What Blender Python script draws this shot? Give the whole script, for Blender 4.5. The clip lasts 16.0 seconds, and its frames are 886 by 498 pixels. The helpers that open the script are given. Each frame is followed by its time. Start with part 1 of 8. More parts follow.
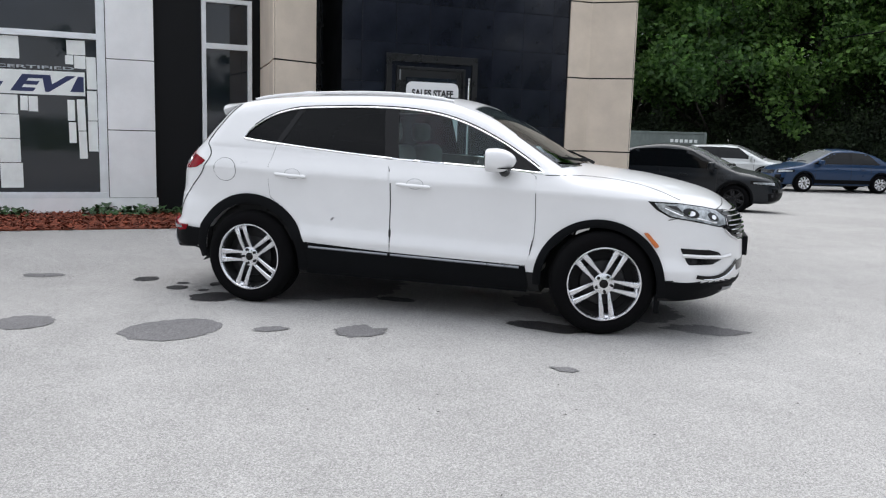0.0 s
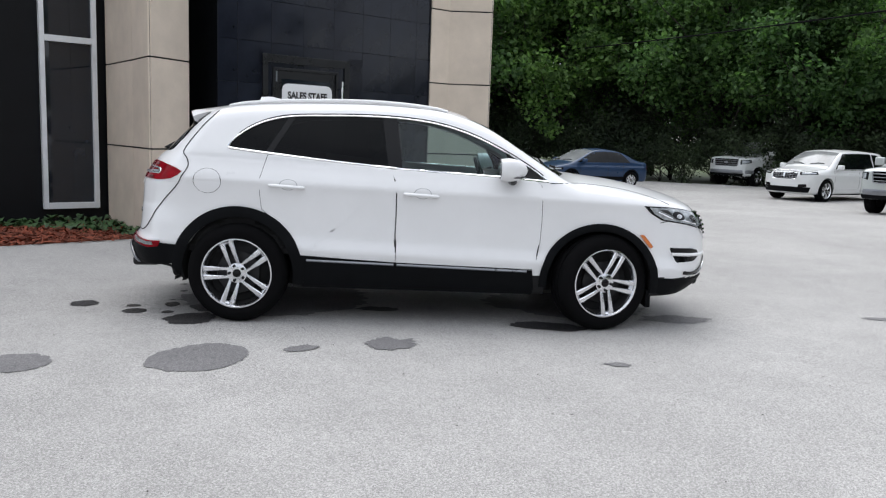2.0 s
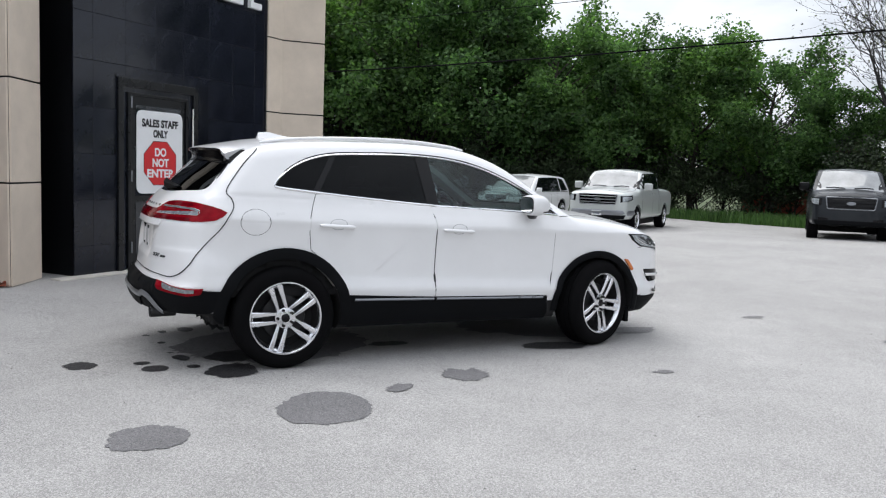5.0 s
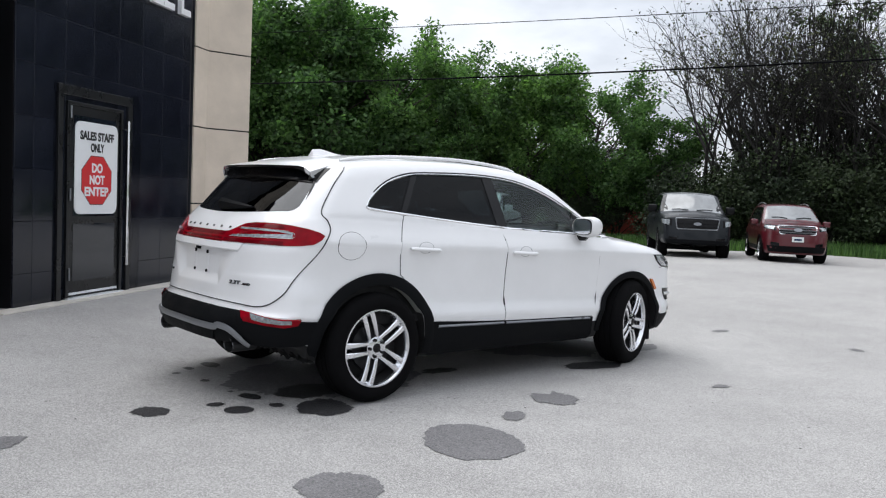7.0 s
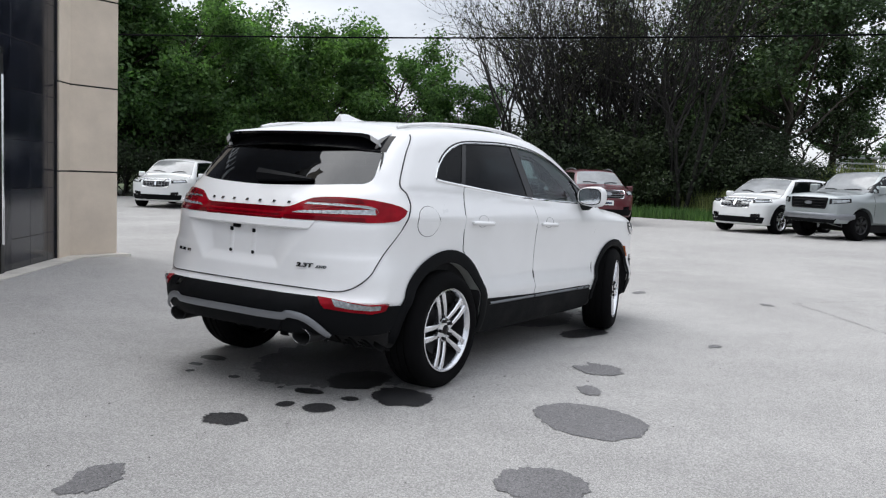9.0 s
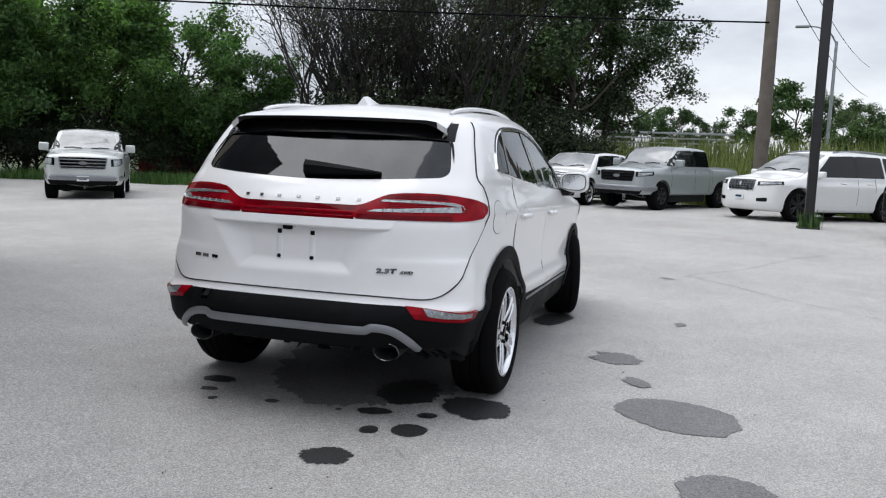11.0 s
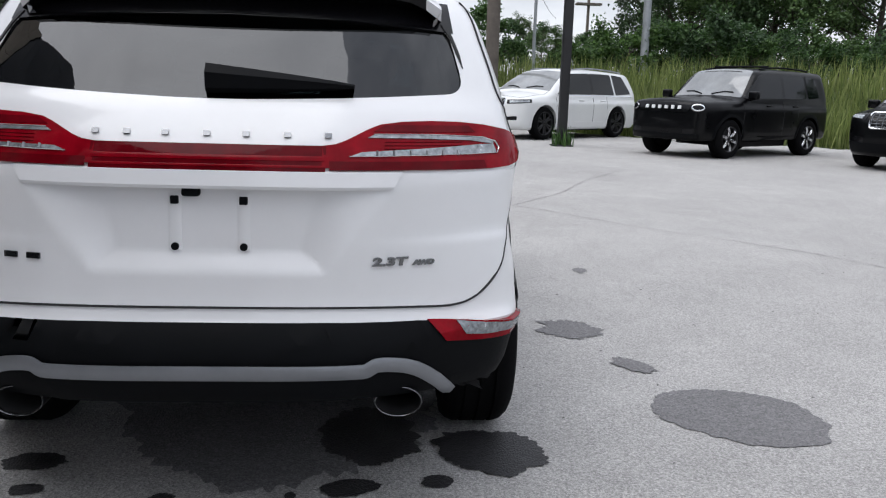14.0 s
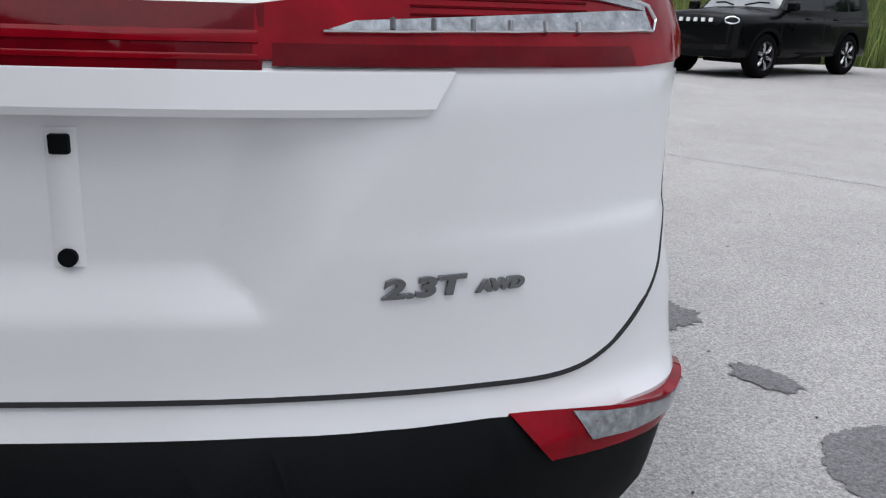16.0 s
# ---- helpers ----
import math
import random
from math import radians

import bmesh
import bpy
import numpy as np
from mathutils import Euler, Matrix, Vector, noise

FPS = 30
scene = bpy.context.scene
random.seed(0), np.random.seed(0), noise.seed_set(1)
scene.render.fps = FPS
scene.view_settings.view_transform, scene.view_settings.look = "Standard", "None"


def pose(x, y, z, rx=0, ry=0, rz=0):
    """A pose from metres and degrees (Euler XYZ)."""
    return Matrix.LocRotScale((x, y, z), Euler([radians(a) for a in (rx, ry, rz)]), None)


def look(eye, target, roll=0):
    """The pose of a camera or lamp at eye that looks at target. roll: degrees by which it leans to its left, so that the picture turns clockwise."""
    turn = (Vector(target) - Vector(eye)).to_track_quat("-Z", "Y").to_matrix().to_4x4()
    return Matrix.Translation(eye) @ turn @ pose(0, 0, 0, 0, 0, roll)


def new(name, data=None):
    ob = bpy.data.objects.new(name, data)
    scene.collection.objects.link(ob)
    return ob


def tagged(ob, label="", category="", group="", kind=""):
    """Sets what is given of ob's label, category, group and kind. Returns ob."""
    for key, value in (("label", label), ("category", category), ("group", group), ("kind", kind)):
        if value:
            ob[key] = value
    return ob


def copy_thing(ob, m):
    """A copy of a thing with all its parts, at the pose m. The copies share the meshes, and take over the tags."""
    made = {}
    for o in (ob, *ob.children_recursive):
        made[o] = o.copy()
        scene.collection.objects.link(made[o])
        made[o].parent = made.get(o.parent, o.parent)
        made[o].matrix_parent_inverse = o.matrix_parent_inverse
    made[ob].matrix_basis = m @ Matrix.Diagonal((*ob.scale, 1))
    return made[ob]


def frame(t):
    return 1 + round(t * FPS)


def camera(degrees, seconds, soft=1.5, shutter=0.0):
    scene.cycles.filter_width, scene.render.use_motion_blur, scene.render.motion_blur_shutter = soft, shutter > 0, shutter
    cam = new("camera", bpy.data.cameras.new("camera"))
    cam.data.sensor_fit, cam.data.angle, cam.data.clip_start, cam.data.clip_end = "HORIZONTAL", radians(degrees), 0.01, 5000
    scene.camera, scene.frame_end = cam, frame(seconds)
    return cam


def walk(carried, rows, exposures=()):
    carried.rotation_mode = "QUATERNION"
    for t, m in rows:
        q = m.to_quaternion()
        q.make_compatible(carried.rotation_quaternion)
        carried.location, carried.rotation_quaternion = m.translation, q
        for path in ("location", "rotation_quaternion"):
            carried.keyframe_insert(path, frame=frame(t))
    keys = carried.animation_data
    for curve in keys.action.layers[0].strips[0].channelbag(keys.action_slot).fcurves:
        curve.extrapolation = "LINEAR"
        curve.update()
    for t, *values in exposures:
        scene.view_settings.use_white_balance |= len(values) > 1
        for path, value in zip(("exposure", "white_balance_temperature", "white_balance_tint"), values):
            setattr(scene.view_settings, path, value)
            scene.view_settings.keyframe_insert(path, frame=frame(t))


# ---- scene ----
cam = camera(56.8, 16.0, 1.2)
PATH = [
    (0, (3.12, -6.484, 1.349), (2.582, -4.579, 1.066), 1.7),
    (0.5, (2.665, -6.628, 1.353), (2.312, -4.68, 1.072), 1.8),
    (1, (2.154, -6.714, 1.351), (1.963, -4.743, 1.075), 2.0),
    (1.5, (1.675, -6.725, 1.355), (1.606, -4.745, 1.083), 1.9),
    (2, (1.21, -6.797, 1.381), (1.302, -4.818, 1.111), 2.0),
    (2.5, (0.741, -6.795, 1.362), (0.94, -4.823, 1.096), 2.0),
    (3, (0.275, -6.813, 1.383), (0.599, -4.857, 1.119), 2.1),
    (3.5, (-0.188, -6.759, 1.384), (0.271, -4.83, 1.123), 2.1),
    (4, (-0.637, -6.634, 1.403), (-0.049, -4.739, 1.147), 2.2),
    (4.5, (-1.101, -6.531, 1.425), (-0.359, -4.688, 1.195), 2.3),
    (4.7, (-1.282, -6.478, 1.418), (-0.474, -4.661, 1.208), 2.2),
    (6.8, (-2.957, -5.293, 1.347), (-1.714, -3.731, 1.219), 2.4),
    (7, (-3.086, -5.162, 1.335), (-1.795, -3.639, 1.214), 2.5),
    (7.5, (-3.397, -4.776, 1.323), (-2.02, -3.331, 1.205), 2.5),
    (8, (-3.663, -4.382, 1.303), (-2.197, -3.027, 1.186), 2.5),
    (8.5, (-3.888, -3.989, 1.3), (-2.306, -2.775, 1.15), 2.4),
    (9, (-4.115, -3.548, 1.297), (-2.448, -2.459, 1.114), 2.5),
    (9.2, (-4.187, -3.387, 1.292), (-2.485, -2.353, 1.102), 2.4),
    (11.3, (-4.47, -1.63, 1.357), (-2.549, -1.127, 1.121), 2.3),
    (11.5, (-4.453, -1.473, 1.374), (-2.52, -1.02, 1.131), 2.3),
    (12, (-4.411, -1.103, 1.395), (-2.451, -0.803, 1.133), 2.3),
    (12.5, (-4.251, -0.794, 1.382), (-2.275, -0.646, 1.107), 2.2),
    (13, (-3.902, -0.583, 1.36), (-1.927, -0.535, 1.053), 1.9),
    (13.5, (-3.466, -0.482, 1.302), (-1.499, -0.55, 0.948), 1.8),
    (14, (-2.991, -0.466, 1.238), (-1.034, -0.608, 0.852), 1.7),
    (14.5, (-2.538, -0.466, 1.18), (-0.592, -0.623, 0.75), 1.8),
    (15, (-2.132, -0.446, 1.089), (-0.199, -0.606, 0.602), 1.7),
    (15.5, (-1.843, -0.438, 1.052), (0.078, -0.596, 0.516), 2.0),
    (16, (-1.692, -0.431, 1.078), (0.22, -0.582, 0.513), 1.7),
]
EXPO = [(0.0, 0.63, 6500, 10), (4.5, 0.63, 6500, 10), (9.0, 0.55, 6500, 10), (12.5, 0.48, 6450, 11), (16.0, 0.42, 6420, 12)]
walk(cam, [(t, look(eye, target, roll)) for t, eye, target, roll in PATH], EXPO)

# ---- world and sun ----
world = bpy.data.worlds.new("overcast_sky")
scene.world = world
world.use_nodes = True
wn = world.node_tree
wn.nodes.clear()
w_out = wn.nodes.new("ShaderNodeOutputWorld")
w_bg = wn.nodes.new("ShaderNodeBackground")
w_sky = wn.nodes.new("ShaderNodeTexSky")
w_sky.sky_type = "NISHITA"
w_sky.sun_disc = False
w_sky.sun_elevation = radians(61)
w_sky.sun_rotation = radians(-15)
w_tc = wn.nodes.new("ShaderNodeTexCoord")
w_map = wn.nodes.new("ShaderNodeMapping")
w_map.inputs["Scale"].default_value = (1.6, 1.6, 4.2)
w_noise = wn.nodes.new("ShaderNodeTexNoise")
w_noise.inputs["Scale"].default_value = 1.9
w_noise.inputs["Detail"].default_value = 7
w_noise.inputs["Roughness"].default_value = 0.55
w_ramp = wn.nodes.new("ShaderNodeValToRGB")
w_ramp.color_ramp.elements[0].position = 0.36
w_ramp.color_ramp.elements[0].color = (3.4, 3.6, 4.0, 1)
w_ramp.color_ramp.elements[1].position = 0.66
w_ramp.color_ramp.elements[1].color = (6.0, 6.2, 6.5, 1)
w_mix = wn.nodes.new("ShaderNodeMixRGB")
w_mix.inputs[0].default_value = 0.9
wn.links.new(w_tc.outputs["Generated"], w_map.inputs["Vector"])
wn.links.new(w_map.outputs[0], w_noise.inputs["Vector"])
wn.links.new(w_noise.outputs[0], w_ramp.inputs[0])
wn.links.new(w_sky.outputs[0], w_mix.inputs[1])
wn.links.new(w_ramp.outputs[0], w_mix.inputs[2])
# an overcast sky is brightest overhead
w_sep = wn.nodes.new("ShaderNodeSeparateXYZ")
wn.links.new(w_tc.outputs["Generated"], w_sep.inputs[0])
w_up = wn.nodes.new("ShaderNodeMapRange")
w_up.inputs["From Min"].default_value, w_up.inputs["From Max"].default_value = 0.0, 1.0
w_up.inputs["To Min"].default_value, w_up.inputs["To Max"].default_value = 0.82, 1.48
wn.links.new(w_sep.outputs["Z"], w_up.inputs["Value"])
w_mul = wn.nodes.new("ShaderNodeMixRGB")
w_mul.blend_type = "MULTIPLY"
w_mul.inputs[0].default_value = 1.0
wn.links.new(w_mix.outputs[0], w_mul.inputs[1])
wn.links.new(w_up.outputs[0], w_mul.inputs[2])
wn.links.new(w_mul.outputs[0], w_bg.inputs[0])
w_bg.inputs[1].default_value = 0.133
wn.links.new(w_bg.outputs[0], w_out.inputs[0])

sun = new("sun", bpy.data.lights.new("sun", "SUN"))
sun.data.energy = 1.5
sun.data.angle = radians(66)
sun.data.color = (1.0, 0.99, 0.97)
sun.matrix_world = look((0, 0, 0), (0.12, -0.44, -0.88))

# ---- materials ----
def principled(name):
    m = bpy.data.materials.new(name)
    m.use_nodes = True
    return m, m.node_tree, m.node_tree.nodes["Principled BSDF"]


def noise_tex(nt, scale, detail=4, rough=0.6, coord="Object"):
    tc = nt.nodes.new("ShaderNodeTexCoord")
    n = nt.nodes.new("ShaderNodeTexNoise")
    n.inputs["Scale"].default_value, n.inputs["Detail"].default_value = scale, detail
    n.inputs["Roughness"].default_value = rough
    nt.links.new(tc.outputs[coord], n.inputs["Vector"])
    return n


def ramp(nt, src, stops):
    r = nt.nodes.new("ShaderNodeValToRGB")
    els = r.color_ramp.elements
    while len(els) < len(stops):
        els.new(0.5)
    for e, (p, c) in zip(els, stops):
        e.position = p
        e.color = (c[0], c[1], c[2], 1) if isinstance(c, tuple) else (c, c, c, 1)
    nt.links.new(src, r.inputs[0])
    return r.outputs[0]


def mixc(nt, fac, a, b, mode="MIX"):
    m = nt.nodes.new("ShaderNodeMixRGB")
    m.blend_type = mode
    for k, v in ((0, fac), (1, a), (2, b)):
        if isinstance(v, (int, float)):
            m.inputs[k].default_value = v if k == 0 else (v, v, v, 1)
        elif isinstance(v, tuple):
            m.inputs[k].default_value = (v[0], v[1], v[2], 1)
        else:
            nt.links.new(v, m.inputs[k])
    return m.outputs[0]


def bump(nt, bsdf, height, strength, dist=0.01):
    b = nt.nodes.new("ShaderNodeBump")
    b.inputs["Strength"].default_value, b.inputs["Distance"].default_value = strength, dist
    nt.links.new(height, b.inputs["Height"])
    nt.links.new(b.outputs[0], bsdf.inputs["Normal"])


def surface(name, col, rough=0.5, metal=0.0, vary=0.12, scale=6.0, fine=60.0, rel=0.0, coat=0.0, spec=0.5, island=0.0):
    """A surface with variation at two scales, and a fine relief."""
    m, nt, b = principled(name)
    n1, n2 = noise_tex(nt, scale, 5), noise_tex(nt, fine, 3)
    lo = tuple(c * (1 - vary) for c in col)
    hi = tuple(min(1.0, c * (1 + vary)) for c in col)
    c1 = ramp(nt, n1.outputs[0], [(0.3, lo), (0.7, hi)])
    c2 = mixc(nt, 0.35, c1, ramp(nt, n2.outputs[0], [(0.3, 1 - vary), (0.7, 1.0)]), "MULTIPLY")
    if island:
        g = nt.nodes.new("ShaderNodeNewGeometry")
        o = nt.nodes.new("ShaderNodeObjectInfo")
        ad = nt.nodes.new("ShaderNodeMath")
        ad.operation = "ADD"
        nt.links.new(g.outputs["Random Per Island"], ad.inputs[0])
        nt.links.new(o.outputs["Random"], ad.inputs[1])
        fr = nt.nodes.new("ShaderNodeMath")
        fr.operation = "FRACT"
        nt.links.new(ad.outputs[0], fr.inputs[0])
        c2 = mixc(nt, 1.0, c2, ramp(nt, fr.outputs[0], [(0.0, 1 - island), (1.0, 1.0)]), "MULTIPLY")
    nt.links.new(c2, b.inputs["Base Color"])
    r = ramp(nt, n1.outputs[0], [(0.3, max(0.0, rough - 0.08)), (0.7, min(1.0, rough + 0.08))])
    nt.links.new(r, b.inputs["Roughness"])
    b.inputs["Metallic"].default_value = metal
    b.inputs["Specular IOR Level"].default_value = spec
    if coat:
        b.inputs["Coat Weight"].default_value = coat
        b.inputs["Coat Roughness"].default_value = 0.03
    if rel:
        bump(nt, b, n2.outputs[0], rel, 0.004)
    return m


def car_paint(name, col, metal=0.0, rough=0.32, coat=0.75, spec=0.5):
    """Clear-coated paint with a light film of road dust."""
    m, nt, b = principled(name)
    n1 = noise_tex(nt, 2.2, 6, 0.65)
    n2 = noise_tex(nt, 900, 2)
    c1 = ramp(nt, n1.outputs[0], [(0.35, tuple(c * 0.95 for c in col)), (0.7, col)])
    nt.links.new(mixc(nt, 0.12, c1, ramp(nt, n2.outputs[0], [(0.3, 0.75), (0.7, 1.0)]), "MULTIPLY"), b.inputs["Base Color"])
    nt.links.new(ramp(nt, n1.outputs[0], [(0.3, rough - 0.05), (0.75, rough + 0.1)]), b.inputs["Roughness"])
    b.inputs["Metallic"].default_value = metal
    b.inputs["Specular IOR Level"].default_value = spec
    b.inputs["Coat Weight"].default_value = coat
    b.inputs["Coat Roughness"].default_value = 0.04
    return m


def clear_glass(name, col, rough=0.0, gloss=(0.010, 0.028, 0.20)):
    """Thin pane: part see-through tint, part mirror by Fresnel."""
    m = bpy.data.materials.new(name)
    m.use_nodes = True
    nt = m.node_tree
    nt.nodes.clear()
    out = nt.nodes.new("ShaderNodeOutputMaterial")
    tr = nt.nodes.new("ShaderNodeBsdfTransparent")
    tr.inputs[0].default_value = (col[0], col[1], col[2], 1)
    gl = nt.nodes.new("ShaderNodeBsdfGlossy")
    gl.inputs["Roughness"].default_value = rough + 0.01
    gl.inputs[0].default_value = (0.95, 0.97, 1.0, 1)
    lw = nt.nodes.new("ShaderNodeLayerWeight")
    lw.inputs[0].default_value = 0.5
    fr = nt.nodes.new("ShaderNodeValToRGB")
    els = fr.color_ramp.elements
    els.new(0.55)
    els.new(0.8)
    for e, (p, c) in zip(els, ((0.0, gloss[0]), (0.55, gloss[1]), (0.8, gloss[2]), (1.0, 0.95))):
        e.position, e.color = p, (c, c, c, 1)
    nt.links.new(lw.outputs["Facing"], fr.inputs[0])
    mx = nt.nodes.new("ShaderNodeMixShader")
    nt.links.new(fr.outputs[0], mx.inputs[0])
    nt.links.new(tr.outputs[0], mx.inputs[1])
    nt.links.new(gl.outputs[0], mx.inputs[2])
    nt.links.new(mx.outputs[0], out.inputs[0])
    return m


WHITE = car_paint("pearl_white_paint", (0.80, 0.80, 0.81))
WHITE2 = car_paint("plain_white_paint", (0.74, 0.75, 0.75))
SILVERP = car_paint("silver_metal_paint", (0.62, 0.64, 0.64), 0.15)
GREYP = car_paint("grey_metal_paint", (0.33, 0.36, 0.37), 0.3)
DARKP = car_paint("dark_grey_paint", (0.013, 0.016, 0.020), 0.2, 0.3, 0.35, 0.2)
BLACKP = car_paint("black_paint", (0.002, 0.0022, 0.0028), 0.0, 0.3, 0.18, 0.1)
BLUEP = car_paint("blue_metal_paint", (0.012, 0.038, 0.095), 0.1, 0.32, 0.45, 0.3)
PICKUPW = car_paint("silver_white_paint", (0.50, 0.53, 0.52), 0.25)
REDP = car_paint("dark_red_paint", (0.09, 0.004, 0.010), 0.2)
CLAD = surface("black_moulded_plastic", (0.0035, 0.004, 0.005), 0.6, 0, 0.25, 5, 400, 0.15, spec=0.09)
GLOSSBLK = surface("gloss_black_trim", (0.004, 0.004, 0.005), 0.15, 0, 0.1, 4, 60, spec=0.25)
PALESHADE = surface("pale_grey_shade", (0.36, 0.37, 0.38), 0.5, 0, 0.1, 5, 60)
SEAL = surface("dark_panel_gap", (0.02, 0.02, 0.022), 0.8, 0, 0.2, 4, 60)
CHROME = surface("chrome", (0.82, 0.83, 0.85), 0.1, 1.0, 0.04, 5, 80)
DARKCHROME = surface("dark_chrome", (0.19, 0.195, 0.205), 0.16, 1.0, 0.05, 5, 80)
ALU = surface("polished_alloy", (0.74, 0.75, 0.78), 0.2, 1.0, 0.06, 8, 120)
ALUDARK = surface("dark_wheel_finish", (0.02, 0.02, 0.023), 0.35, 0.4, 0.2, 8, 120)
SATIN = surface("satin_silver_trim", (0.25, 0.26, 0.28), 0.34, 0.7, 0.08, 6, 90)
RUBBER = surface("tyre_rubber", (0.004, 0.004, 0.0045), 0.85, 0, 0.3, 9, 150, 0.3, spec=0.07)
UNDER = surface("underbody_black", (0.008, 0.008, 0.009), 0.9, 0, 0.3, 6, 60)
GLASSDARK = surface("privacy_glass", (0.003, 0.004, 0.005), 0.02, 0, 0.1, 2, 30, spec=0.3)
GLASSMID = clear_glass("door_glass", (0.56, 0.68, 0.68), 0.0, (0.03, 0.06, 0.24))
GLASSREAR = clear_glass("rear_tinted_glass", (0.018, 0.022, 0.026), 0.0, (0.03, 0.085, 0.28))
GLASSPRIV = clear_glass("tinted_glass", (0.018, 0.022, 0.026))
# The pale base colour paints in the sky mirrored by the parked windscreens.
GLASSSKY = surface("painted_sky_windscreen", (0.24, 0.25, 0.255), 0.04, 0, 0.3, 1.3, 30, spec=0.9)
DISC = surface("dark_brake_steel", (0.035, 0.035, 0.037), 0.45, 0.8, 0.2, 8, 90)
GLASSSHIELD = clear_glass("windscreen_glass", (0.36, 0.45, 0.43))
CABIN = surface("cabin_leather", (0.03, 0.03, 0.032), 0.6, 0, 0.2, 7, 150, 0.2)
CABINL = surface("light_cabin_trim", (0.30, 0.31, 0.30), 0.6, 0, 0.15, 7, 150, 0.2)
LAMPRED = surface("red_lamp_lens", (0.22, 0.002, 0.008), 0.08, 0, 0.25, 14, 90, spec=0.12)
LAMPDEEP = surface("deep_red_lamp_band", (0.115, 0.0012, 0.005), 0.08, 0, 0.25, 14, 90, spec=0.12)
LAMPCLR = surface("clear_lamp_lens", (0.30, 0.32, 0.34), 0.2, 0.5, 0.45, 60, 200, 0.3, coat=0.5)
LAMPHEAD = surface("headlamp_lens", (0.36, 0.39, 0.41), 0.1, 0.3, 0.6, 30, 160, coat=1.0)
AMBER = surface("amber_marker_lens", (0.55, 0.13, 0.01), 0.15, 0, 0.15, 30, 90, coat=1.0)

# ---- mesh helpers ----
def link_mesh(name, verts, faces, mat, parent=None, label="", smooth=True, normals=None, sharp=None):
    me = bpy.data.meshes.new(name)
    me.from_pydata([tuple(map(float, v)) for v in verts], [], faces)
    me.materials.append(mat)
    if smooth:
        me.shade_smooth()
        if sharp:
            me.set_sharp_from_angle(angle=radians(sharp))
    if normals is not None:
        me.normals_split_custom_set_from_vertices([tuple(map(float, n)) for n in normals])
    ob = new(name, me)
    ob.parent = parent
    if label:
        tagged(ob, label)
    return ob


def part(name, bm, material, parent, label="", smooth=True, sharp=35):
    """Links a bmesh as one mesh object under a thing or under a part."""
    me = bpy.data.meshes.new(name)
    bm.to_mesh(me)
    bm.free()
    me.materials.append(material)
    if smooth:
        me.shade_smooth()
        me.set_sharp_from_angle(angle=radians(sharp))
    ob = new(name, me)
    ob.parent = parent
    if label:
        tagged(ob, label)
    return ob


def box_bm(x0, x1, y0, y1, z0, z1, bevel=0.0, seg=2, bm=None, m=None):
    own = bmesh.new()
    r = bmesh.ops.create_cube(own, size=1)
    for v in own.verts:
        v.co = Vector(((x0 + x1) / 2 + v.co.x * (x1 - x0), (y0 + y1) / 2 + v.co.y * (y1 - y0), (z0 + z1) / 2 + v.co.z * (z1 - z0)))
    if bevel:
        bmesh.ops.bevel(own, geom=list(own.edges), offset=bevel, segments=seg, profile=0.5, affect="EDGES")
    if m is not None:
        own.transform(m)
    if bm is None:
        return own
    me = bpy.data.meshes.new("tmp")
    own.to_mesh(me)
    own.free()
    bm.from_mesh(me)
    bpy.data.meshes.remove(me)
    return bm


def add_bm(bm, other):
    me = bpy.data.meshes.new("tmp")
    other.to_mesh(me)
    other.free()
    bm.from_mesh(me)
    bpy.data.meshes.remove(me)
    return bm


def tube_bm(pts, r, n=8, bm=None, cap=True):
    """A round bar along points; r: one radius, or one a point."""
    bm = bm or bmesh.new()
    pts = [Vector(p) for p in pts]
    rs = r if isinstance(r, (list, tuple)) else [r] * len(pts)
    rings, up = [], Vector((0.13, 0.21, 0.97))
    for i, p in enumerate(pts):
        d = (pts[min(i + 1, len(pts) - 1)] - pts[max(i - 1, 0)]).normalized()
        a = d.cross(up)
        if a.length < 0.05:
            a = d.cross(Vector((1, 0, 0)))
        a.normalize()
        b = d.cross(a)
        rings.append([bm.verts.new(p + (a * math.cos(k * math.tau / n) + b * math.sin(k * math.tau / n)) * rs[i]) for k in range(n)])
    for q, w in zip(rings, rings[1:]):
        for k in range(n):
            bm.faces.new((q[k], q[(k + 1) % n], w[(k + 1) % n], w[k]))
    if cap:
        bm.faces.new(rings[0][::-1])
        bm.faces.new(rings[-1])
    return bm


def lathe(profile, n=48, axis="y"):
    """Turns (radius, depth) points round the y axis."""
    v, fc = [], []
    for i in range(n):
        a = math.tau * i / n
        for r, d in profile:
            v.append((r * math.cos(a), d, r * math.sin(a)))
    k = len(profile)
    for i in range(n):
        for j in range(k - 1):
            a, b = i * k + j, ((i + 1) % n) * k + j
            fc.append((a, a + 1, b + 1, b))
    return v, fc


def cat_rom(pts, n=8, closed=False):
    """A smooth curve through points."""
    p = [np.array(q, float) for q in pts]
    out, m = [], len(p)
    for i in range(m if closed else m - 1):
        if closed:
            a, b, c, d = p[i - 1], p[i], p[(i + 1) % m], p[(i + 2) % m]
        else:
            a, b, c, d = p[max(i - 1, 0)], p[i], p[i + 1], p[min(i + 2, m - 1)]
        for k in range(n):
            t = k / n
            out.append(0.5 * (2 * b + (c - a) * t + (2 * a - 5 * b + 4 * c - d) * t * t + (3 * b - a - 3 * c + d) * t ** 3))
    if not closed:
        out.append(p[-1])
    return [tuple(q) for q in out]


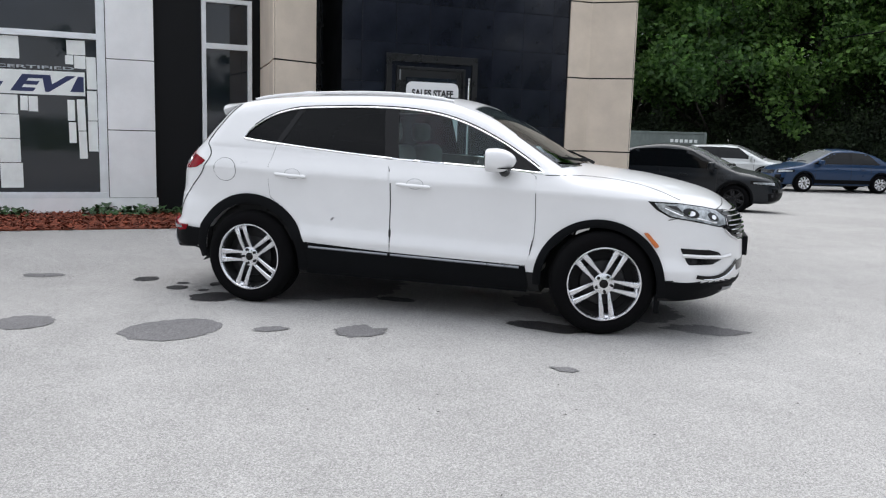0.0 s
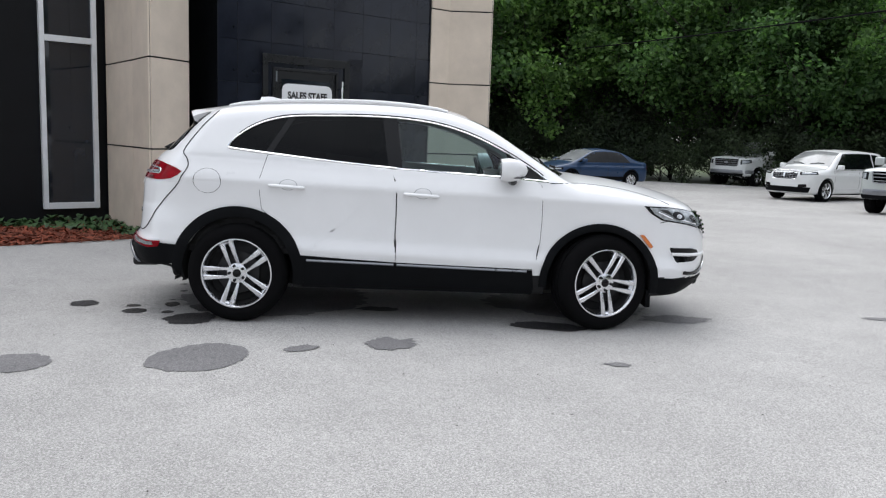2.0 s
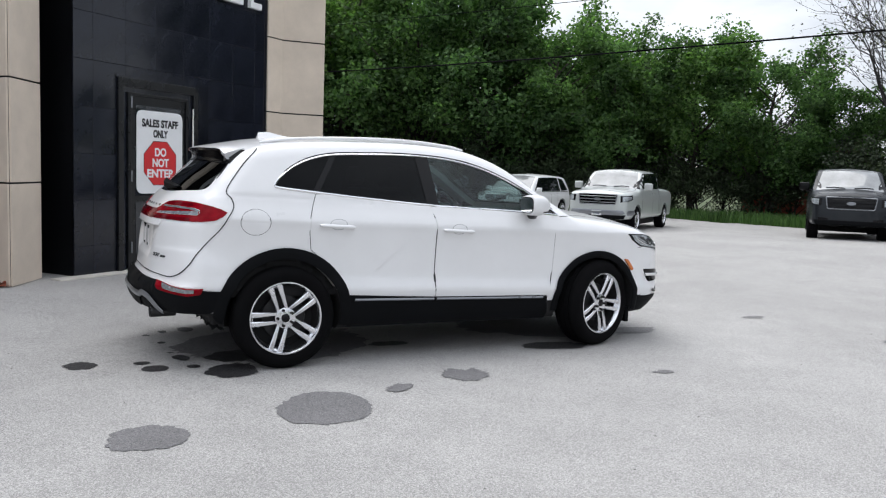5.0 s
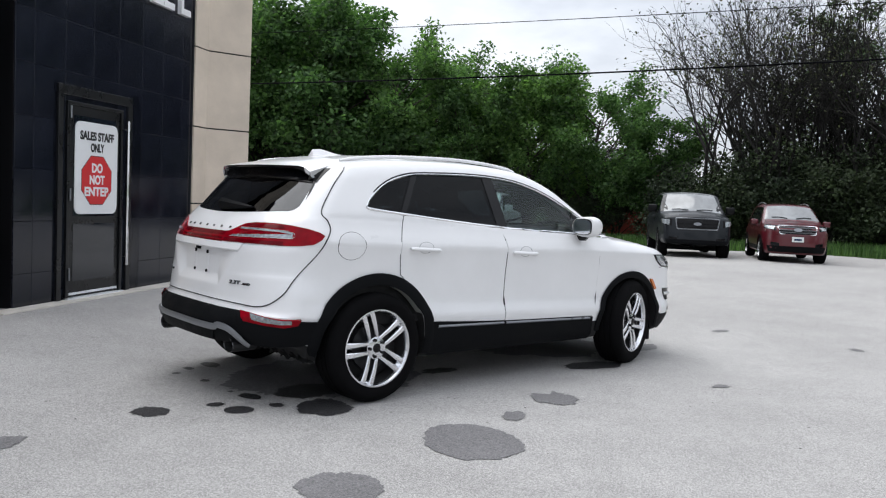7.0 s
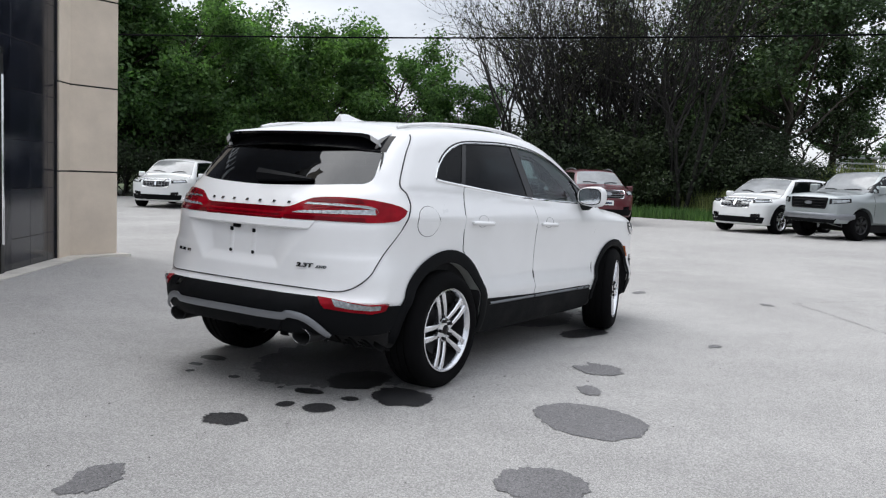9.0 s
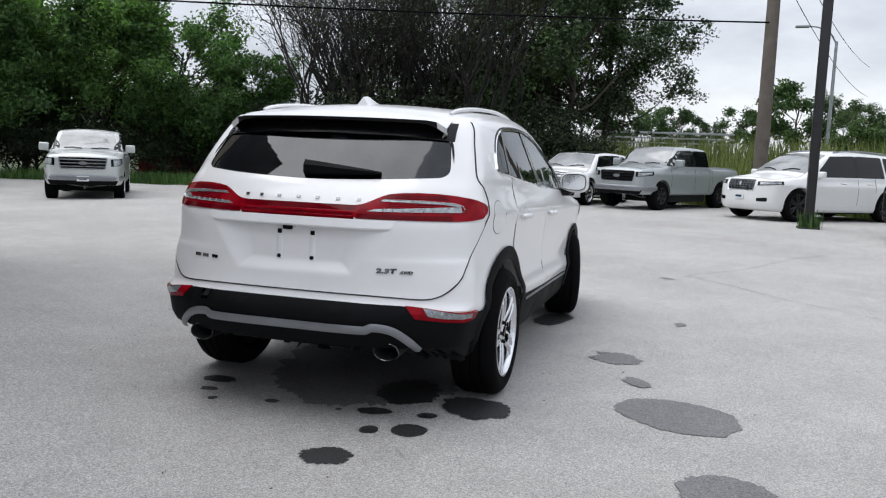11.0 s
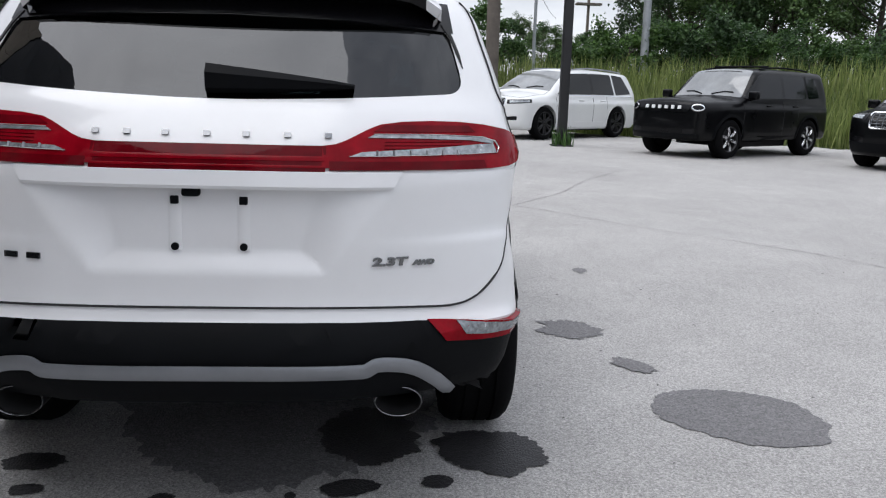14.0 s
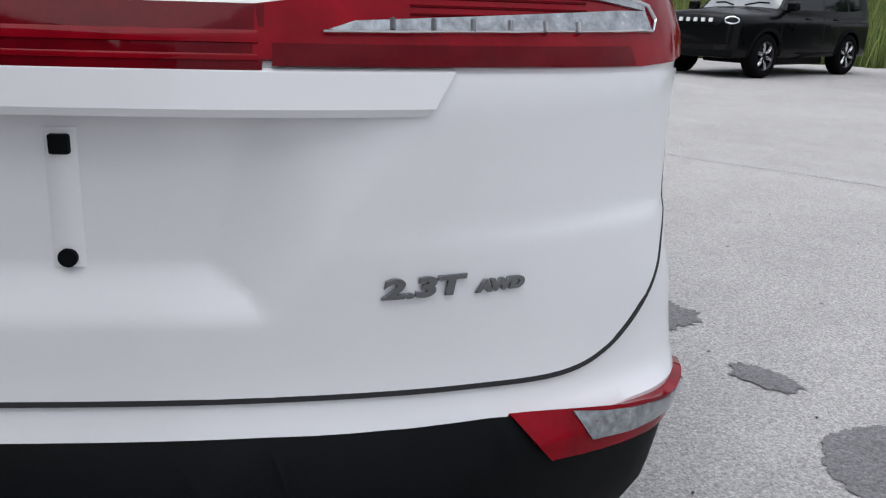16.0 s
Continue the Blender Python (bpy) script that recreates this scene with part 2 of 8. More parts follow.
def rounded(pts, r, n=4):
    """A polygon with rounded corners; r: one radius, or one a corner."""
    out, m = [], len(pts)
    for i in range(m):
        a, b, c = (np.array(pts[j], float) for j in (i - 1, i, (i + 1) % m))
        rr = r[i] if isinstance(r, (list, tuple)) else r
        la, lc = np.linalg.norm(a - b), np.linalg.norm(c - b)
        k = min(rr, la * 0.45, lc * 0.45)
        p, q = b + (a - b) / la * k, b + (c - b) / lc * k
        for j in range(n + 1):
            t = j / n
            out.append(tuple((1 - t) ** 2 * p + 2 * t * (1 - t) * b + t * t * q))
    return out


# ---- vehicle shells: one smooth closed surface, met by rays ----
def curve_fn(pts, n=12):
    d = np.array(cat_rom(pts, n))
    o = np.argsort(d[:, 0], kind="stable")
    return lambda x: np.interp(x, d[o, 0], d[o, 1])


def smax(a, b, k):
    h = np.maximum(k - np.abs(a - b), 0) / k
    return np.maximum(a, b) + h * h * k * 0.25


class Shell:
    """top: (x, z) along the middle; plan: (x, half width); sect: (z, narrowing); belt: (x, z), above which it leans in by lean;
    back, nose: (z, x) in the middle; corners: (reach, power) of the plan's curve at either end."""

    def __init__(s, top, plan, sect, belt, lean, back, nose, bc=(0.36, 3.2), nc=(0.36, 3.2), crown=0.05, low=0.22, k=(0.08, 0.08, 0.09), extra=None, tilt=0.0, corner=None, flare=0.0):
        s.top, s.plan, s.sect, s.belt = curve_fn(top), curve_fn(plan), curve_fn(sect), curve_fn(belt)
        s.back, s.nose = curve_fn(back), curve_fn(nose)
        s.lean, s.bc, s.nc, s.crown, s.low, s.k, s.extra = lean, bc, nc, crown, low, k, extra
        s.tilt, s.corner, s.flare = tilt, corner, flare
        s.x0, s.x1 = min(p[1] for p in back), max(p[1] for p in nose)
        s.w = max(p[1] for p in plan)
        s.zt = max(p[1] for p in top)

    def g(s, x, y, z):
        ay = np.abs(y)
        over = np.maximum(z - s.belt(x), 0)
        width = s.plan(x) - s.sect(z + s.tilt * (x - 0.9)) - s.lean * over * over / (over + 0.03)
        if s.flare:
            width = width + s.flare * np.exp(-((x + 0.58) / 0.22) ** 2 - ((z - 0.68) / 0.11) ** 2)
        side = ay - width
        r = s.back(z)
        if s.extra is not None:
            r = r + s.extra(ay, z)
        rear = r + (s.bc[0] if s.corner is None else s.corner(z)) * (ay / s.w) ** s.bc[1] - x
        fr = x - (s.nose(z) - s.nc[0] * (ay / s.w) ** s.nc[1])
        t = (z - (s.top(x) - s.crown * (ay / 0.7) ** 2)) * 0.8
        v = smax(side, t, s.k[2])
        v = smax(v, rear, s.k[0])
        v = smax(v, fr, s.k[1])
        return smax(v, (s.low(x) if callable(s.low) else s.low) - z, 0.05)

    def cast(s, o, d, far):
        """Where rays from o along d leave the shell."""
        lo, hi = np.zeros(len(o)), np.full(len(o), float(far))
        for _ in range(34):
            mid = (lo + hi) / 2
            p = o + d * mid[:, None]
            ins = s.g(p[:, 0], p[:, 1], p[:, 2]) < 0
            lo, hi = np.where(ins, mid, lo), np.where(ins, hi, mid)
        return o + d * lo[:, None]

    def normal(s, p):
        e, n = 1e-3, np.zeros_like(p)
        for i in range(3):
            a, b = p.copy(), p.copy()
            a[:, i] += e
            b[:, i] -= e
            n[:, i] = s.g(a[:, 0], a[:, 1], a[:, 2]) - s.g(b[:, 0], b[:, 1], b[:, 2])
        return n / np.maximum(np.linalg.norm(n, axis=1, keepdims=True), 1e-9)

    def spot(s, uv, proj):
        """Points of the shell under plane points. R, L: (x, z) on a side; B, F: (y, z) on an end; T: (x, y) from above;
        P, Q: (degrees round the rear or front, z)."""
        uv = np.array(uv, float).reshape(-1, 2)
        n = len(uv)
        o, d = np.zeros((n, 3)), np.zeros((n, 3))
        mid = (s.x0 + s.x1) / 2
        if proj in "RL":
            o[:, 0], o[:, 2], d[:, 1] = uv[:, 0], uv[:, 1], -1 if proj == "R" else 1
        elif proj in "BF":
            o[:, 0], o[:, 1], o[:, 2], d[:, 0] = mid, uv[:, 0], uv[:, 1], -1 if proj == "B" else 1
        elif proj == "T":
            o[:, 0], o[:, 1], o[:, 2], d[:, 2] = uv[:, 0], uv[:, 1], 0.7, 1
        else:
            o[:, 0], o[:, 2] = s.x0 + 0.95 if proj == "P" else s.x1 - 0.95, uv[:, 1]
            a = np.radians(uv[:, 0])
            d[:, 0], d[:, 1] = np.cos(a), np.sin(a)
        return s.cast(o, d, 4.0)

    def turn(s, x, y, z, proj="P"):
        """(degrees, z) of a place on the shell for the round projections."""
        return (math.degrees(math.atan2(y, x - (s.x0 + 0.95 if proj == "P" else s.x1 - 0.95))) % 360, z)

    def hull(s, nx, ny, nz):
        """The whole shell as verts and faces."""
        xs = np.linspace(s.x0 - 0.05, s.x1 + 0.05, nx)
        ys = np.linspace(-s.w - 0.05, s.w + 0.05, ny)
        zs = np.linspace((s.low(np.array([1.0]))[0] if callable(s.low) else s.low) - 0.03, s.zt + 0.05, nz)
        idx, pts, faces = {}, [], []

        def vid(i, j, k):
            if (i, j, k) not in idx:
                idx[(i, j, k)] = len(pts)
                pts.append((xs[i], ys[j], zs[k]))
            return idx[(i, j, k)]
        for i in range(nx - 1):
            for j in range(ny - 1):
                faces.append((vid(i, j, nz - 1), vid(i + 1, j, nz - 1), vid(i + 1, j + 1, nz - 1), vid(i, j + 1, nz - 1)))
                faces.append((vid(i, j, 0), vid(i, j + 1, 0), vid(i + 1, j + 1, 0), vid(i + 1, j, 0)))
        for i in range(nx - 1):
            for k in range(nz - 1):
                faces.append((vid(i, 0, k), vid(i + 1, 0, k), vid(i + 1, 0, k + 1), vid(i, 0, k + 1)))
                faces.append((vid(i, ny - 1, k), vid(i, ny - 1, k + 1), vid(i + 1, ny - 1, k + 1), vid(i + 1, ny - 1, k)))
        for j in range(ny - 1):
            for k in range(nz - 1):
                faces.append((vid(0, j, k), vid(0, j, k + 1), vid(0, j + 1, k + 1), vid(0, j + 1, k)))
                faces.append((vid(nx - 1, j, k), vid(nx - 1, j + 1, k), vid(nx - 1, j + 1, k + 1), vid(nx - 1, j, k + 1)))
        p = np.array(pts)
        o = np.zeros_like(p)
        o[:, 0] = np.clip(p[:, 0], s.x0 + 0.8, s.x1 - 0.8)
        o[:, 2] = 0.62
        d = p - o
        far = np.linalg.norm(d, axis=1, keepdims=True)
        return s.cast(o, d / far, 5.0), faces


def grid_fill(outline, step, holes=()):
    """A flat polygon, with holes, cut into a fine grid: verts (2D), faces."""
    bm = bmesh.new()
    edges = []
    for loop in (outline, *holes):
        vs = [bm.verts.new((p[0], p[1], 0)) for p in loop]
        edges += [bm.edges.new((a, b)) for a, b in zip(vs, vs[1:] + vs[:1])]
    if holes:
        bmesh.ops.triangle_fill(bm, use_beauty=False, edges=edges, normal=(0, 0, 1))
    else:
        f = bm.faces.new(list(bm.verts))
        bmesh.ops.triangulate(bm, faces=[f])
    su, sv = step if isinstance(step, tuple) else (step, step)
    us, vv = [p[0] for p in outline], [p[1] for p in outline]
    for ax, st, lo, hi in ((0, su, min(us), max(us)), (1, sv, min(vv), max(vv))):
        k = math.floor(lo / st) + 1
        while k * st < hi:
            co, no = [0, 0, 0], [0, 0, 0]
            co[ax], no[ax] = k * st, 1
            bmesh.ops.bisect_plane(bm, geom=list(bm.verts) + list(bm.edges) + list(bm.faces), dist=1e-6, plane_co=co, plane_no=no)
            k += 1
    bmesh.ops.remove_doubles(bm, verts=list(bm.verts), dist=1e-5)
    bmesh.ops.recalc_face_normals(bm, faces=list(bm.faces))
    bm.verts.index_update()
    v = [(q.co.x, q.co.y) for q in bm.verts]
    fc = [tuple(q.index for q in f.verts) for f in bm.faces]
    rim = [(e.verts[0].index, e.verts[1].index) for e in bm.edges if len(e.link_faces) == 1]
    bm.free()
    return v, fc, rim


def panel(s, name, outline, proj, mat, parent, off=0.004, thick=0.008, step=0.05, label="", holes=(), bulge=None):
    """A piece of skin laid on the shell: outline in the projection's plane, off metres proud, with its edges turned in."""
    if proj in "PQ" and not isinstance(step, tuple):
        step = (step * 60, step)
    v, fc, rim = grid_fill(outline, step, holes)
    p = s.spot(v, proj)
    n = s.normal(p)
    o = off if bulge is None else off + np.array([bulge(*q) for q in v])[:, None]
    top = p + n * o
    m = len(v)
    fn = []
    for f in fc:
        a, b, c = (top[f[0]], top[f[1]], top[f[2]])
        fn.append(f if np.dot(np.cross(b - a, c - a), n[f[0]]) > 0 else f[::-1])
    ids = sorted({i for e in rim for i in e})
    pos = {i: m + k for k, i in enumerate(ids)}
    pos2 = {i: m + len(ids) + k for k, i in enumerate(ids)}
    verts = np.vstack([top, top[ids], (top - n * thick)[ids]])
    nn = np.vstack([n, n[ids], n[ids]])
    faces = fn + [(pos[a], pos[b], pos2[b], pos2[a]) for a, b in rim]
    ob = link_mesh(name, verts, faces, mat, parent, label)
    return ob


def ribbon(s, name, line, proj, width, mat, parent, off=0.002, label="", closed=False, height=0.0):
    """A strip along a line on the shell; with height it is a raised moulding."""
    p = s.spot(line, proj)
    n = s.normal(p)
    k = len(p)
    d = np.zeros_like(p)
    for i in range(k):
        a, b = (p[i - 1], p[(i + 1) % k]) if closed else (p[max(i - 1, 0)], p[min(i + 1, k - 1)])
        d[i] = b - a
    t = np.cross(n, d)
    t /= np.maximum(np.linalg.norm(t, axis=1, keepdims=True), 1e-9)
    rows = [p - t * width / 2 + n * (off - 0.004), p - t * width / 2 + n * off, p + n * (off + height), p + t * width / 2 + n * off, p + t * width / 2 + n * (off - 0.004)]
    verts = np.vstack(rows)
    faces = []
    for r in range(4):
        for i in range(k if closed else k - 1):
            j = (i + 1) % k
            faces.append((r * k + i, r * k + j, (r + 1) * k + j, (r + 1) * k + i))
    ob = link_mesh(name, verts, faces, mat, parent, label, sharp=50)
    return ob


def booleans(ob, cutters):
    """Cuts the cutters' shapes out of ob, and removes them."""
    for c in cutters:
        md = ob.modifiers.new("cut", "BOOLEAN")
        md.operation, md.solver, md.object = "DIFFERENCE", "EXACT", c
    bpy.context.view_layer.update()
    dg = bpy.context.evaluated_depsgraph_get()
    me = bpy.data.meshes.new_from_object(ob.evaluated_get(dg))
    ob.modifiers.clear()
    old = ob.data
    ob.data = me
    bpy.data.meshes.remove(old)
    for c in cutters:
        d = c.data
        bpy.data.objects.remove(c)
        bpy.data.meshes.remove(d)
    return ob


def prism(outline, axis, a, b):
    """A closed solid over a polygon, from a to b along an axis; a cutter."""
    bm = bmesh.new()
    put = {"x": lambda u, v, w: (w, u, v), "y": lambda u, v, w: (u, w, v), "z": lambda u, v, w: (u, v, w)}[axis]
    lo = [bm.verts.new(put(p[0], p[1], a)) for p in outline]
    hi = [bm.verts.new(put(p[0], p[1], b)) for p in outline]
    bm.faces.new(lo)
    bm.faces.new(hi[::-1])
    for i in range(len(lo)):
        j = (i + 1) % len(lo)
        bm.faces.new((lo[i], hi[i], hi[j], lo[j]))
    bmesh.ops.recalc_face_normals(bm, faces=list(bm.faces))
    me = bpy.data.meshes.new("cutter")
    bm.to_mesh(me)
    bm.free()
    return new("cutter", me)


def prism_bm(outline, a, b):
    """A closed solid over a (y, z) polygon, from a to b along x."""
    bm = bmesh.new()
    lo = [bm.verts.new((a, p[0], p[1])) for p in outline]
    hi = [bm.verts.new((b, p[0], p[1])) for p in outline]
    bm.faces.new(lo)
    bm.faces.new(hi)
    for i in range(len(lo)):
        j = (i + 1) % len(lo)
        bm.faces.new((lo[i], lo[j], hi[j], hi[i]))
    bmesh.ops.recalc_face_normals(bm, faces=list(bm.faces))
    return bm


def joined(obs):
    """Several cutters as one."""
    bm = bmesh.new()
    for o in obs:
        bm.from_mesh(o.data)
        d = o.data
        bpy.data.objects.remove(o)
        bpy.data.meshes.remove(d)
    me = bpy.data.meshes.new("cutter")
    bm.to_mesh(me)
    bm.free()
    return new("cutter", me)


def disc_outline(cx, cz, r, n=40, flat=None):
    pts = [(cx + r * math.cos(math.tau * i / n), cz + r * math.sin(math.tau * i / n)) for i in range(n)]
    return pts

# ---- wheels ----
WHEELS = {}


def spoke(bm, a0, a1, r0, r1, w0, w1, y0, y1, dep):
    """One bar from hub to rim with a ridged outer face (outer side at lower y)."""
    p, q = (np.array((r * math.cos(a), r * math.sin(a))) for r, a in ((r0, a0), (r1, a1)))
    t = (q - p) / np.linalg.norm(q - p)
    s = np.array((-t[1], t[0]))
    rows = []
    for k in range(5):
        f = k / 4
        c = p + (q - p) * f
        w, y = w0 + (w1 - w0) * f, y0 + (y1 - y0) * f - 0.008 * math.sin(math.pi * f)
        rows.append([bm.verts.new((c[0] + s[0] * w * u, y + d, c[1] + s[1] * w * u)) for u, d in ((-0.5, dep), (-0.5, 0.006), (-0.32, 0), (0.32, 0), (0.5, 0.006), (0.5, dep))])
    for a, b in zip(rows, rows[1:]):
        for i in range(5):
            bm.faces.new((a[i], a[i + 1], b[i + 1], b[i]))


def wheel_meshes(style, R, rim, width):
    """Meshes of one wheel: (name, mesh, label, poses)."""
    key = (style, R, rim, width)
    if key in WHEELS:
        return WHEELS[key]
    out, one = [], [Matrix.Identity(4)]

    def turned(name, prof, n, mat, label, tyre=False):
        v, fc = lathe(prof, n)
        me = bpy.data.meshes.new(name)
        me.from_pydata(v, [], fc)
        me.materials.append(mat)
        out.append((name, me, label, one))

    finish = ALU if style in ("twin", "alloy", "cap") else ALUDARK
    turned("wheel", [(rim + 0.003, 0.008), (rim + 0.001, -0.005), (rim - 0.008, -0.006), (rim - 0.016, 0.004), (rim - 0.022, 0.025)], 64, finish, "")
    # Black stands in for the shade inside the rim, behind the spokes.
    turned("barrel", [(rim - 0.021, 0.022), (rim - 0.035, 0.12), (rim - 0.02, width - 0.02)], 48, UNDER, "wheel barrel with its shade painted black")
    g, h = 0.006, R - rim
    prof = [(rim - 0.006, 0.03), (rim - 0.002, 0.004), (rim + h * 0.25, -0.010), (rim + h * 0.55, -0.012), (R - 0.028, -0.002), (R - 0.008, 0.02), (R, 0.045)]
    for c in (0.28, 0.5, 0.72):
        prof += [(R, width * c - g), (R - 0.008, width * c - g + 0.001), (R - 0.008, width * c + g - 0.001), (R, width * c + g)]
    prof += [(R, width - 0.045), (R - 0.01, width - 0.02), (R - 0.03, width), (rim + 0.03, width + 0.008), (rim - 0.004, width - 0.02)]
    turned("tyre", prof, 64, RUBBER, "black rubber tyre")
    turned("hub", [(0.001, 0.012), (0.052, 0.012), (0.072, 0.018), (0.078, 0.06)], 24, finish, "")
    turned("brake_disc", [(0.001, 0.075), (rim - 0.1, 0.075), (rim - 0.095, 0.085)], 32, DISC, "grey steel brake disc")
    turned("backing_plate", [(0.001, 0.11), (rim - 0.03, 0.11)], 32, UNDER, "black backing plate")
    turned("hub_cap", [(0.001, 0.004), (0.024, 0.005), (0.03, 0.009), (0.031, 0.02)], 20, GLOSSBLK, "black centre cap")

    def spokes(count, start, *args):
        bm = bmesh.new()
        spoke(bm, *args)
        bmesh.ops.recalc_face_normals(bm, faces=list(bm.faces))
        me = bpy.data.meshes.new("spoke")
        bm.to_mesh(me)
        bm.free()
        me.materials.append(ALU if style == "rugged" else finish)
        out.append(("spoke", me, "", [pose(0, 0, 0, 0, 360 * i / count + start, 0) for i in range(count)]))

    if style == "twin":
        for sg in (-1, 1):
            spokes(5, 0, sg * radians(31), sg * radians(7.6), 0.058, rim - 0.008, 0.022, 0.040, 0.020, 0.004, 0.035)
        spokes(5, 0, 0, 0, rim - 0.04, rim - 0.008, 0.03, 0.075, 0.03, 0.008, 0.03)
    elif style == "cap":
        spokes(9, 0, 0, 0, 0.04, rim - 0.01, 0.05, 0.075, 0.0, 0.004, 0.02)
    elif style == "rugged":
        spokes(6, 0, 0, 0, 0.04, rim - 0.012, 0.05, 0.058, 0.014, 0.01, 0.035)
        for sg in (-1, 1):
            spokes(6, 0, sg * 0.22, sg * 0.06, rim * 0.45, rim - 0.012, 0.018, 0.022, 0.006, 0.002, 0.03)
    else:
        for sg in (-1, 1):
            spokes(6, 0, sg * 0.3, sg * 0.14, 0.05, rim - 0.012, 0.035, 0.04, 0.014, 0.01, 0.035)
    bm = tube_bm([(0.056, -0.002, 0), (0.056, 0.03, 0)], 0.0105, 8)
    me = bpy.data.meshes.new("lug_nut")
    bm.to_mesh(me)
    bm.free()
    me.materials.append(GLOSSBLK)
    out.append(("lug_nut", me, "dark lug nut", [pose(0, 0, 0, 0, 72 * i + (0 if style == "twin" else 36), 0) for i in range(5)]))
    for nm, m, lb, ps in out:
        m.shade_smooth()
        m.set_sharp_from_angle(angle=radians(32))
    WHEELS[key] = out
    return out


def wheel(car, x, y, R, rim, width, style, steer=0.0, spin=0.0):
    """A wheel with its tyre; y below 0 is the car's right side."""
    face = 0 if y < 0 else 180
    top = None
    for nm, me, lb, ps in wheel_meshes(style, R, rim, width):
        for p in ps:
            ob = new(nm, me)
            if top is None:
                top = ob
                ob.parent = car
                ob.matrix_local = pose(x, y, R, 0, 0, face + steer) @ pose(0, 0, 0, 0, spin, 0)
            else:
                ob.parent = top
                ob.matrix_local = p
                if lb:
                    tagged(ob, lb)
    return top


# ---- parked vehicles ----
def shell_for(c):
    k, wb, H, W = c["kind"], c["wb"], c["h"], c["w"] / 2
    fo, ro = c["fo"], c["ro"]
    n, b = wb + fo, -ro
    if k == "suv":
        nz = c.get("nose", 0.62) * H
        top = [(b + 0.02, H * 0.90), (b + 0.5, H * 0.965), (wb * 0.25, H), (wb * 0.55, H * 0.985), (wb * 0.66, H * 0.94), (wb * 0.80, H * 0.82), (wb * 0.94, nz + 0.08), (wb * 1.02, nz + 0.05), (wb + fo * 0.45, nz), (n - 0.12, nz - 0.08), (n, nz - 0.2)]
        back = [(0.2, b + 0.16), (0.4, b), (H * 0.45, b + 0.02), (H * 0.62, b + 0.06), (H * 0.72, b + 0.14), (H * 0.9, b + 0.34), (H, b + 0.42)]
        nose = [(0.2, n - 0.14), (0.4, n), (nz - 0.25, n), (nz - 0.1, n - 0.03), (nz, n - 0.12), (nz + 0.3, n - 0.5)]
    elif k == "boxy":
        nz = c.get("nose", 0.64) * H
        top = [(b, H * 0.975), (b + 0.4, H * 0.99), (wb * 0.3, H), (wb * 0.58, H * 0.985), (wb * 0.66, H * 0.95), (wb * 0.76, H * 0.80), (wb * 0.87, nz + 0.05), (wb, nz + 0.03), (n - 0.3, nz), (n - 0.1, nz - 0.02), (n, nz - 0.1)]
        back = [(0.2, b + 0.14), (0.4, b), (H * 0.6, b + 0.02), (H * 0.75, b + 0.06), (H, b + 0.2)]
        nose = [(0.2, n - 0.14), (0.4, n), (nz - 0.15, n - 0.01), (nz - 0.04, n - 0.05), (nz + 0.3, n - 0.3)]
    elif k == "truck":
        nz = 0.655 * H
        cab = c["cab"]
        top = [(b, H * 0.69), (cab - 0.06, H * 0.70), (cab, H * 0.72), (cab + 0.08, H * 0.90), (cab + 0.2, H * 0.98), (cab + 0.8, H), (wb * 0.66, H * 0.985), (wb * 0.73, H * 0.94), (wb * 0.85, H * 0.77), (wb * 0.93, nz + 0.08), (wb + fo * 0.4, nz + 0.03), (n - 0.12, nz - 0.02), (n, nz - 0.12)]
        back = [(0.3, b + 0.2), (0.5, b), (H * 0.68, b), (H, b + 0.1)]
        nose = [(0.2, n - 0.14), (0.42, n), (nz - 0.2, n - 0.02), (nz - 0.06, n - 0.06), (nz + 0.3, n - 0.4)]
    else:
        nz = 0.60 * H
        rear_z = c.get("deck", 0.70) * H
        top = [(b, rear_z - 0.03), (b + 0.35, rear_z + 0.02), (b + 0.62, rear_z + 0.07), (wb * 0.12, H * 0.93), (wb * 0.32, H * 0.995), (wb * 0.5, H), (wb * 0.64, H * 0.95), (wb * 0.82, H * 0.80), (wb * 0.99, nz + 0.09), (wb + fo * 0.4, nz + 0.02), (n - 0.15, nz - 0.1), (n, nz - 0.22)]
        if c.get("wagon"):
            top[:4] = [(b + 0.02, H * 0.88), (b + 0.3, H * 0.93), (b + 0.6, H * 0.96), (wb * 0.12, H * 0.985)]
        back = [(0.2, b + 0.14), (0.4, b), (rear_z - 0.1, b + 0.03), (rear_z + 0.1, b + 0.1), (H, b + 0.3)]
        nose = [(0.2, n - 0.12), (0.38, n), (nz - 0.22, n - 0.02), (nz - 0.08, n - 0.12), (nz + 0.3, n - 0.6)]
    be = c["belt"] * H
    plan = [(b - 0.1, W - 0.08), (b + 0.5, W - 0.02), (wb * 0.4, W), (wb, W - 0.01), (wb + fo * 0.6, W - 0.06), (n + 0.1, W - 0.16)]
    sect = [(0.15, 0.10), (0.3, 0.05), (0.5, 0.015), (be * 0.72, 0.0), (be * 0.86, 0.004), (be, 0.045), (H, 0.05)]
    box = k in ("boxy", "truck")
    s = Shell(top, plan, sect, [(b, be + 0.03), (n, be - 0.03)], c.get("lean", 0.34 if not box else 0.26), back, nose, bc=(0.26 if not box else 0.12, 4), nc=(0.36 if not box else (0.13 if k == "truck" else 0.17), 3.4 if not box else 4.2), crown=0.05, low=0.24 if not box else (0.43 if k == "truck" else 0.34), k=(0.07, 0.08, 0.08))
    return s, be, nz


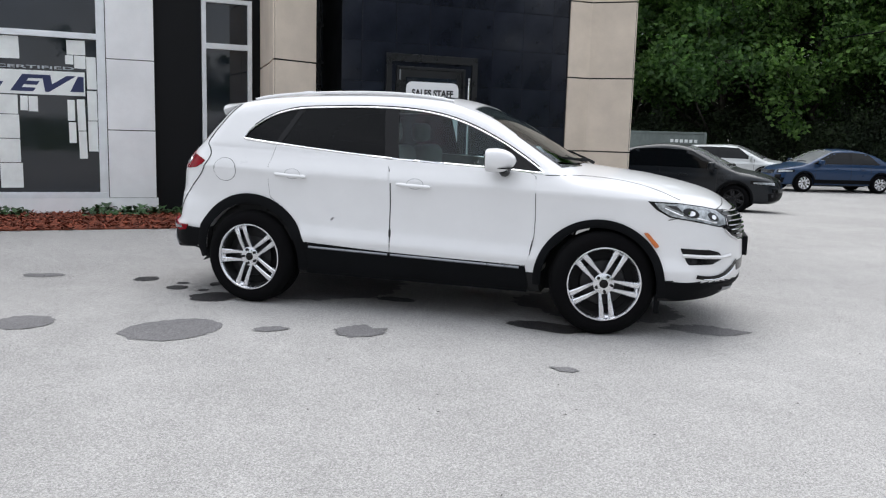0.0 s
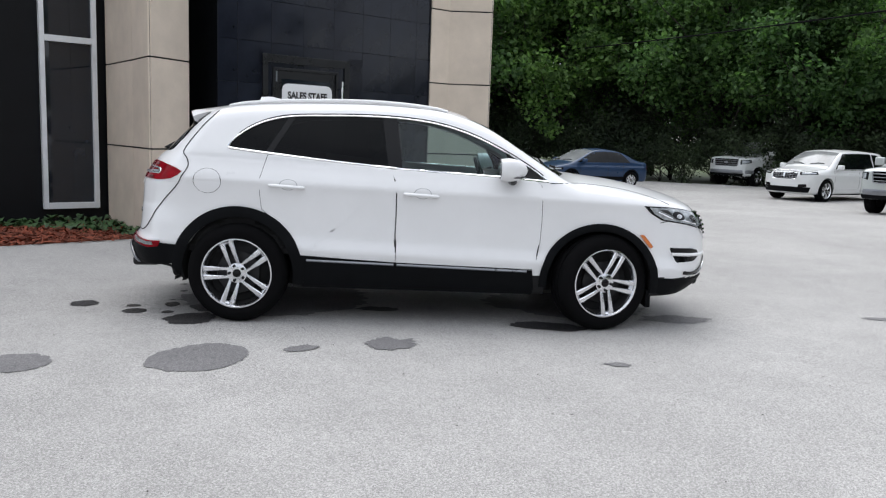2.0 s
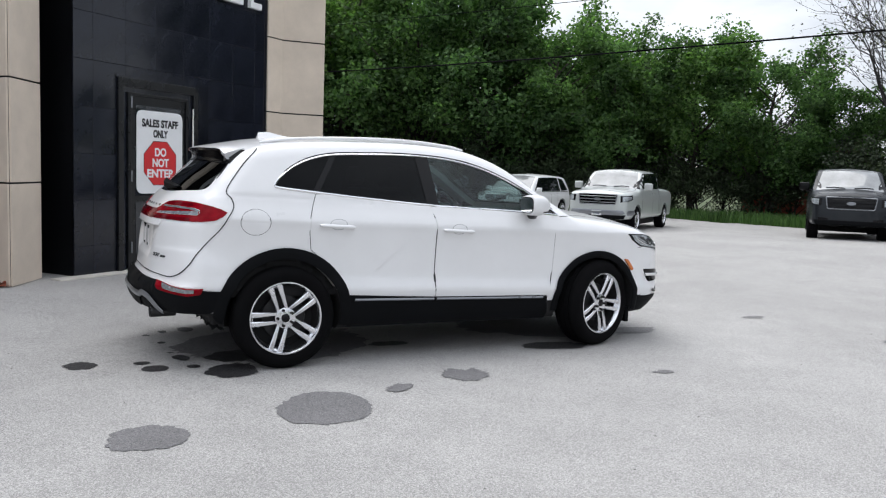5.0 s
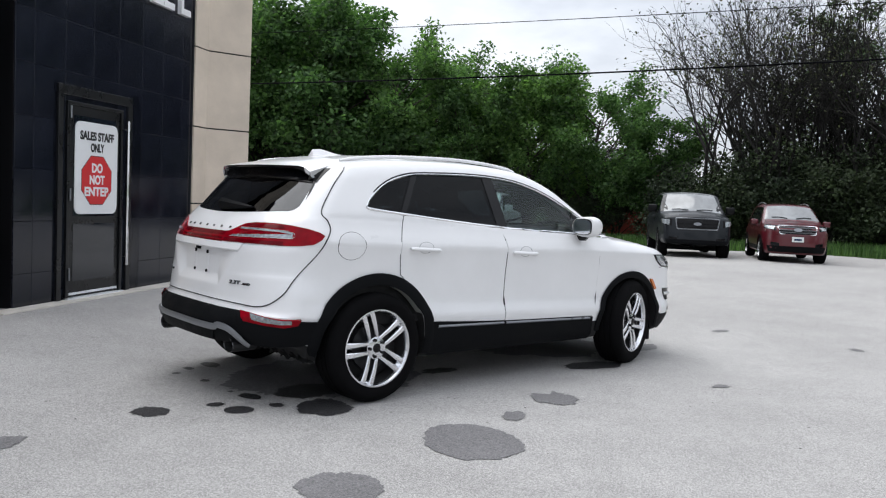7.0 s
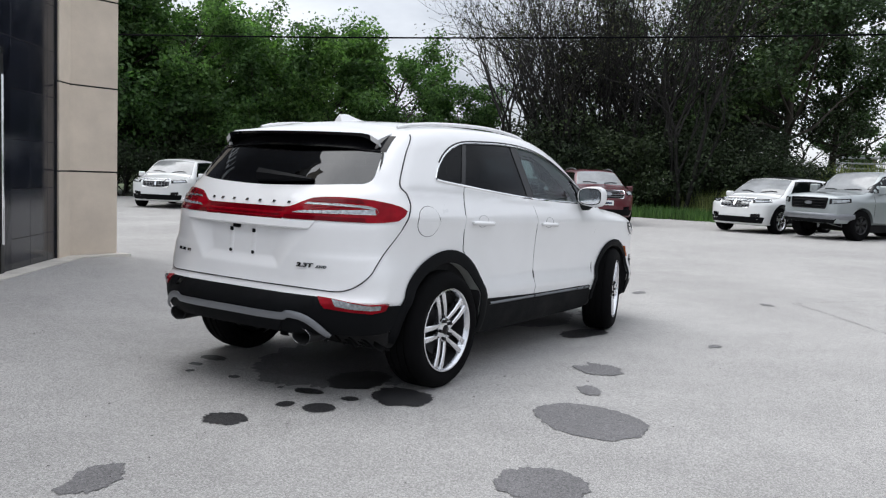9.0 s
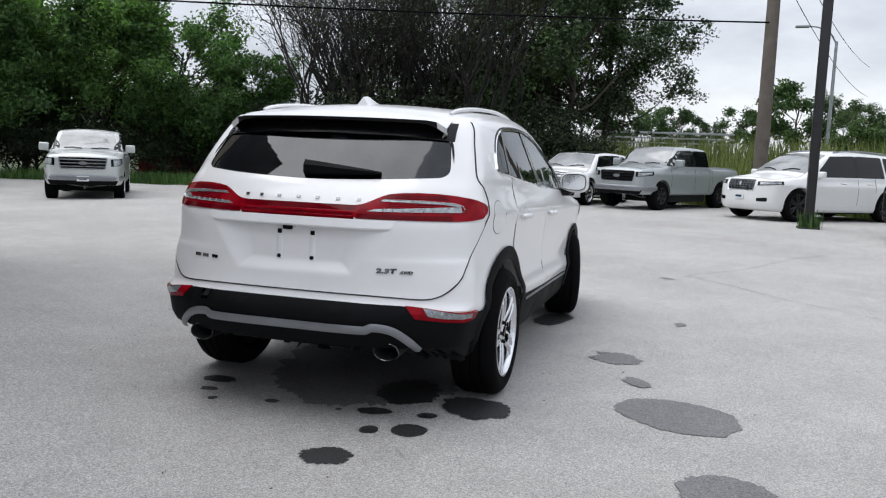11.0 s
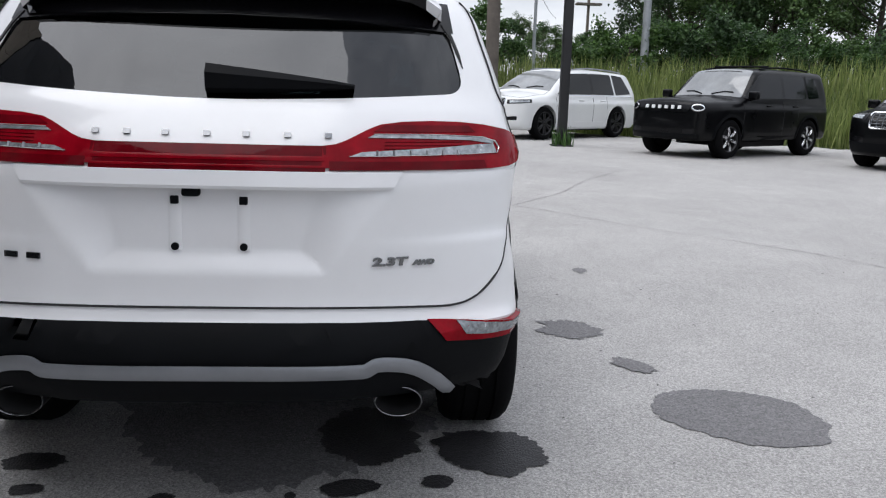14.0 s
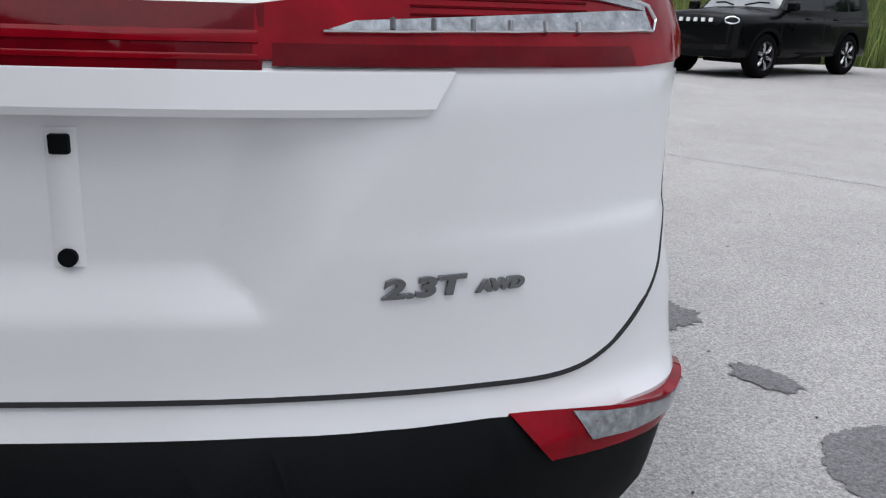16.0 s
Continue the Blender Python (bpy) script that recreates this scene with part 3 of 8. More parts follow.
def vehicle(c, label, category, m):
    """A parked vehicle in its own frame: rear axle at x = 0, nose towards +x, wheels on z = 0."""
    s, be, nz = shell_for(c)
    k, wb, H, W, R = c["kind"], c["wb"], c["h"], c["w"] / 2, c["R"]
    n, b = wb + c["fo"], -c["ro"]
    car = tagged(new(c["name"]), label, category, "parked vehicles")
    paint = c["paint"]
    v, fc = s.hull(64, 30, 30)
    body = link_mesh("body", v, fc, paint, car)
    cut = []
    for x in (0, wb):
        for y0, y1 in ((-W - 0.2, -W + 0.30), (W - 0.30, W + 0.2)):
            cut.append(prism(disc_outline(x, R + 0.01, R * 1.13, 32), "y", y0, y1))
    if k == "truck":
        cut.append(prism([(b + 0.07, -W + 0.09), (c["cab"] - 0.08, -W + 0.09), (c["cab"] - 0.08, W - 0.09), (b + 0.07, W - 0.09)], "z", H * 0.45, H * 0.85))
    booleans(body, [joined(cut)])
    body.data.shade_smooth()
    body.data.set_sharp_from_angle(angle=radians(38))
    clad = c.get("clad", CLAD)
    for sd in "RL":
        # side windows between the pillars
        tz = H * 0.925
        if k == "truck":
            x0, xm, x1, xf = c["cab"] + 0.16, (c["cab"] + wb * 0.74) / 2 + 0.05, wb * 0.70, wb * 0.90
        elif k == "sedan" and not c.get("wagon"):
            x0, xm, x1, xf = wb * 0.06, wb * 0.40, wb * 0.62, wb * 0.90
        else:
            x0, xm, x1, xf = b + 0.52, wb * 0.36, wb * 0.62, wb * 0.84
        zb = be + 0.05
        if k == "sedan" and not c.get("wagon"):
            panes = [[(x0 - 0.14, zb), (xm - 0.04, zb), (xm - 0.04, tz), (x0 + 0.28, tz - 0.03)], [(xm + 0.04, zb), (xf, zb - 0.01), (x1 + 0.05, tz - 0.03), (xm + 0.04, tz)]]
        elif k == "truck":
            panes = [[(x0, zb), (xm - 0.04, zb), (xm - 0.04, tz + 0.02), (x0 + 0.03, tz + 0.02)], [(xm + 0.04, zb), (xf, zb), (x1 + 0.03, tz), (xm + 0.04, tz + 0.02)]]
        else:
            q = wb * 0.04
            sl = 0.10 if k == "boxy" else 0.3
            panes = [[(x0 - 0.06, zb + 0.04), (q - 0.06, zb), (q - 0.02, tz), (x0 + sl - 0.06, tz - 0.04)], [(q + 0.02, zb), (xm - 0.04, zb), (xm - 0.04, tz + 0.01), (q + 0.05, tz)], [(xm + 0.04, zb), (xf, zb - 0.01), (x1 + 0.04, tz - 0.02), (xm + 0.04, tz + 0.01)]]
        allx = [p[0] for q2 in panes for p in q2]
        for q2 in panes:
            panel(s, "side_window", rounded(q2, 0.05), sd, GLASSDARK, car, 0.005, 0.012, 0.12)
        if c.get("bright"):
            ribbon(s, "window_trim", [(min(allx) - 0.02, zb - 0.02), (xm, zb - 0.02), (max(allx) + 0.02, zb - 0.03)], sd, 0.022, CHROME, car, 0.006)
        # pillars and door seams
        panel(s, "pillar_trim", [(xm - 0.045, zb), (xm + 0.045, zb), (xm + 0.045, tz), (xm - 0.045, tz)], sd, GLOSSBLK, car, 0.003, 0.006, 0.1)
        for xs in ([xm, wb * 0.86, R * 1.2] if k != "truck" else [xm, wb * 0.86, c["cab"] + 0.14, c["cab"] - 0.03]):
            lo = 0.42 if abs(xs - R * 1.2) > 0.1 else R * 1.9
            ribbon(s, "door_gap", [(xs, lo + (zb - lo) * i / 8) for i in range(9)], sd, 0.012, SEAL, car, 0.0015)
        for xs in ((xm - 0.26, xm + 0.66) if k != "truck" else (xm - 0.22, xm + 0.6)):
            hp = s.spot([(xs - 0.16, be - 0.10)], sd)[0]
            sg = -1 if sd == "R" else 1
            part("door_handle", box_bm(xs - 0.26, xs - 0.06, hp[1] - 0.02 if sg < 0 else hp[1] - 0.01, hp[1] + 0.01 if sg < 0 else hp[1] + 0.02, be - 0.115, be - 0.085, 0.008), c.get("handle", paint), car)
        # sill and arches
        panel(s, "sill", [(R * 1.1, 0.30), (wb - R * 1.1, 0.30), (wb - R * 1.15, 0.43), (R * 1.15, 0.43)], sd, clad, car, 0.008, 0.02, 0.15)
        for x in (0, wb):
            arc = [(x + R * 1.17 * math.cos(radians(a)), R + 0.01 + R * 1.17 * math.sin(radians(a))) for a in range(-12, 193, 12)]
            ribbon(s, "wheel_arch_trim", arc, sd, R * 0.16, clad, car, 0.008, height=0.006)
        # mirror
        mx, sg = wb * 0.80, -1 if sd == "R" else 1
        mp = s.spot([(mx, be + 0.02)], sd)[0]
        mw = 0.26 if k == "truck" else 0.2
        mir = box_bm(mx - 0.02, mx + 0.11, min(mp[1] + sg * 0.04, mp[1] + sg * (0.04 + mw)), max(mp[1] + sg * 0.04, mp[1] + sg * (0.04 + mw)), be + 0.02, be + (0.24 if k == "truck" else 0.18), 0.035, 3)
        box_bm(mx, mx + 0.07, min(mp[1] - sg * 0.03, mp[1] + sg * 0.1), max(mp[1] - sg * 0.03, mp[1] + sg * 0.1), be - 0.01, be + 0.05, 0.015, 2, mir)
        part("door_mirror", mir, c.get("mirror", paint), car)
        # lamps
        sy = -1 if sd == "R" else 1
        lz0, lz1, ly0 = c["lamp"]
        hp = [s.turn(*s.spot([(sy * ly0, lz0)], "F")[0][:2], lz0, "Q"), s.turn(*s.spot([(sy * ly0, lz1)], "F")[0][:2], lz1, "Q")]
        a0 = (hp[0][0] + 180) % 360 - 180
        a1 = sy * c.get("lampwrap", 62)
        if c.get("roundlamp"):
            hl = panel(s, "headlamp", [(a0 + (a1 - a0) * (0.5 + 0.5 * math.cos(t)), (lz0 + lz1) / 2 + (lz1 - lz0) / 2 * math.sin(t)) for t in np.linspace(0, math.tau, 20, endpoint=False)], "Q", GLOSSBLK, car, 0.01, 0.02, 0.06, "black-rimmed round headlamp")
            ribbon(s, "lamp_ring", [(a0 + (a1 - a0) * (0.5 + 0.36 * math.cos(t)), (lz0 + lz1) / 2 + (lz1 - lz0) * 0.36 * math.sin(t)) for t in np.linspace(0, math.tau, 20, endpoint=False)], "Q", 0.022, CHROME, hl, 0.013, "bright lamp ring", closed=True, height=0.004)
        else:
            hl = panel(s, "headlamp", rounded([(a0, lz0 + 0.01), (a1, lz0 + (lz1 - lz0) * 0.45), (a1, lz1 + 0.01), (a0, lz1 - 0.01)], 0.9), "Q", GLOSSBLK, car, 0.006, 0.02, 0.06, "dark-rimmed headlamp")
            ai, ao = a0 + (a1 - a0) * 0.12, a0 + (a1 - a0) * 0.9
            panel(s, "headlamp_lens", rounded([(ai, lz0 + 0.03), (ao, lz0 + (lz1 - lz0) * 0.55), (ao, lz1 - 0.02), (ai, lz1 - 0.03)], 0.6), "Q", LAMPHEAD, hl, 0.010, 0.01, 0.06, "clear headlamp lens")
        rp = panel(s, "tail_lamp", [s.turn(*s.spot([(sy * u, w)], "B")[0][:2], w) for u, w in ((W * 0.6, be - 0.22), (W * 0.86, be - 0.22), (W * 0.86, be - 0.04), (W * 0.6, be - 0.06))], "P", LAMPRED, car, 0.006, 0.02, 0.08, "red tail lamp lens")
        fz = c.get("fog", 0.52)
        panel(s, "lower_vent", rounded([(sy * W * 0.52, fz - 0.06), (sy * W * 0.76, fz - 0.04), (sy * W * 0.76, fz + 0.05), (sy * W * 0.52, fz + 0.03)], 0.02), "F", GLOSSBLK, car, 0.004, 0.01, 0.08)
    # nose
    gz0, gz1, gw, gt = c["grille"]
    gm = {"bars": GLOSSBLK, "mesh": GLOSSBLK, "black": GLOSSBLK}[gt]
    gr = panel(s, "grille", rounded([(-gw * 0.92, gz0), (gw * 0.92, gz0), (gw, gz1), (-gw, gz1)], 0.04), "F", gm, car, 0.006, 0.02, 0.1, "black front grille" if gt != "mesh" else "chromed mesh grille")
    if gt == "bars":
        for i in range(c.get("bars", 3)):
            z = gz0 + (gz1 - gz0) * (i + 0.7) / (c.get("bars", 3) + 0.4)
            ribbon(s, "grille_bar", [(y, z) for y in np.linspace(-gw * 0.95, gw * 0.95, 11)], "F", 0.024 * H / 1.7, c.get("barmat", SATIN), gr, 0.012, height=0.012)
    if gt == "mesh":
        for i in range(9):
            y = -gw * 0.88 + gw * 1.76 * i / 8
            ribbon(s, "grille_bar", [(y, z) for z in np.linspace(gz0 + 0.02, gz1 - 0.02, 5)], "F", 0.010, SATIN, gr, 0.010, height=0.005)
        for i in range(5):
            z = gz0 + (gz1 - gz0) * (i + 0.5) / 5
            ribbon(s, "grille_bar", [(y, z) for y in np.linspace(-gw * 0.9, gw * 0.9, 9)], "F", 0.008, SATIN, gr, 0.010, height=0.003)
    if c.get("surround"):
        ribbon(s, "grille_surround", rounded([(-gw * 0.92, gz0), (gw * 0.92, gz0), (gw, gz1), (-gw, gz1)], 0.04), "F", 0.03, c["surround"], gr, 0.010, closed=True, height=0.012)
    if c.get("badge"):
        zc = (gz0 + gz1) / 2
        ov = [(0.11 * math.cos(t), zc + 0.045 * math.sin(t)) for t in np.linspace(0, math.tau, 20, endpoint=False)] if c["badge"] == "oval" else [(-0.03, zc - 0.07), (0.03, zc - 0.07), (0.03, zc + 0.07), (-0.03, zc + 0.07)]
        panel(s, "badge", ov, "F", CHROME if c["badge"] != "oval" else SATIN, gr, 0.026, 0.02, 0.06, "plain bright badge")
    if c.get("letters"):
        for i in range(6):
            y = -gw * 0.62 + gw * 1.24 * i / 5
            panel(s, "badge_bar", rounded([(y - 0.035, c["letters"] - 0.03), (y + 0.035, c["letters"] - 0.03), (y + 0.035, c["letters"] + 0.03), (y - 0.035, c["letters"] + 0.03)], 0.01), "F", WHITE2, gr, 0.024, 0.02, 0.05, "plain white badge bar")
    bz = c.get("bumper", (0.30, 0.47))
    panel(s, "lower_bumper", rounded([(-W * 0.8, bz[0]), (W * 0.8, bz[0]), (W * 0.86, bz[1]), (-W * 0.86, bz[1])], 0.03), "F", c.get("bumpmat", clad), car, 0.007, 0.02, 0.12)
    if c.get("chromebump"):
        zz = c["chromebump"]
        ar = [(-70 + 140 * i / 14, zz) for i in range(15)]
        ribbon(s, "bumper_bar", ar, "Q", 0.15, SATIN, car, 0.012, height=0.03)
    if c.get("plate"):
        panel(s, "licence_plate", [(-0.15, c["plate"] - 0.07), (0.15, c["plate"] - 0.07), (0.15, c["plate"] + 0.07), (-0.15, c["plate"] + 0.07)], "F", WHITE2, car, 0.03, 0.02, 0.08, "white licence plate with plain marks")
        panel(s, "plate_mark", [(-0.10, c["plate"] - 0.03), (0.10, c["plate"] - 0.03), (0.10, c["plate"] + 0.02), (-0.10, c["plate"] + 0.02)], "F", BLUEP, car, 0.032, 0.003, 0.08, "plain bar of plate characters")
    # windscreen and rear window
    gx = {"suv": (wb * 0.635, wb * 0.90), "boxy": (wb * 0.625, wb * 0.84), "truck": (wb * 0.69, wb * 0.905), "sedan": (wb * 0.60, wb * 0.95)}[k]
    wt, wl = W * 0.66, W * 0.83
    panel(s, "windscreen", rounded([(gx[0], -wt), (gx[1], -wl), (gx[1] + 0.05, 0), (gx[1], wl), (gx[0], wt)], 0.05), "T", GLASSSKY, car, 0.004, 0.012, 0.12)
    for sy in (-1, 1):
        pts = [(gx[1] + 0.02, sy * 0.12), (gx[1] - 0.06, sy * (0.12 + wl * 0.3)), (gx[1] - 0.07, sy * (0.12 + wl * 0.55))]
        w3 = s.spot(pts, "T") + np.array((0, 0, 0.02))
        part("wiper", tube_bm([tuple(q) for q in w3], 0.012, 6), CLAD, car)
    panel(s, "rear_window", rounded([(-W * 0.62, be + 0.08), (W * 0.62, be + 0.08), (W * 0.54, H * 0.9), (-W * 0.54, H * 0.9)], 0.06), "B", GLASSDARK, car, 0.004, 0.012, 0.12) if k != "truck" else None
    ribbon(s, "bonnet_gap", [(n - 0.22 - 0.12 * (y / W) ** 2, y) for y in np.linspace(-W * 0.72, W * 0.72, 12)], "T", 0.012, SEAL, car, 0.0015)
    for sy in (-1, 1):
        ribbon(s, "bonnet_gap", [(x, sy * (W * 0.80 - 0.10 * max(0, (x - wb) / c["fo"]))) for x in np.linspace(wb * 0.9, n - 0.3, 10)], "T", 0.012, SEAL, car, 0.0015)
    if c.get("rails"):
        for sy in (-1, 1):
            xs = np.linspace(b + 0.65, wb * 0.56, 9)
            pr = s.spot([(x, sy * W * 0.66) for x in xs], "T")
            pr[:, 2] += 0.05 * np.sin(np.linspace(0.15, math.pi - 0.15, 9)) ** 0.4
            part("roof_rail", tube_bm([tuple(q) for q in pr], 0.018, 8), c["rails"], car)
        if c.get("cross"):
            pr = s.spot([(wb * 0.45, -W * 0.66), (wb * 0.45, W * 0.66)], "T") + np.array((0, 0, 0.07))
            part("roof_bar", tube_bm([tuple(pr[0]), tuple(pr[1])], 0.02, 8), CLAD, car)
    if c.get("roofpaint"):
        panel(s, "roof_panel", rounded([(b + 0.45, -W * 0.62), (wb * 0.62, -W * 0.66), (wb * 0.62, W * 0.66), (b + 0.45, W * 0.62)], 0.08), "T", c["roofpaint"], car, 0.004, 0.01, 0.15)
    wd = 0.24 if k != "truck" else 0.27
    for x in (0, wb):
        for sg in (-1, 1):
            wheel(car, x, sg * (W - 0.02), R, c["rim"], wd, c["wheels"], 0, 17 + 23 * x)
    part("underbody", box_bm(R * 1.2, wb - R * 1.2, -W + 0.25, W - 0.25, 0.2, 0.5, 0.03), UNDER, car)
    car.matrix_world = m
    return car

# ---- the white crossover in the middle of the lot ----
def plate_recess(ay, z):
    """The number plate's hollow under the ledge of the tailgate: a flat floor between slanting cheeks."""
    outer = 0.330 + (z - 0.765) * 0.80
    inner = 0.235 + (z - 0.775) * 0.25
    u = np.clip((outer - ay) / np.maximum(outer - inner, 0.03), 0, 1)
    v = np.clip((z - 0.735) / 0.06, 0, 1) * np.clip((1.01 - z) / 0.03, 0, 1)
    m = np.minimum(u, v)
    return 0.030 * (0.75 * m + 0.25 * m * m * (3 - 2 * m))


H_TOP = [(-0.50, 1.44), (-0.36, 1.525), (-0.12, 1.59), (0.29, 1.628), (0.9, 1.642), (1.33, 1.622), (1.56, 1.585), (1.8, 1.50), (2.04, 1.362), (2.25, 1.235), (2.42, 1.145), (2.6, 1.118), (2.9, 1.082), (3.2, 1.02), (3.4, 0.955), (3.56, 0.86)]
H_PLAN = [(-0.95, 0.815), (-0.6, 0.855), (-0.3, 0.892), (-0.1, 0.910), (0.4, 0.918), (1.4, 0.915), (2.4, 0.915), (2.8, 0.91), (3.1, 0.88), (3.6, 0.78)]
H_SECT = [(0.2, 0.09), (0.32, 0.045), (0.45, 0.016), (0.525, 0.0), (0.545, 0.002), (0.60, 0.018), (0.625, 0.023), (0.68, 0.025), (0.8, 0.023), (0.93, 0.012), (0.985, 0.003), (1.0, 0.0), (1.012, 0.003), (1.05, 0.016), (1.10, 0.036), (1.15, 0.050), (1.2, 0.055), (1.7, 0.06)]
H_BELT = [(-0.9, 1.22), (0.2, 1.19), (1.1, 1.13), (2.2, 1.07), (3.6, 1.0)]
H_BACK = [(0.22, -0.72), (0.34, -0.85), (0.45, -0.90), (0.57, -0.90), (0.605, -0.862), (0.66, -0.842), (0.75, -0.832), (0.9, -0.825), (1.0, -0.815), (1.08, -0.775), (1.16, -0.715), (1.22, -0.652), (1.3, -0.58), (1.40, -0.48), (1.46, -0.42), (1.52, -0.35), (1.6, -0.22), (1.7, -0.1)]
H_NOSE = [(0.22, 3.40), (0.34, 3.56), (0.45, 3.61), (0.7, 3.60), (0.82, 3.575), (0.92, 3.50), (1.02, 3.36), (1.3, 3.0)]
HARG = dict(tilt=0.03, flare=0.03, corner=curve_fn([(0.2, 0.36), (0.5, 0.35), (0.60, 0.31), (0.70, 0.30), (0.80, 0.32), (0.95, 0.36), (1.8, 0.36)], 6), bc=(0.36, 3.2), nc=(0.40, 3.0), crown=0.055, low=curve_fn([(-1.2, 0.385), (-0.55, 0.385), (-0.36, 0.26), (-0.1, 0.25), (4, 0.25)], 6), k=(0.06, 0.08, 0.07))
HS = Shell(H_TOP, H_PLAN, H_SECT, H_BELT, 0.40, H_BACK, H_NOSE, extra=plate_recess, **HARG)
CAR = tagged(new("crossover"), "pearl white compact crossover with black lower cladding, parked on asphalt", "car")
DTOP = cat_rom([(-0.075, 1.268), (-0.03, 1.325), (0.08, 1.405), (0.20, 1.458), (0.36, 1.492), (0.6, 1.505), (0.9, 1.512), (1.2, 1.502), (1.45, 1.468), (1.68, 1.40), (1.9, 1.30), (2.1, 1.185), (2.235, 1.092)], 6)
DLOW = cat_rom([(-0.075, 1.262), (-0.03, 1.250), (0.21, 1.225), (0.63, 1.185), (1.1, 1.148), (1.55, 1.124), (1.9, 1.107), (2.235, 1.085)], 6)
dt_fn, dl_fn = curve_fn(DTOP, 1), curve_fn(DLOW, 1)
DLO = DTOP + DLOW[::-1]
RW = rounded([(-0.70, 1.222), (-0.4, 1.203), (0, 1.188), (0.4, 1.203), (0.70, 1.222), (0.65, 1.418), (0, 1.445), (-0.65, 1.418)], [0.06, 0.2, 0.2, 0.2, 0.06, 0.05, 0.3, 0.05], 6)
WSC = [(1.66, -0.56), (2.0, -0.64), (2.33, -0.70), (2.41, -0.35), (2.43, 0), (2.41, 0.35), (2.33, 0.70), (2.0, 0.64), (1.66, 0.56), (1.63, 0)]
ARCH = lambda x, r, a0=0, a1=360, st=6: [((x if x < 1 else 2.642) + r * math.cos(radians(a)), (0.365 if x < 1 else 0.348) + r * math.sin(radians(a))) for a in range(a0, a1, st)]


def hero_body():
    v, fc = HS.hull(136, 100, 92)
    body = link_mesh("body", v, fc, WHITE, CAR, "pearl white painted body shell")
    inner = Shell(H_TOP, H_PLAN, H_SECT, H_BELT, 0.40, H_BACK, H_NOSE, **HARG)
    iv, ifc = inner.hull(50, 28, 26)
    iv = iv - inner.normal(iv) * 0.06
    iv[:, 0] = np.clip(iv[:, 0], -0.60, 2.62)
    iv[:, 2] = np.clip(iv[:, 2], 0.5, 1.58)
    me = bpy.data.meshes.new("cutter")
    me.from_pydata([tuple(q) for q in iv], [], ifc)
    cut = [new("cutter", me), prism(DLO, "y", -1.2, 1.2)]
    cut.append(joined([prism(ARCH(x, 0.405 if x < 1 else 0.41), "y", y0, y1) for x in (0, 2.69) for y0, y1 in ((-1.2, -0.60), (0.60, 1.2))]))
    cut.append(prism(RW, "x", -1.1, -0.30))
    cut.append(prism(WSC, "z", 1.02, 1.9))
    booleans(body, cut)
    me = body.data
    me.shade_smooth()
    me.set_sharp_from_angle(angle=radians(40))
    me.materials.append(UNDER)
    me.materials.append(CABINL)
    c = np.zeros(len(me.polygons) * 3)
    me.polygons.foreach_get("center", c)
    c = c.reshape(-1, 3)
    g = HS.g(c[:, 0], c[:, 1], c[:, 2])
    inside = (g < -0.006) & (c[:, 2] > 0.45) & (c[:, 0] > -0.75) & (c[:, 0] < 2.64)
    under = (c[:, 2] < 0.40) | ((g < -0.03) & ((np.abs(c[:, 0]) < 0.45) | (np.abs(c[:, 0] - 2.69) < 0.45)))
    me.polygons.foreach_set("material_index", np.where(under, 1, np.where(inside, 2, 0)).astype(np.int32))


hero_body()


def lens(x0b, x0t, x1b, x1t, n=14, gap=0.004):
    """Outline of a side pane between two slanting edges."""
    lo = [(x, float(dl_fn(x)) + gap) for x in np.linspace(x0b, x1b, n)]
    hi = [(x, max(float(dt_fn(x)) - gap, float(dl_fn(x)) + 2 * gap)) for x in np.linspace(x1t, x0t, n)]
    return lo + hi


def b2p(y, z):
    return HS.turn(*HS.spot([(y, z)], "B")[0][:2], z)


def r2p(x, z):
    return HS.turn(*HS.spot([(x, z)], "R")[0][:2], z)


def both(pts):
    """A half outline, from the middle out to the right side and back, with its mirror image."""
    return pts + [(360 - a, z) for a, z in pts[::-1]]


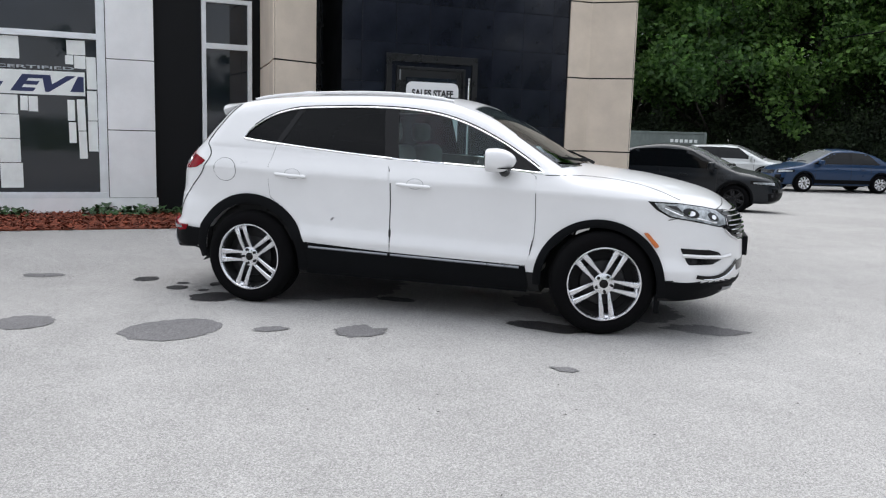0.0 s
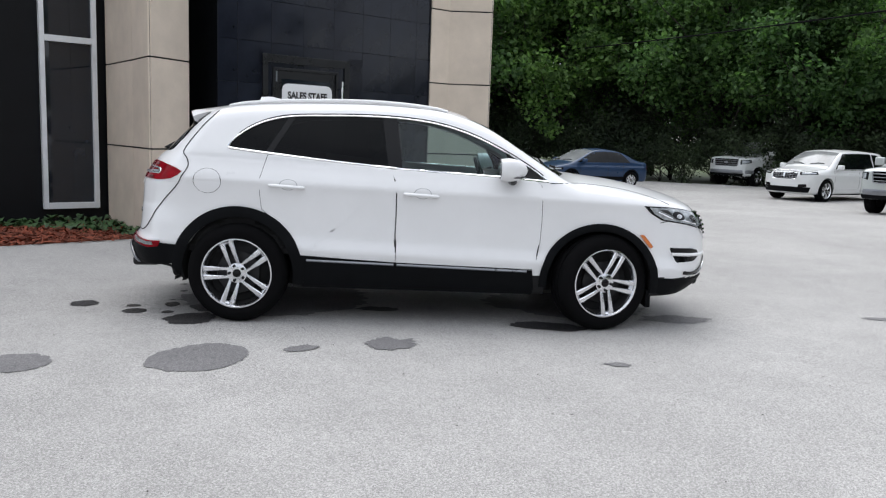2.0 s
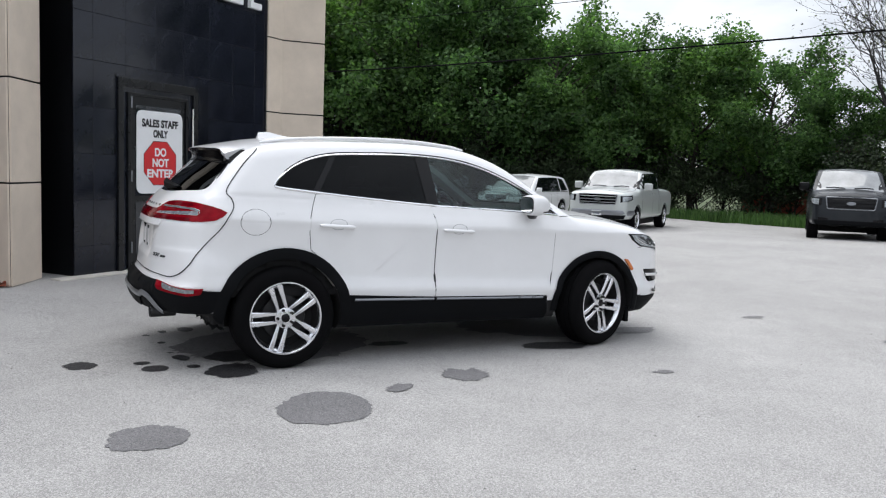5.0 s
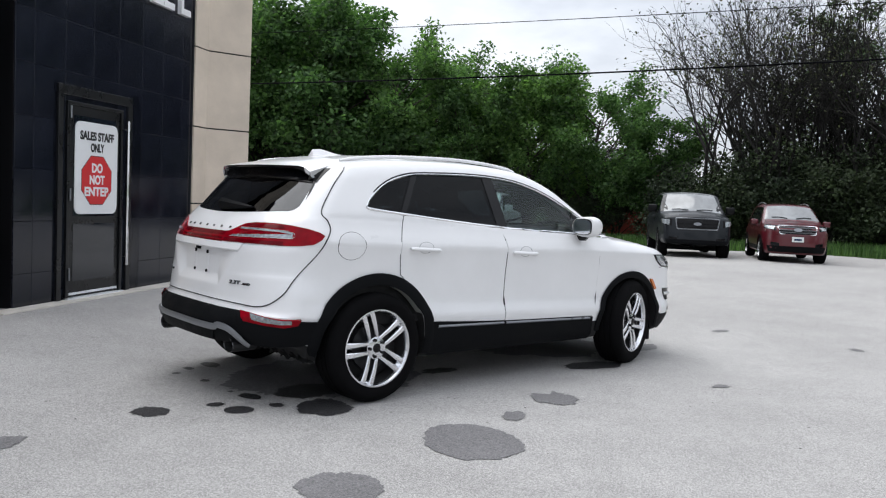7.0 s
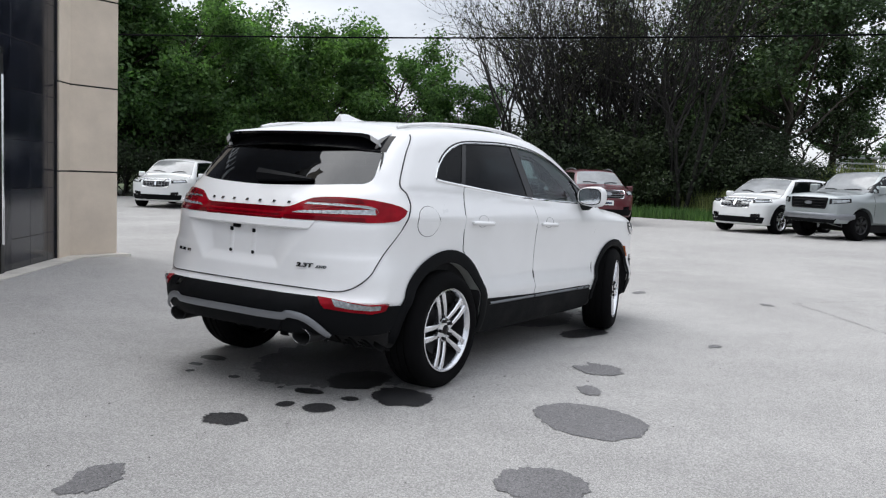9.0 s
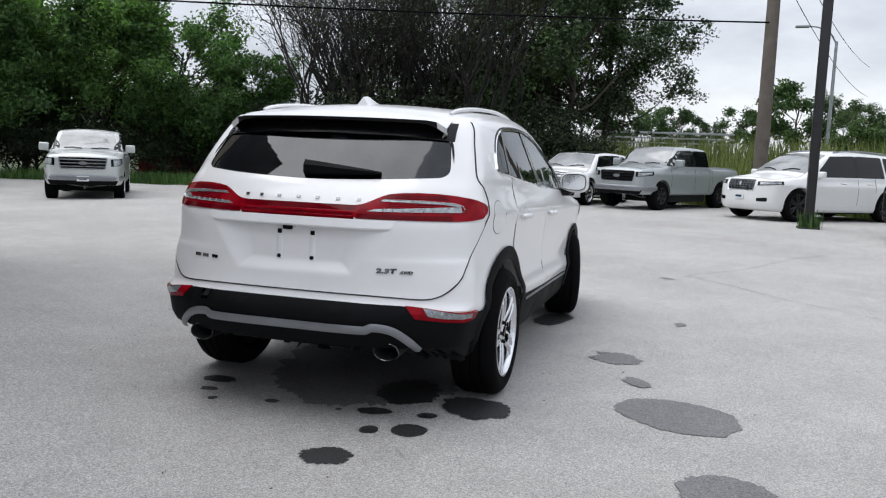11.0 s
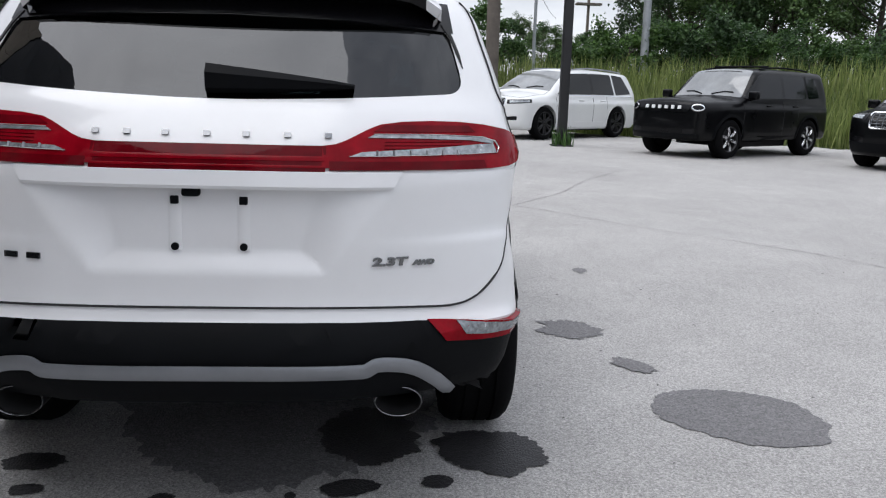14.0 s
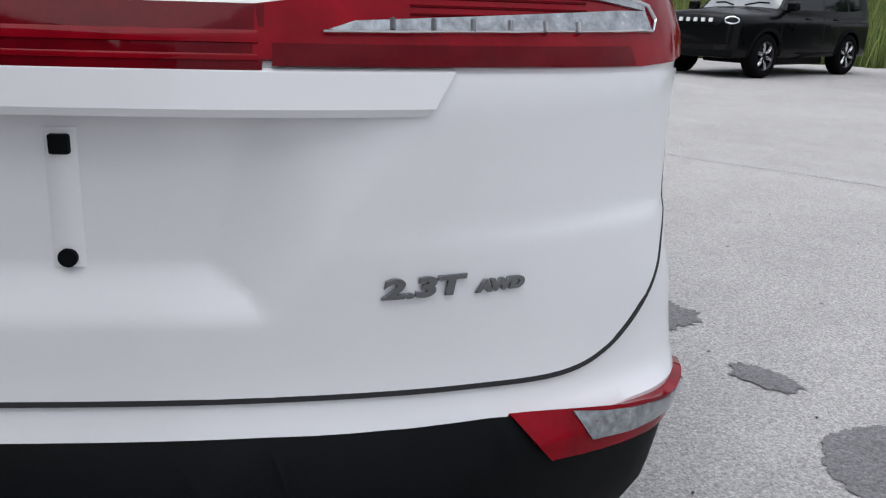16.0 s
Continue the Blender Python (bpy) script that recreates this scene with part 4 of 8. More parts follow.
for sd, sg in (("R", -1), ("L", 1)):
    # panes, pillar covers and bright surround
    panel(HS, "quarter_window", lens(-0.06, -0.06, 0.19, 0.345), sd, GLASSPRIV, CAR, -0.006, 0.004, 0.06, "dark privacy glass")
    panel(HS, "rear_door_window", lens(0.235, 0.395, 1.075, 1.02), sd, GLASSPRIV, CAR, -0.006, 0.004, 0.08, "dark privacy glass")
    panel(HS, "front_door_window", lens(1.175, 1.125, 2.03, 1.93), sd, GLASSMID, CAR, -0.006, 0.004, 0.08, "greenish clear door glass")
    panel(HS, "pillar_cover", lens(1.075, 1.02, 1.175, 1.125, 6, 0.001), sd, GLOSSBLK, CAR, -0.002, 0.03, 0.08, "gloss black pillar cover")
    panel(HS, "pillar_cover", lens(0.19, 0.345, 0.235, 0.395, 6, 0.001), sd, GLOSSBLK, CAR, -0.003, 0.03, 0.08, "gloss black pillar cover")
    panel(HS, "mirror_sail", lens(2.03, 1.93, 2.225, 2.20, 8, 0.001), sd, GLOSSBLK, CAR, -0.002, 0.03, 0.08, "gloss black corner cover")
    ribbon(HS, "window_trim", DLOW, sd, 0.016, CHROME, CAR, 0.004, "chrome strip under the side windows", height=0.004)
    ribbon(HS, "window_trim", DTOP, sd, 0.011, CHROME, CAR, 0.004, "chrome strip over the side windows", height=0.003)
    ribbon(HS, "window_seal", [(x, float(dt_fn(x)) + 0.012) for x in np.linspace(0.0, 2.2, 40)], sd, 0.010, SEAL, CAR, 0.0022, "black window seal")
    # doors
    rd = [(0.455, 0.505)] + ARCH(0, 0.478, 14, 68, 6) + [(0.175, 0.83), (0.162, 0.95), (0.165, 1.05), (0.19, 1.14), (0.212, 1.213)] + [(x, float(dl_fn(x)) - 0.007) for x in np.linspace(0.26, 1.085, 14)] + [(1.102, 1.125), (1.118, 1.06), (1.133, 0.97), (1.132, 0.80), (1.128, 0.66), (1.136, 0.52), (1.136, 0.468)]
    fd = [(1.145, 0.468), (1.145, 0.52), (1.137, 0.66), (1.141, 0.80), (1.142, 0.97), (1.127, 1.06), (1.09, 1.137)] + [(x, float(dl_fn(x)) - 0.007) for x in np.linspace(1.15, 2.15, 10)] + [(2.185, 1.06), (2.192, 0.95), (2.196, 0.80), (2.19, 0.65), (2.165, 0.52), (2.14, 0.447)]
    for nm, o in (("rear_door", rd), ("front_door", fd)):
        d = panel(HS, nm, o, sd, WHITE, CAR, 0.005, 0.008, (0.03, 0.02))
        ribbon(HS, "door_gap", o, sd, 0.008, SEAL, d, 0.0012, "dark gap round the door", closed=True)
    # grips
    for hx, hz in ((0.355, 0.995), (1.315, 0.962)):
        p = HS.spot([(hx, hz)], sd)[0]
        bm = bmesh.new()
        n = 13
        ring = []
        for i in range(n):
            t = i / (n - 1)
            x = hx - 0.128 + 0.256 * t
            out = 0.018 + 0.020 * math.sin(math.pi * t) ** 0.5
            y = HS.spot([(x, hz)], sd)[0][1] + sg * out
            hh = 0.0135 if 0 < i < n - 1 else 0.008
            zc = hz - 0.012 * (t - 0.5)
            ring.append([bm.verts.new((x, y + sg * a, zc + b)) for a, b in ((0, -hh), (0.008, -hh * 0.5), (0.010, 0), (0.008, hh * 0.5), (0, hh), (-0.012, hh * 0.5), (-0.012, -hh * 0.5))])
        for a, b in zip(ring, ring[1:]):
            for i in range(7):
                bm.faces.new((a[i], a[(i + 1) % 7], b[(i + 1) % 7], b[i]))
        bm.faces.new(ring[0])
        bm.faces.new(ring[-1])
        bmesh.ops.recalc_face_normals(bm, faces=list(bm.faces))
        h = part("door_handle", bm, WHITE, CAR)
        cup = [(hx + 0.062 * math.cos(t) + 0.01, hz + 0.012 + 0.036 * math.sin(t)) for t in np.linspace(0, math.tau, 22, endpoint=False)]
        panel(HS, "handle_cup", cup, sd, WHITE, h, 0.0052, 0.004, 0.05, "white hollow behind the grip")
        # A thin grey ring paints the shade at the rim of the hollow.
        ribbon(HS, "cup_shade_ring", cup, sd, 0.004, PALESHADE, h, 0.0056, "grey ring painted as the hollow's shade", closed=True)
        for e in (-0.10, 0.10):
            q = HS.spot([(hx + e, hz)], sd)[0]
            part("handle_foot", box_bm(hx + e - 0.014, hx + e + 0.014, min(q[1], q[1] + sg * 0.03), max(q[1], q[1] + sg * 0.03), hz - 0.009, hz + 0.009, 0.004), WHITE, h)
    # sill, bright strip and arch mouldings
    sill = panel(HS, "sill_cladding", [(0.46, 0.27), (1.3, 0.265), (2.15, 0.26), (2.16, 0.30), (2.14, 0.44), (1.64, 0.455), (1.14, 0.470), (0.80, 0.486), (0.45, 0.505)], sd, CLAD, CAR, 0.012, 0.03, 0.08, "black plastic sill cladding")
    for xa, xb in ((0.50, 1.128), (1.15, 2.10)):
        ribbon(HS, "sill_strip", [(x, 0.471 - 0.024 * (x - 0.5)) for x in np.linspace(xa, xb, 14)], sd, 0.018, SATIN, sill, 0.016, "satin silver sill strip", height=0.006)
    ribbon(HS, "arch_moulding", ARCH(0, 0.440, -16, 200, 6), sd, 0.078, CLAD, CAR, 0.012, "black plastic wheel arch moulding", height=0.010)
    ribbon(HS, "arch_moulding", ARCH(2.69, 0.420, -8, 190, 6), sd, 0.056, CLAD, CAR, 0.012, "black plastic wheel arch moulding", height=0.010)
    # fuel flap on the right flank, front marker, wing seam
    if sd == "R":
        flap = [(-0.212 + 0.098 * math.cos(t), 1.018 + 0.086 * math.sin(t)) for t in np.linspace(0, math.tau, 36, endpoint=False)]
        ff = panel(HS, "fuel_flap", flap, sd, WHITE, CAR, 0.0025, 0.004, 0.05)
        ribbon(HS, "flap_gap", flap, sd, 0.006, SEAL, ff, 0.0012, "fine dark gap", closed=True)
    panel(HS, "side_marker", rounded([(2.926, 0.722), (2.958, 0.722), (3.035, 0.634), (3.012, 0.618)], 0.012), sd, AMBER, CAR, 0.016, 0.02, 0.04, "amber side marker lamp")
    ribbon(HS, "wing_gap", cat_rom([(2.25, 1.075), (2.5, 1.075), (2.8, 1.045), (3.0, 1.00), (3.15, 0.945)], 5), sd, 0.007, SEAL, CAR, 0.0012)
    # door mirror
    bm = bmesh.new()
    bmesh.ops.create_uvsphere(bm, u_segments=24, v_segments=16, radius=1)
    for q in bm.verts:
        x, y, z = q.co
        fx = 0.145 if x > 0 else 0.055
        if x < 0:
            k = (1 - 0.07 * abs(x)) / max(0.3, math.sqrt(max(0.0, 1 - x * x)))
            y, z = y * k, z * k
        q.co = Vector((1.92 + x * fx * (1 - 0.25 * max(0, x) * abs(z)), sg * (0.985 + 0.112 * math.copysign(abs(y) ** 0.8, y) * (1 - 0.12 * max(0, x))), 1.168 + (0.080 - 0.014 * y * sg) * math.copysign(abs(z) ** 0.72, z)))
    if sg < 0:
        bmesh.ops.reverse_faces(bm, faces=list(bm.faces))
    mir = part("door_mirror", bm, WHITE, CAR, "white door mirror housing", sharp=60)
    part("mirror_foot", tube_bm([(1.97, sg * 0.86, 1.085), (1.97, sg * 0.93, 1.085), (1.96, sg * 0.96, 1.108)], [0.035, 0.03, 0.03], 10), GLOSSBLK, mir, "gloss black mirror foot")
    part("mirror_band", box_bm(1.90, 2.045, sg * 0.985 - 0.095, sg * 0.985 + 0.095, 1.112, 1.122, 0.005), GLOSSBLK, mir, "gloss black band")
    for nm, xg, ry, rz, mt, lb in (("mirror_bezel", 1.8635, 0.093, 0.064, GLOSSBLK, "black mirror bezel"), ("mirror_glass", 1.861, 0.088, 0.058, CHROME, "silvered mirror glass")):
        g = bmesh.new()
        rings = []
        for xo, f in ((0.02, 1.0), (0.0, 1.0), (0.0, 0.0)):
            rings.append([g.verts.new((xg + xo, sg * (0.987 + f * ry * math.copysign(abs(math.cos(t)) ** 0.62, math.cos(t))), 1.168 + f * rz * math.copysign(abs(math.sin(t)) ** 0.62, math.sin(t)))) for t in np.linspace(0, math.tau, 32, endpoint=False)] if f else None)
        for i in range(32):
            g.faces.new((rings[0][i], rings[0][(i + 1) % 32], rings[1][(i + 1) % 32], rings[1][i]))
        g.faces.new(rings[1])
        bmesh.ops.recalc_face_normals(g, faces=list(g.faces))
        part(nm, g, mt, mir, lb, smooth=False)
    # roof rail
    xs = np.linspace(-0.12, 1.50, 22)
    pr = HS.spot([(x, sg * (0.585 - 0.02 * abs(x - 0.6))) for x in xs], "T")
    pr[:, 2] += 0.004 + 0.018 * np.sin(np.linspace(0.05, math.pi - 0.05, 22)) ** 0.45
    part("roof_rail", tube_bm([tuple(q) for q in pr], [0.008] + [0.012] * 20 + [0.008], 10), WHITE, CAR, "bright roof rail")
    # headlamp: dark rim, bright lens, projectors
    rim_o = [(72.5, 0.934), (66, 0.931), (60.6, 0.926), (50, 0.905), (42, 0.884), (37.5, 0.828), (38, 0.776), (43, 0.768), (54, 0.805), (63.6, 0.830), (69, 0.880)]
    hd = panel(HS, "headlamp", [(sg * a, z) for a, z in rim_o], "Q", GLOSSBLK, CAR, 0.003, 0.02, 0.04, "dark-rimmed headlamp")
    lens_o = [(70, 0.926), (60, 0.918), (50, 0.897), (43, 0.877), (38.7, 0.83), (39, 0.781), (44, 0.777), (54, 0.813), (63, 0.838), (67.5, 0.880)]
    panel(HS, "headlamp_lens", [(sg * a, z) for a, z in lens_o], "Q", LAMPHEAD, hd, 0.0065, 0.006, 0.03, "bright clear headlamp lens")
    for a, z, w, h in ((56, 0.862, 3.0, 0.030), (46, 0.835, 2.4, 0.028)):
        pj = panel(HS, "projector", [(sg * (a + w * math.cos(t) + 1.2 * math.sin(t)), z + h * math.sin(t)) for t in np.linspace(0, math.tau, 18, endpoint=False)], "Q", ALUDARK, hd, 0.010, 0.008, 0.04, "dark projector")
        panel(HS, "projector_eye", [(sg * (a + 0.5 * w * math.cos(t)), z - 0.004 + 0.5 * h * math.sin(t)) for t in np.linspace(0, math.tau, 14, endpoint=False)], "Q", CHROME, pj, 0.013, 0.004, 0.04, "bright projector lens")
    ribbon(HS, "lamp_strip", [(sg * a, z) for a, z in ((66, 0.892), (60, 0.850), (52, 0.822), (45, 0.796))], "Q", 0.010, CHROME, hd, 0.009, "bright lamp strip", height=0.004)
    panel(HS, "lamp_wedge", [(sg * 66, 0.912), (sg * 59, 0.862), (sg * 61.5, 0.905)], "Q", CABIN, hd, 0.009, 0.006, 0.04, "dark lamp wedge")
    # fog lamp pocket
    fg = panel(HS, "fog_pocket", rounded([(sg * 59, 0.627), (sg * 48, 0.619), (sg * 43, 0.600), (sg * 40.6, 0.556), (sg * 46.5, 0.521), (sg * 56, 0.516), (sg * 57, 0.56)], 0.6), "Q", GLOSSBLK, CAR, 0.003, 0.01, 0.04, "black fog lamp pocket")
    ribbon(HS, "fog_strip", [(sg * a, z) for a, z in ((58, 0.578), (50, 0.572), (42, 0.566), (36, 0.572))], "Q", 0.024, WHITE, fg, 0.012, "bright strip across the fog pocket", height=0.008)
    # split wing grille
    gr_o = [(42.5, 0.886), (36, 0.878), (30, 0.868), (18, 0.872), (6, 0.868), (3, 0.86), (3, 0.72), (10, 0.69), (20, 0.675), (28.7, 0.682), (35, 0.711), (41.5, 0.768), (37.2, 0.778), (36.8, 0.83)]
    gr = panel(HS, "grille", [(sg * a, z) for a, z in gr_o], "Q", GLOSSBLK, CAR, 0.004, 0.02, 0.04, "black half grille")
    for k, (z, a1) in enumerate(((0.700, 31), (0.730, 35.5), (0.760, 37.5), (0.790, 37), (0.820, 37), (0.850, 38))):
        ribbon(HS, "grille_bar", [(sg * a, z + 0.0004 * a) for a in np.linspace(4, a1, 9)], "Q", 0.011, CHROME, gr, 0.010, "chrome grille bar", height=0.005)
    ribbon(HS, "grille_edge", [(sg * a, z - 0.002) for a, z in ((40, 0.757), (35, 0.705), (28.7, 0.676), (20, 0.668), (10, 0.683))], "Q", 0.010, CHROME, gr, 0.009, "chrome grille edge", height=0.004)
    ribbon(HS, "smile_slot", cat_rom([(sg * a, z) for a, z in ((53, 0.440), (48, 0.430), (42, 0.436), (36, 0.47), (30, 0.527))], 4), "Q", 0.026, GLOSSBLK, CAR, 0.007, "black slot under the fog lamp")
    ribbon(HS, "slot_strip", cat_rom([(sg * a, z) for a, z in ((50, 0.421), (43, 0.420), (37, 0.444), (32, 0.487))], 4), "Q", 0.008, CHROME, CAR, 0.010, "thin bright strip", height=0.003)

panel(HS, "front_lower_bumper", [(66, 0.402), (60, 0.398), (45, 0.388), (30, 0.385), (-30, 0.385), (-45, 0.388), (-60, 0.398), (-66, 0.402), (-65, 0.30), (-60, 0.27), (-40, 0.275), (40, 0.275), (60, 0.27), (65, 0.30)], "Q", CLAD, CAR, 0.010, 0.02, 0.06, "black plastic front bumper edge")
ribbon(HS, "skid_strip", [(a, 0.315 + 0.00002 * a * a) for a in np.linspace(-38, 38, 25)], "Q", 0.040, SATIN, CAR, 0.016, "silver bumper strip", height=0.008)
panel(HS, "lower_intake", rounded([(-28, 0.455), (28, 0.455), (30, 0.525), (-30, 0.525)], 0.5), "Q", GLOSSBLK, CAR, 0.003, 0.01, 0.05, "black lower intake")
part("plate_holder", box_bm(3.60, 3.645, -0.16, 0.16, 0.52, 0.66, 0.006), CLAD, CAR, "black empty plate holder")
ribbon(HS, "bonnet_gap", [(a, 0.935 - 0.00003 * a * a) for a in np.linspace(-64, 64, 30)], "Q", 0.006, SEAL, CAR, 0.0012)
panel(HS, "windscreen", WSC, "T", GLASSSHIELD, CAR, -0.006, 0.005, 0.09, "clear windscreen")
ribbon(HS, "windscreen_edge", WSC[1:8], "T", 0.05, GLOSSBLK, CAR, 0.002, "black windscreen edge")
panel(HS, "sunroof", rounded([(0.35, -0.46), (1.42, -0.44), (1.42, 0.44), (0.35, 0.46)], 0.08), "T", GLASSDARK, CAR, 0.003, 0.006, 0.12, "dark glass roof panel")
for y0, y1, x1 in ((0.55, -0.02, 2.30), (0.02, -0.58, 2.30)):
    q = HS.spot([(2.43, y0), (2.38, (y0 + y1) / 2), (2.29, y1)], "T") + np.array((0, 0, 0.022))
    part("front_wiper", tube_bm([tuple(p) for p in q], [0.014, 0.011, 0.006], 6), CLAD, CAR, "black wiper arm")

# ---- rear of the crossover ----
def w2p(x, y, z):
    return HS.turn(x, y, z)


rear_gap = cat_rom([w2p(*q) for q in ((-0.17, -0.71, 1.515), (-0.188, -0.717, 1.49), (-0.285, -0.763, 1.389), (-0.394, -0.812, 1.232), (-0.372, -0.855, 1.17), (-0.36, -0.87, 1.112), (-0.40, -0.885, 1.04), (-0.454, -0.897, 0.975), (-0.54, -0.855, 0.87), (-0.585, -0.815, 0.79), (-0.612, -0.795, 0.735), (-0.649, -0.755, 0.682), (-0.69, -0.71, 0.648), (-0.735, -0.65, 0.634), (-0.79, -0.52, 0.640), (-0.83, -0.33, 0.645), (-0.845, 0, 0.646))], 6)
gl = [(360 - a, z) for a, z in rear_gap] + rear_gap[::-1][1:]
low_gap = [p for p in rear_gap if p[1] < 0.985][::-1]
tail = panel(HS, "tailgate", both([(180.0, 0.6475)] + [(a - (0.25 if z > 0.66 else 0.1), z + (0.003 if z < 0.70 else 0)) for a, z in low_gap[1:]] + [w2p(-0.44, -0.885, 1.002), b2p(-0.74, 1.004), b2p(-0.5, 1.006), b2p(-0.2, 1.008), (180.0, 1.008)]), "P", WHITE, CAR, 0.004, 0.006, (0.7, 0.009), "white painted tailgate")
ribbon(HS, "tailgate_gap", gl, "P", 0.0065, SEAL, CAR, 0.0042, "dark gap round the tailgate")
# lamps across the tail
up = [(0.295, 1.073), (0.33, 1.078), (0.36, 1.089), (0.389, 1.104), (0.42, 1.119), (0.449, 1.130), (0.51, 1.138), (0.589, 1.141), (0.67, 1.139), (0.744, 1.132)]
dn = [(0.77, 1.010), (0.6, 1.012), (0.487, 1.014), (0.295, 1.019)]
for sg in (-1, 1):
    f = lambda p: p if sg < 0 else (360 - p[0], p[1])
    o = [f(b2p(-y, z)) for y, z in up] + [f(w2p(-0.488, -0.828, 1.116)), f(w2p(-0.44, -0.87, 1.098)), f(w2p(-0.405, -0.885, 1.078)), f(w2p(-0.43, -0.885, 1.05)), f(w2p(-0.484, -0.879, 1.024)), f(w2p(-0.545, -0.831, 1.014))] + [f(b2p(-y, z)) for y, z in dn]
    tl = panel(HS, "tail_lamp", o, "P", LAMPRED, CAR, 0.007, 0.02, 0.03, "red tail lamp lens")
    for o2, lb in (([(0.415, 1.094), (0.43, 1.101), (0.60, 1.101), (0.74, 1.094), (0.775, 1.084), (0.775, 1.077), (0.70, 1.088), (0.55, 1.093)], "clear upper lamp strip"), ([(0.367, 1.046), (0.45, 1.047), (0.703, 1.051), (0.785, 1.052), (0.775, 1.077), (0.725, 1.076), (0.703, 1.061), (0.40, 1.057)], "clear reversing lamp")):
        cl = panel(HS, "clear_lens", [f(b2p(-y, z)) for y, z in o2], "P", LAMPCLR, tl, 0.010, 0.006, 0.03, lb)
    for i in range(6):
        y = 0.44 + 0.045 * i
        ribbon(HS, "lens_rib", [f(b2p(-y, z)) for z in (1.048, 1.054, 1.060)], "P", 0.006, SATIN, tl, 0.011, height=0.003)
    panel(HS, "lens_base", [f(b2p(-y, 1.034)) for y in np.linspace(0.315, 0.745, 16)] + [f(b2p(-y, 1.012)) for y in np.linspace(0.755, 0.315, 16)], "P", LAMPDEEP, tl, 0.0085, 0.003, 0.03, "deep red lower edge of the lens")
    panel(HS, "lens_end", [f(b2p(-y, 1.128)) for y in np.linspace(0.46, 0.70, 9)] + [f(b2p(-y, 1.110)) for y in np.linspace(0.72, 0.43, 9)], "P", LAMPDEEP, tl, 0.0085, 0.003, 0.03, "deep red upper edge of the lens")
    ribbon(HS, "lens_rim", [f(b2p(-y, z)) for y, z in ((0.367, 1.0455), (0.45, 1.0465), (0.58, 1.0485), (0.703, 1.0505), (0.785, 1.0515), (0.792, 1.066), (0.78, 1.084), (0.74, 1.0955), (0.60, 1.1025), (0.43, 1.1025))], "P", 0.004, CHROME, tl, 0.0115, "bright edge of the clear lens", height=0.002)
    for z in (1.066, 1.075, 1.084):
        ribbon(HS, "lens_line", [f(b2p(-y, z)) for y in np.linspace(0.46, 0.68, 10)], "P", 0.003, LAMPDEEP, tl, 0.0078, "deep red line in the lens", height=0.001)
    # low reflector lamps
    rf = panel(HS, "rear_reflector", [f(w2p(*q)) for q in ((-0.791, -0.578, 0.596), (-0.793, -0.605, 0.572), (-0.795, -0.632, 0.549), (-0.73, -0.74, 0.535), (-0.64, -0.83, 0.524), (-0.57, -0.865, 0.54), (-0.55, -0.872, 0.575), (-0.64, -0.83, 0.573), (-0.72, -0.74, 0.583))], "P", LAMPRED, CAR, 0.016, 0.02, 0.03, "red rear reflector lamp")
    panel(HS, "clear_lens", [f(w2p(*q)) for q in ((-0.763, -0.655, 0.588), (-0.761, -0.683, 0.562), (-0.72, -0.75, 0.551), (-0.65, -0.82, 0.544), (-0.60, -0.85, 0.549), (-0.60, -0.85, 0.571), (-0.645, -0.825, 0.570), (-0.72, -0.74, 0.580))], "P", LAMPCLR, rf, 0.019, 0.004, 0.03, "clear ribbed lens")
    # tailpipe
    c = (-0.835, sg * 0.510, 0.381)
    bm = bmesh.new()
    prof = [(0.0, 0.062), (-0.008, 0.065), (0.004, 0.067), (0.16, 0.062)]
    rings = []
    for dx, r in prof:
        rings.append([bm.verts.new((c[0] + dx, c[1] + r * math.cos(t), c[2] + r * 0.66 * math.sin(t))) for t in np.linspace(0, math.tau, 28, endpoint=False)])
    for a, b in zip(rings, rings[1:]):
        for i in range(28):
            bm.faces.new((a[i], a[(i + 1) % 28], b[(i + 1) % 28], b[i]))
    bmesh.ops.recalc_face_normals(bm, faces=list(bm.faces))
    tp = part("tailpipe", bm, DISC, CAR, "dark metal oval tailpipe")
    part("pipe_rim", tube_bm([(c[0] - 0.006, c[1] + 0.0645 * math.cos(t), c[2] + 0.0426 * math.sin(t)) for t in np.linspace(0, math.tau, 33)], 0.0016, 6, cap=False), DARKCHROME, tp, "thin bright pipe rim")
    bm = bmesh.new()
    a = [bm.verts.new((c[0] + 0.002, c[1] + 0.0605 * math.cos(t), c[2] + 0.0399 * math.sin(t))) for t in np.linspace(0, math.tau, 28, endpoint=False)]
    b = [bm.verts.new((c[0] + 0.14, c[1] + 0.058 * math.cos(t), c[2] + 0.037 * math.sin(t))) for t in np.linspace(0, math.tau, 28, endpoint=False)]
    for i in range(28):
        bm.faces.new((a[i], b[i], b[(i + 1) % 28], a[(i + 1) % 28]))
    bm.faces.new(b)
    part("pipe_bore", bm, UNDER, tp, "plain black pipe bore")
band = panel(HS, "lamp_band", [b2p(y, 1.073) for y in np.linspace(0.305, -0.305, 15)] + [b2p(y, 1.010) for y in np.linspace(-0.305, 0.305, 15)], "P", LAMPDEEP, CAR, 0.007, 0.02, 0.03, "deep red band joining the tail lamps")
for z, w in ((1.020, 0.007), (1.040, 0.014)):
    ribbon(HS, "band_line", [b2p(y, z) for y in np.linspace(0.30, -0.30, 15)], "P", w, LAMPRED, band, 0.008, "brighter red line", height=0.001)
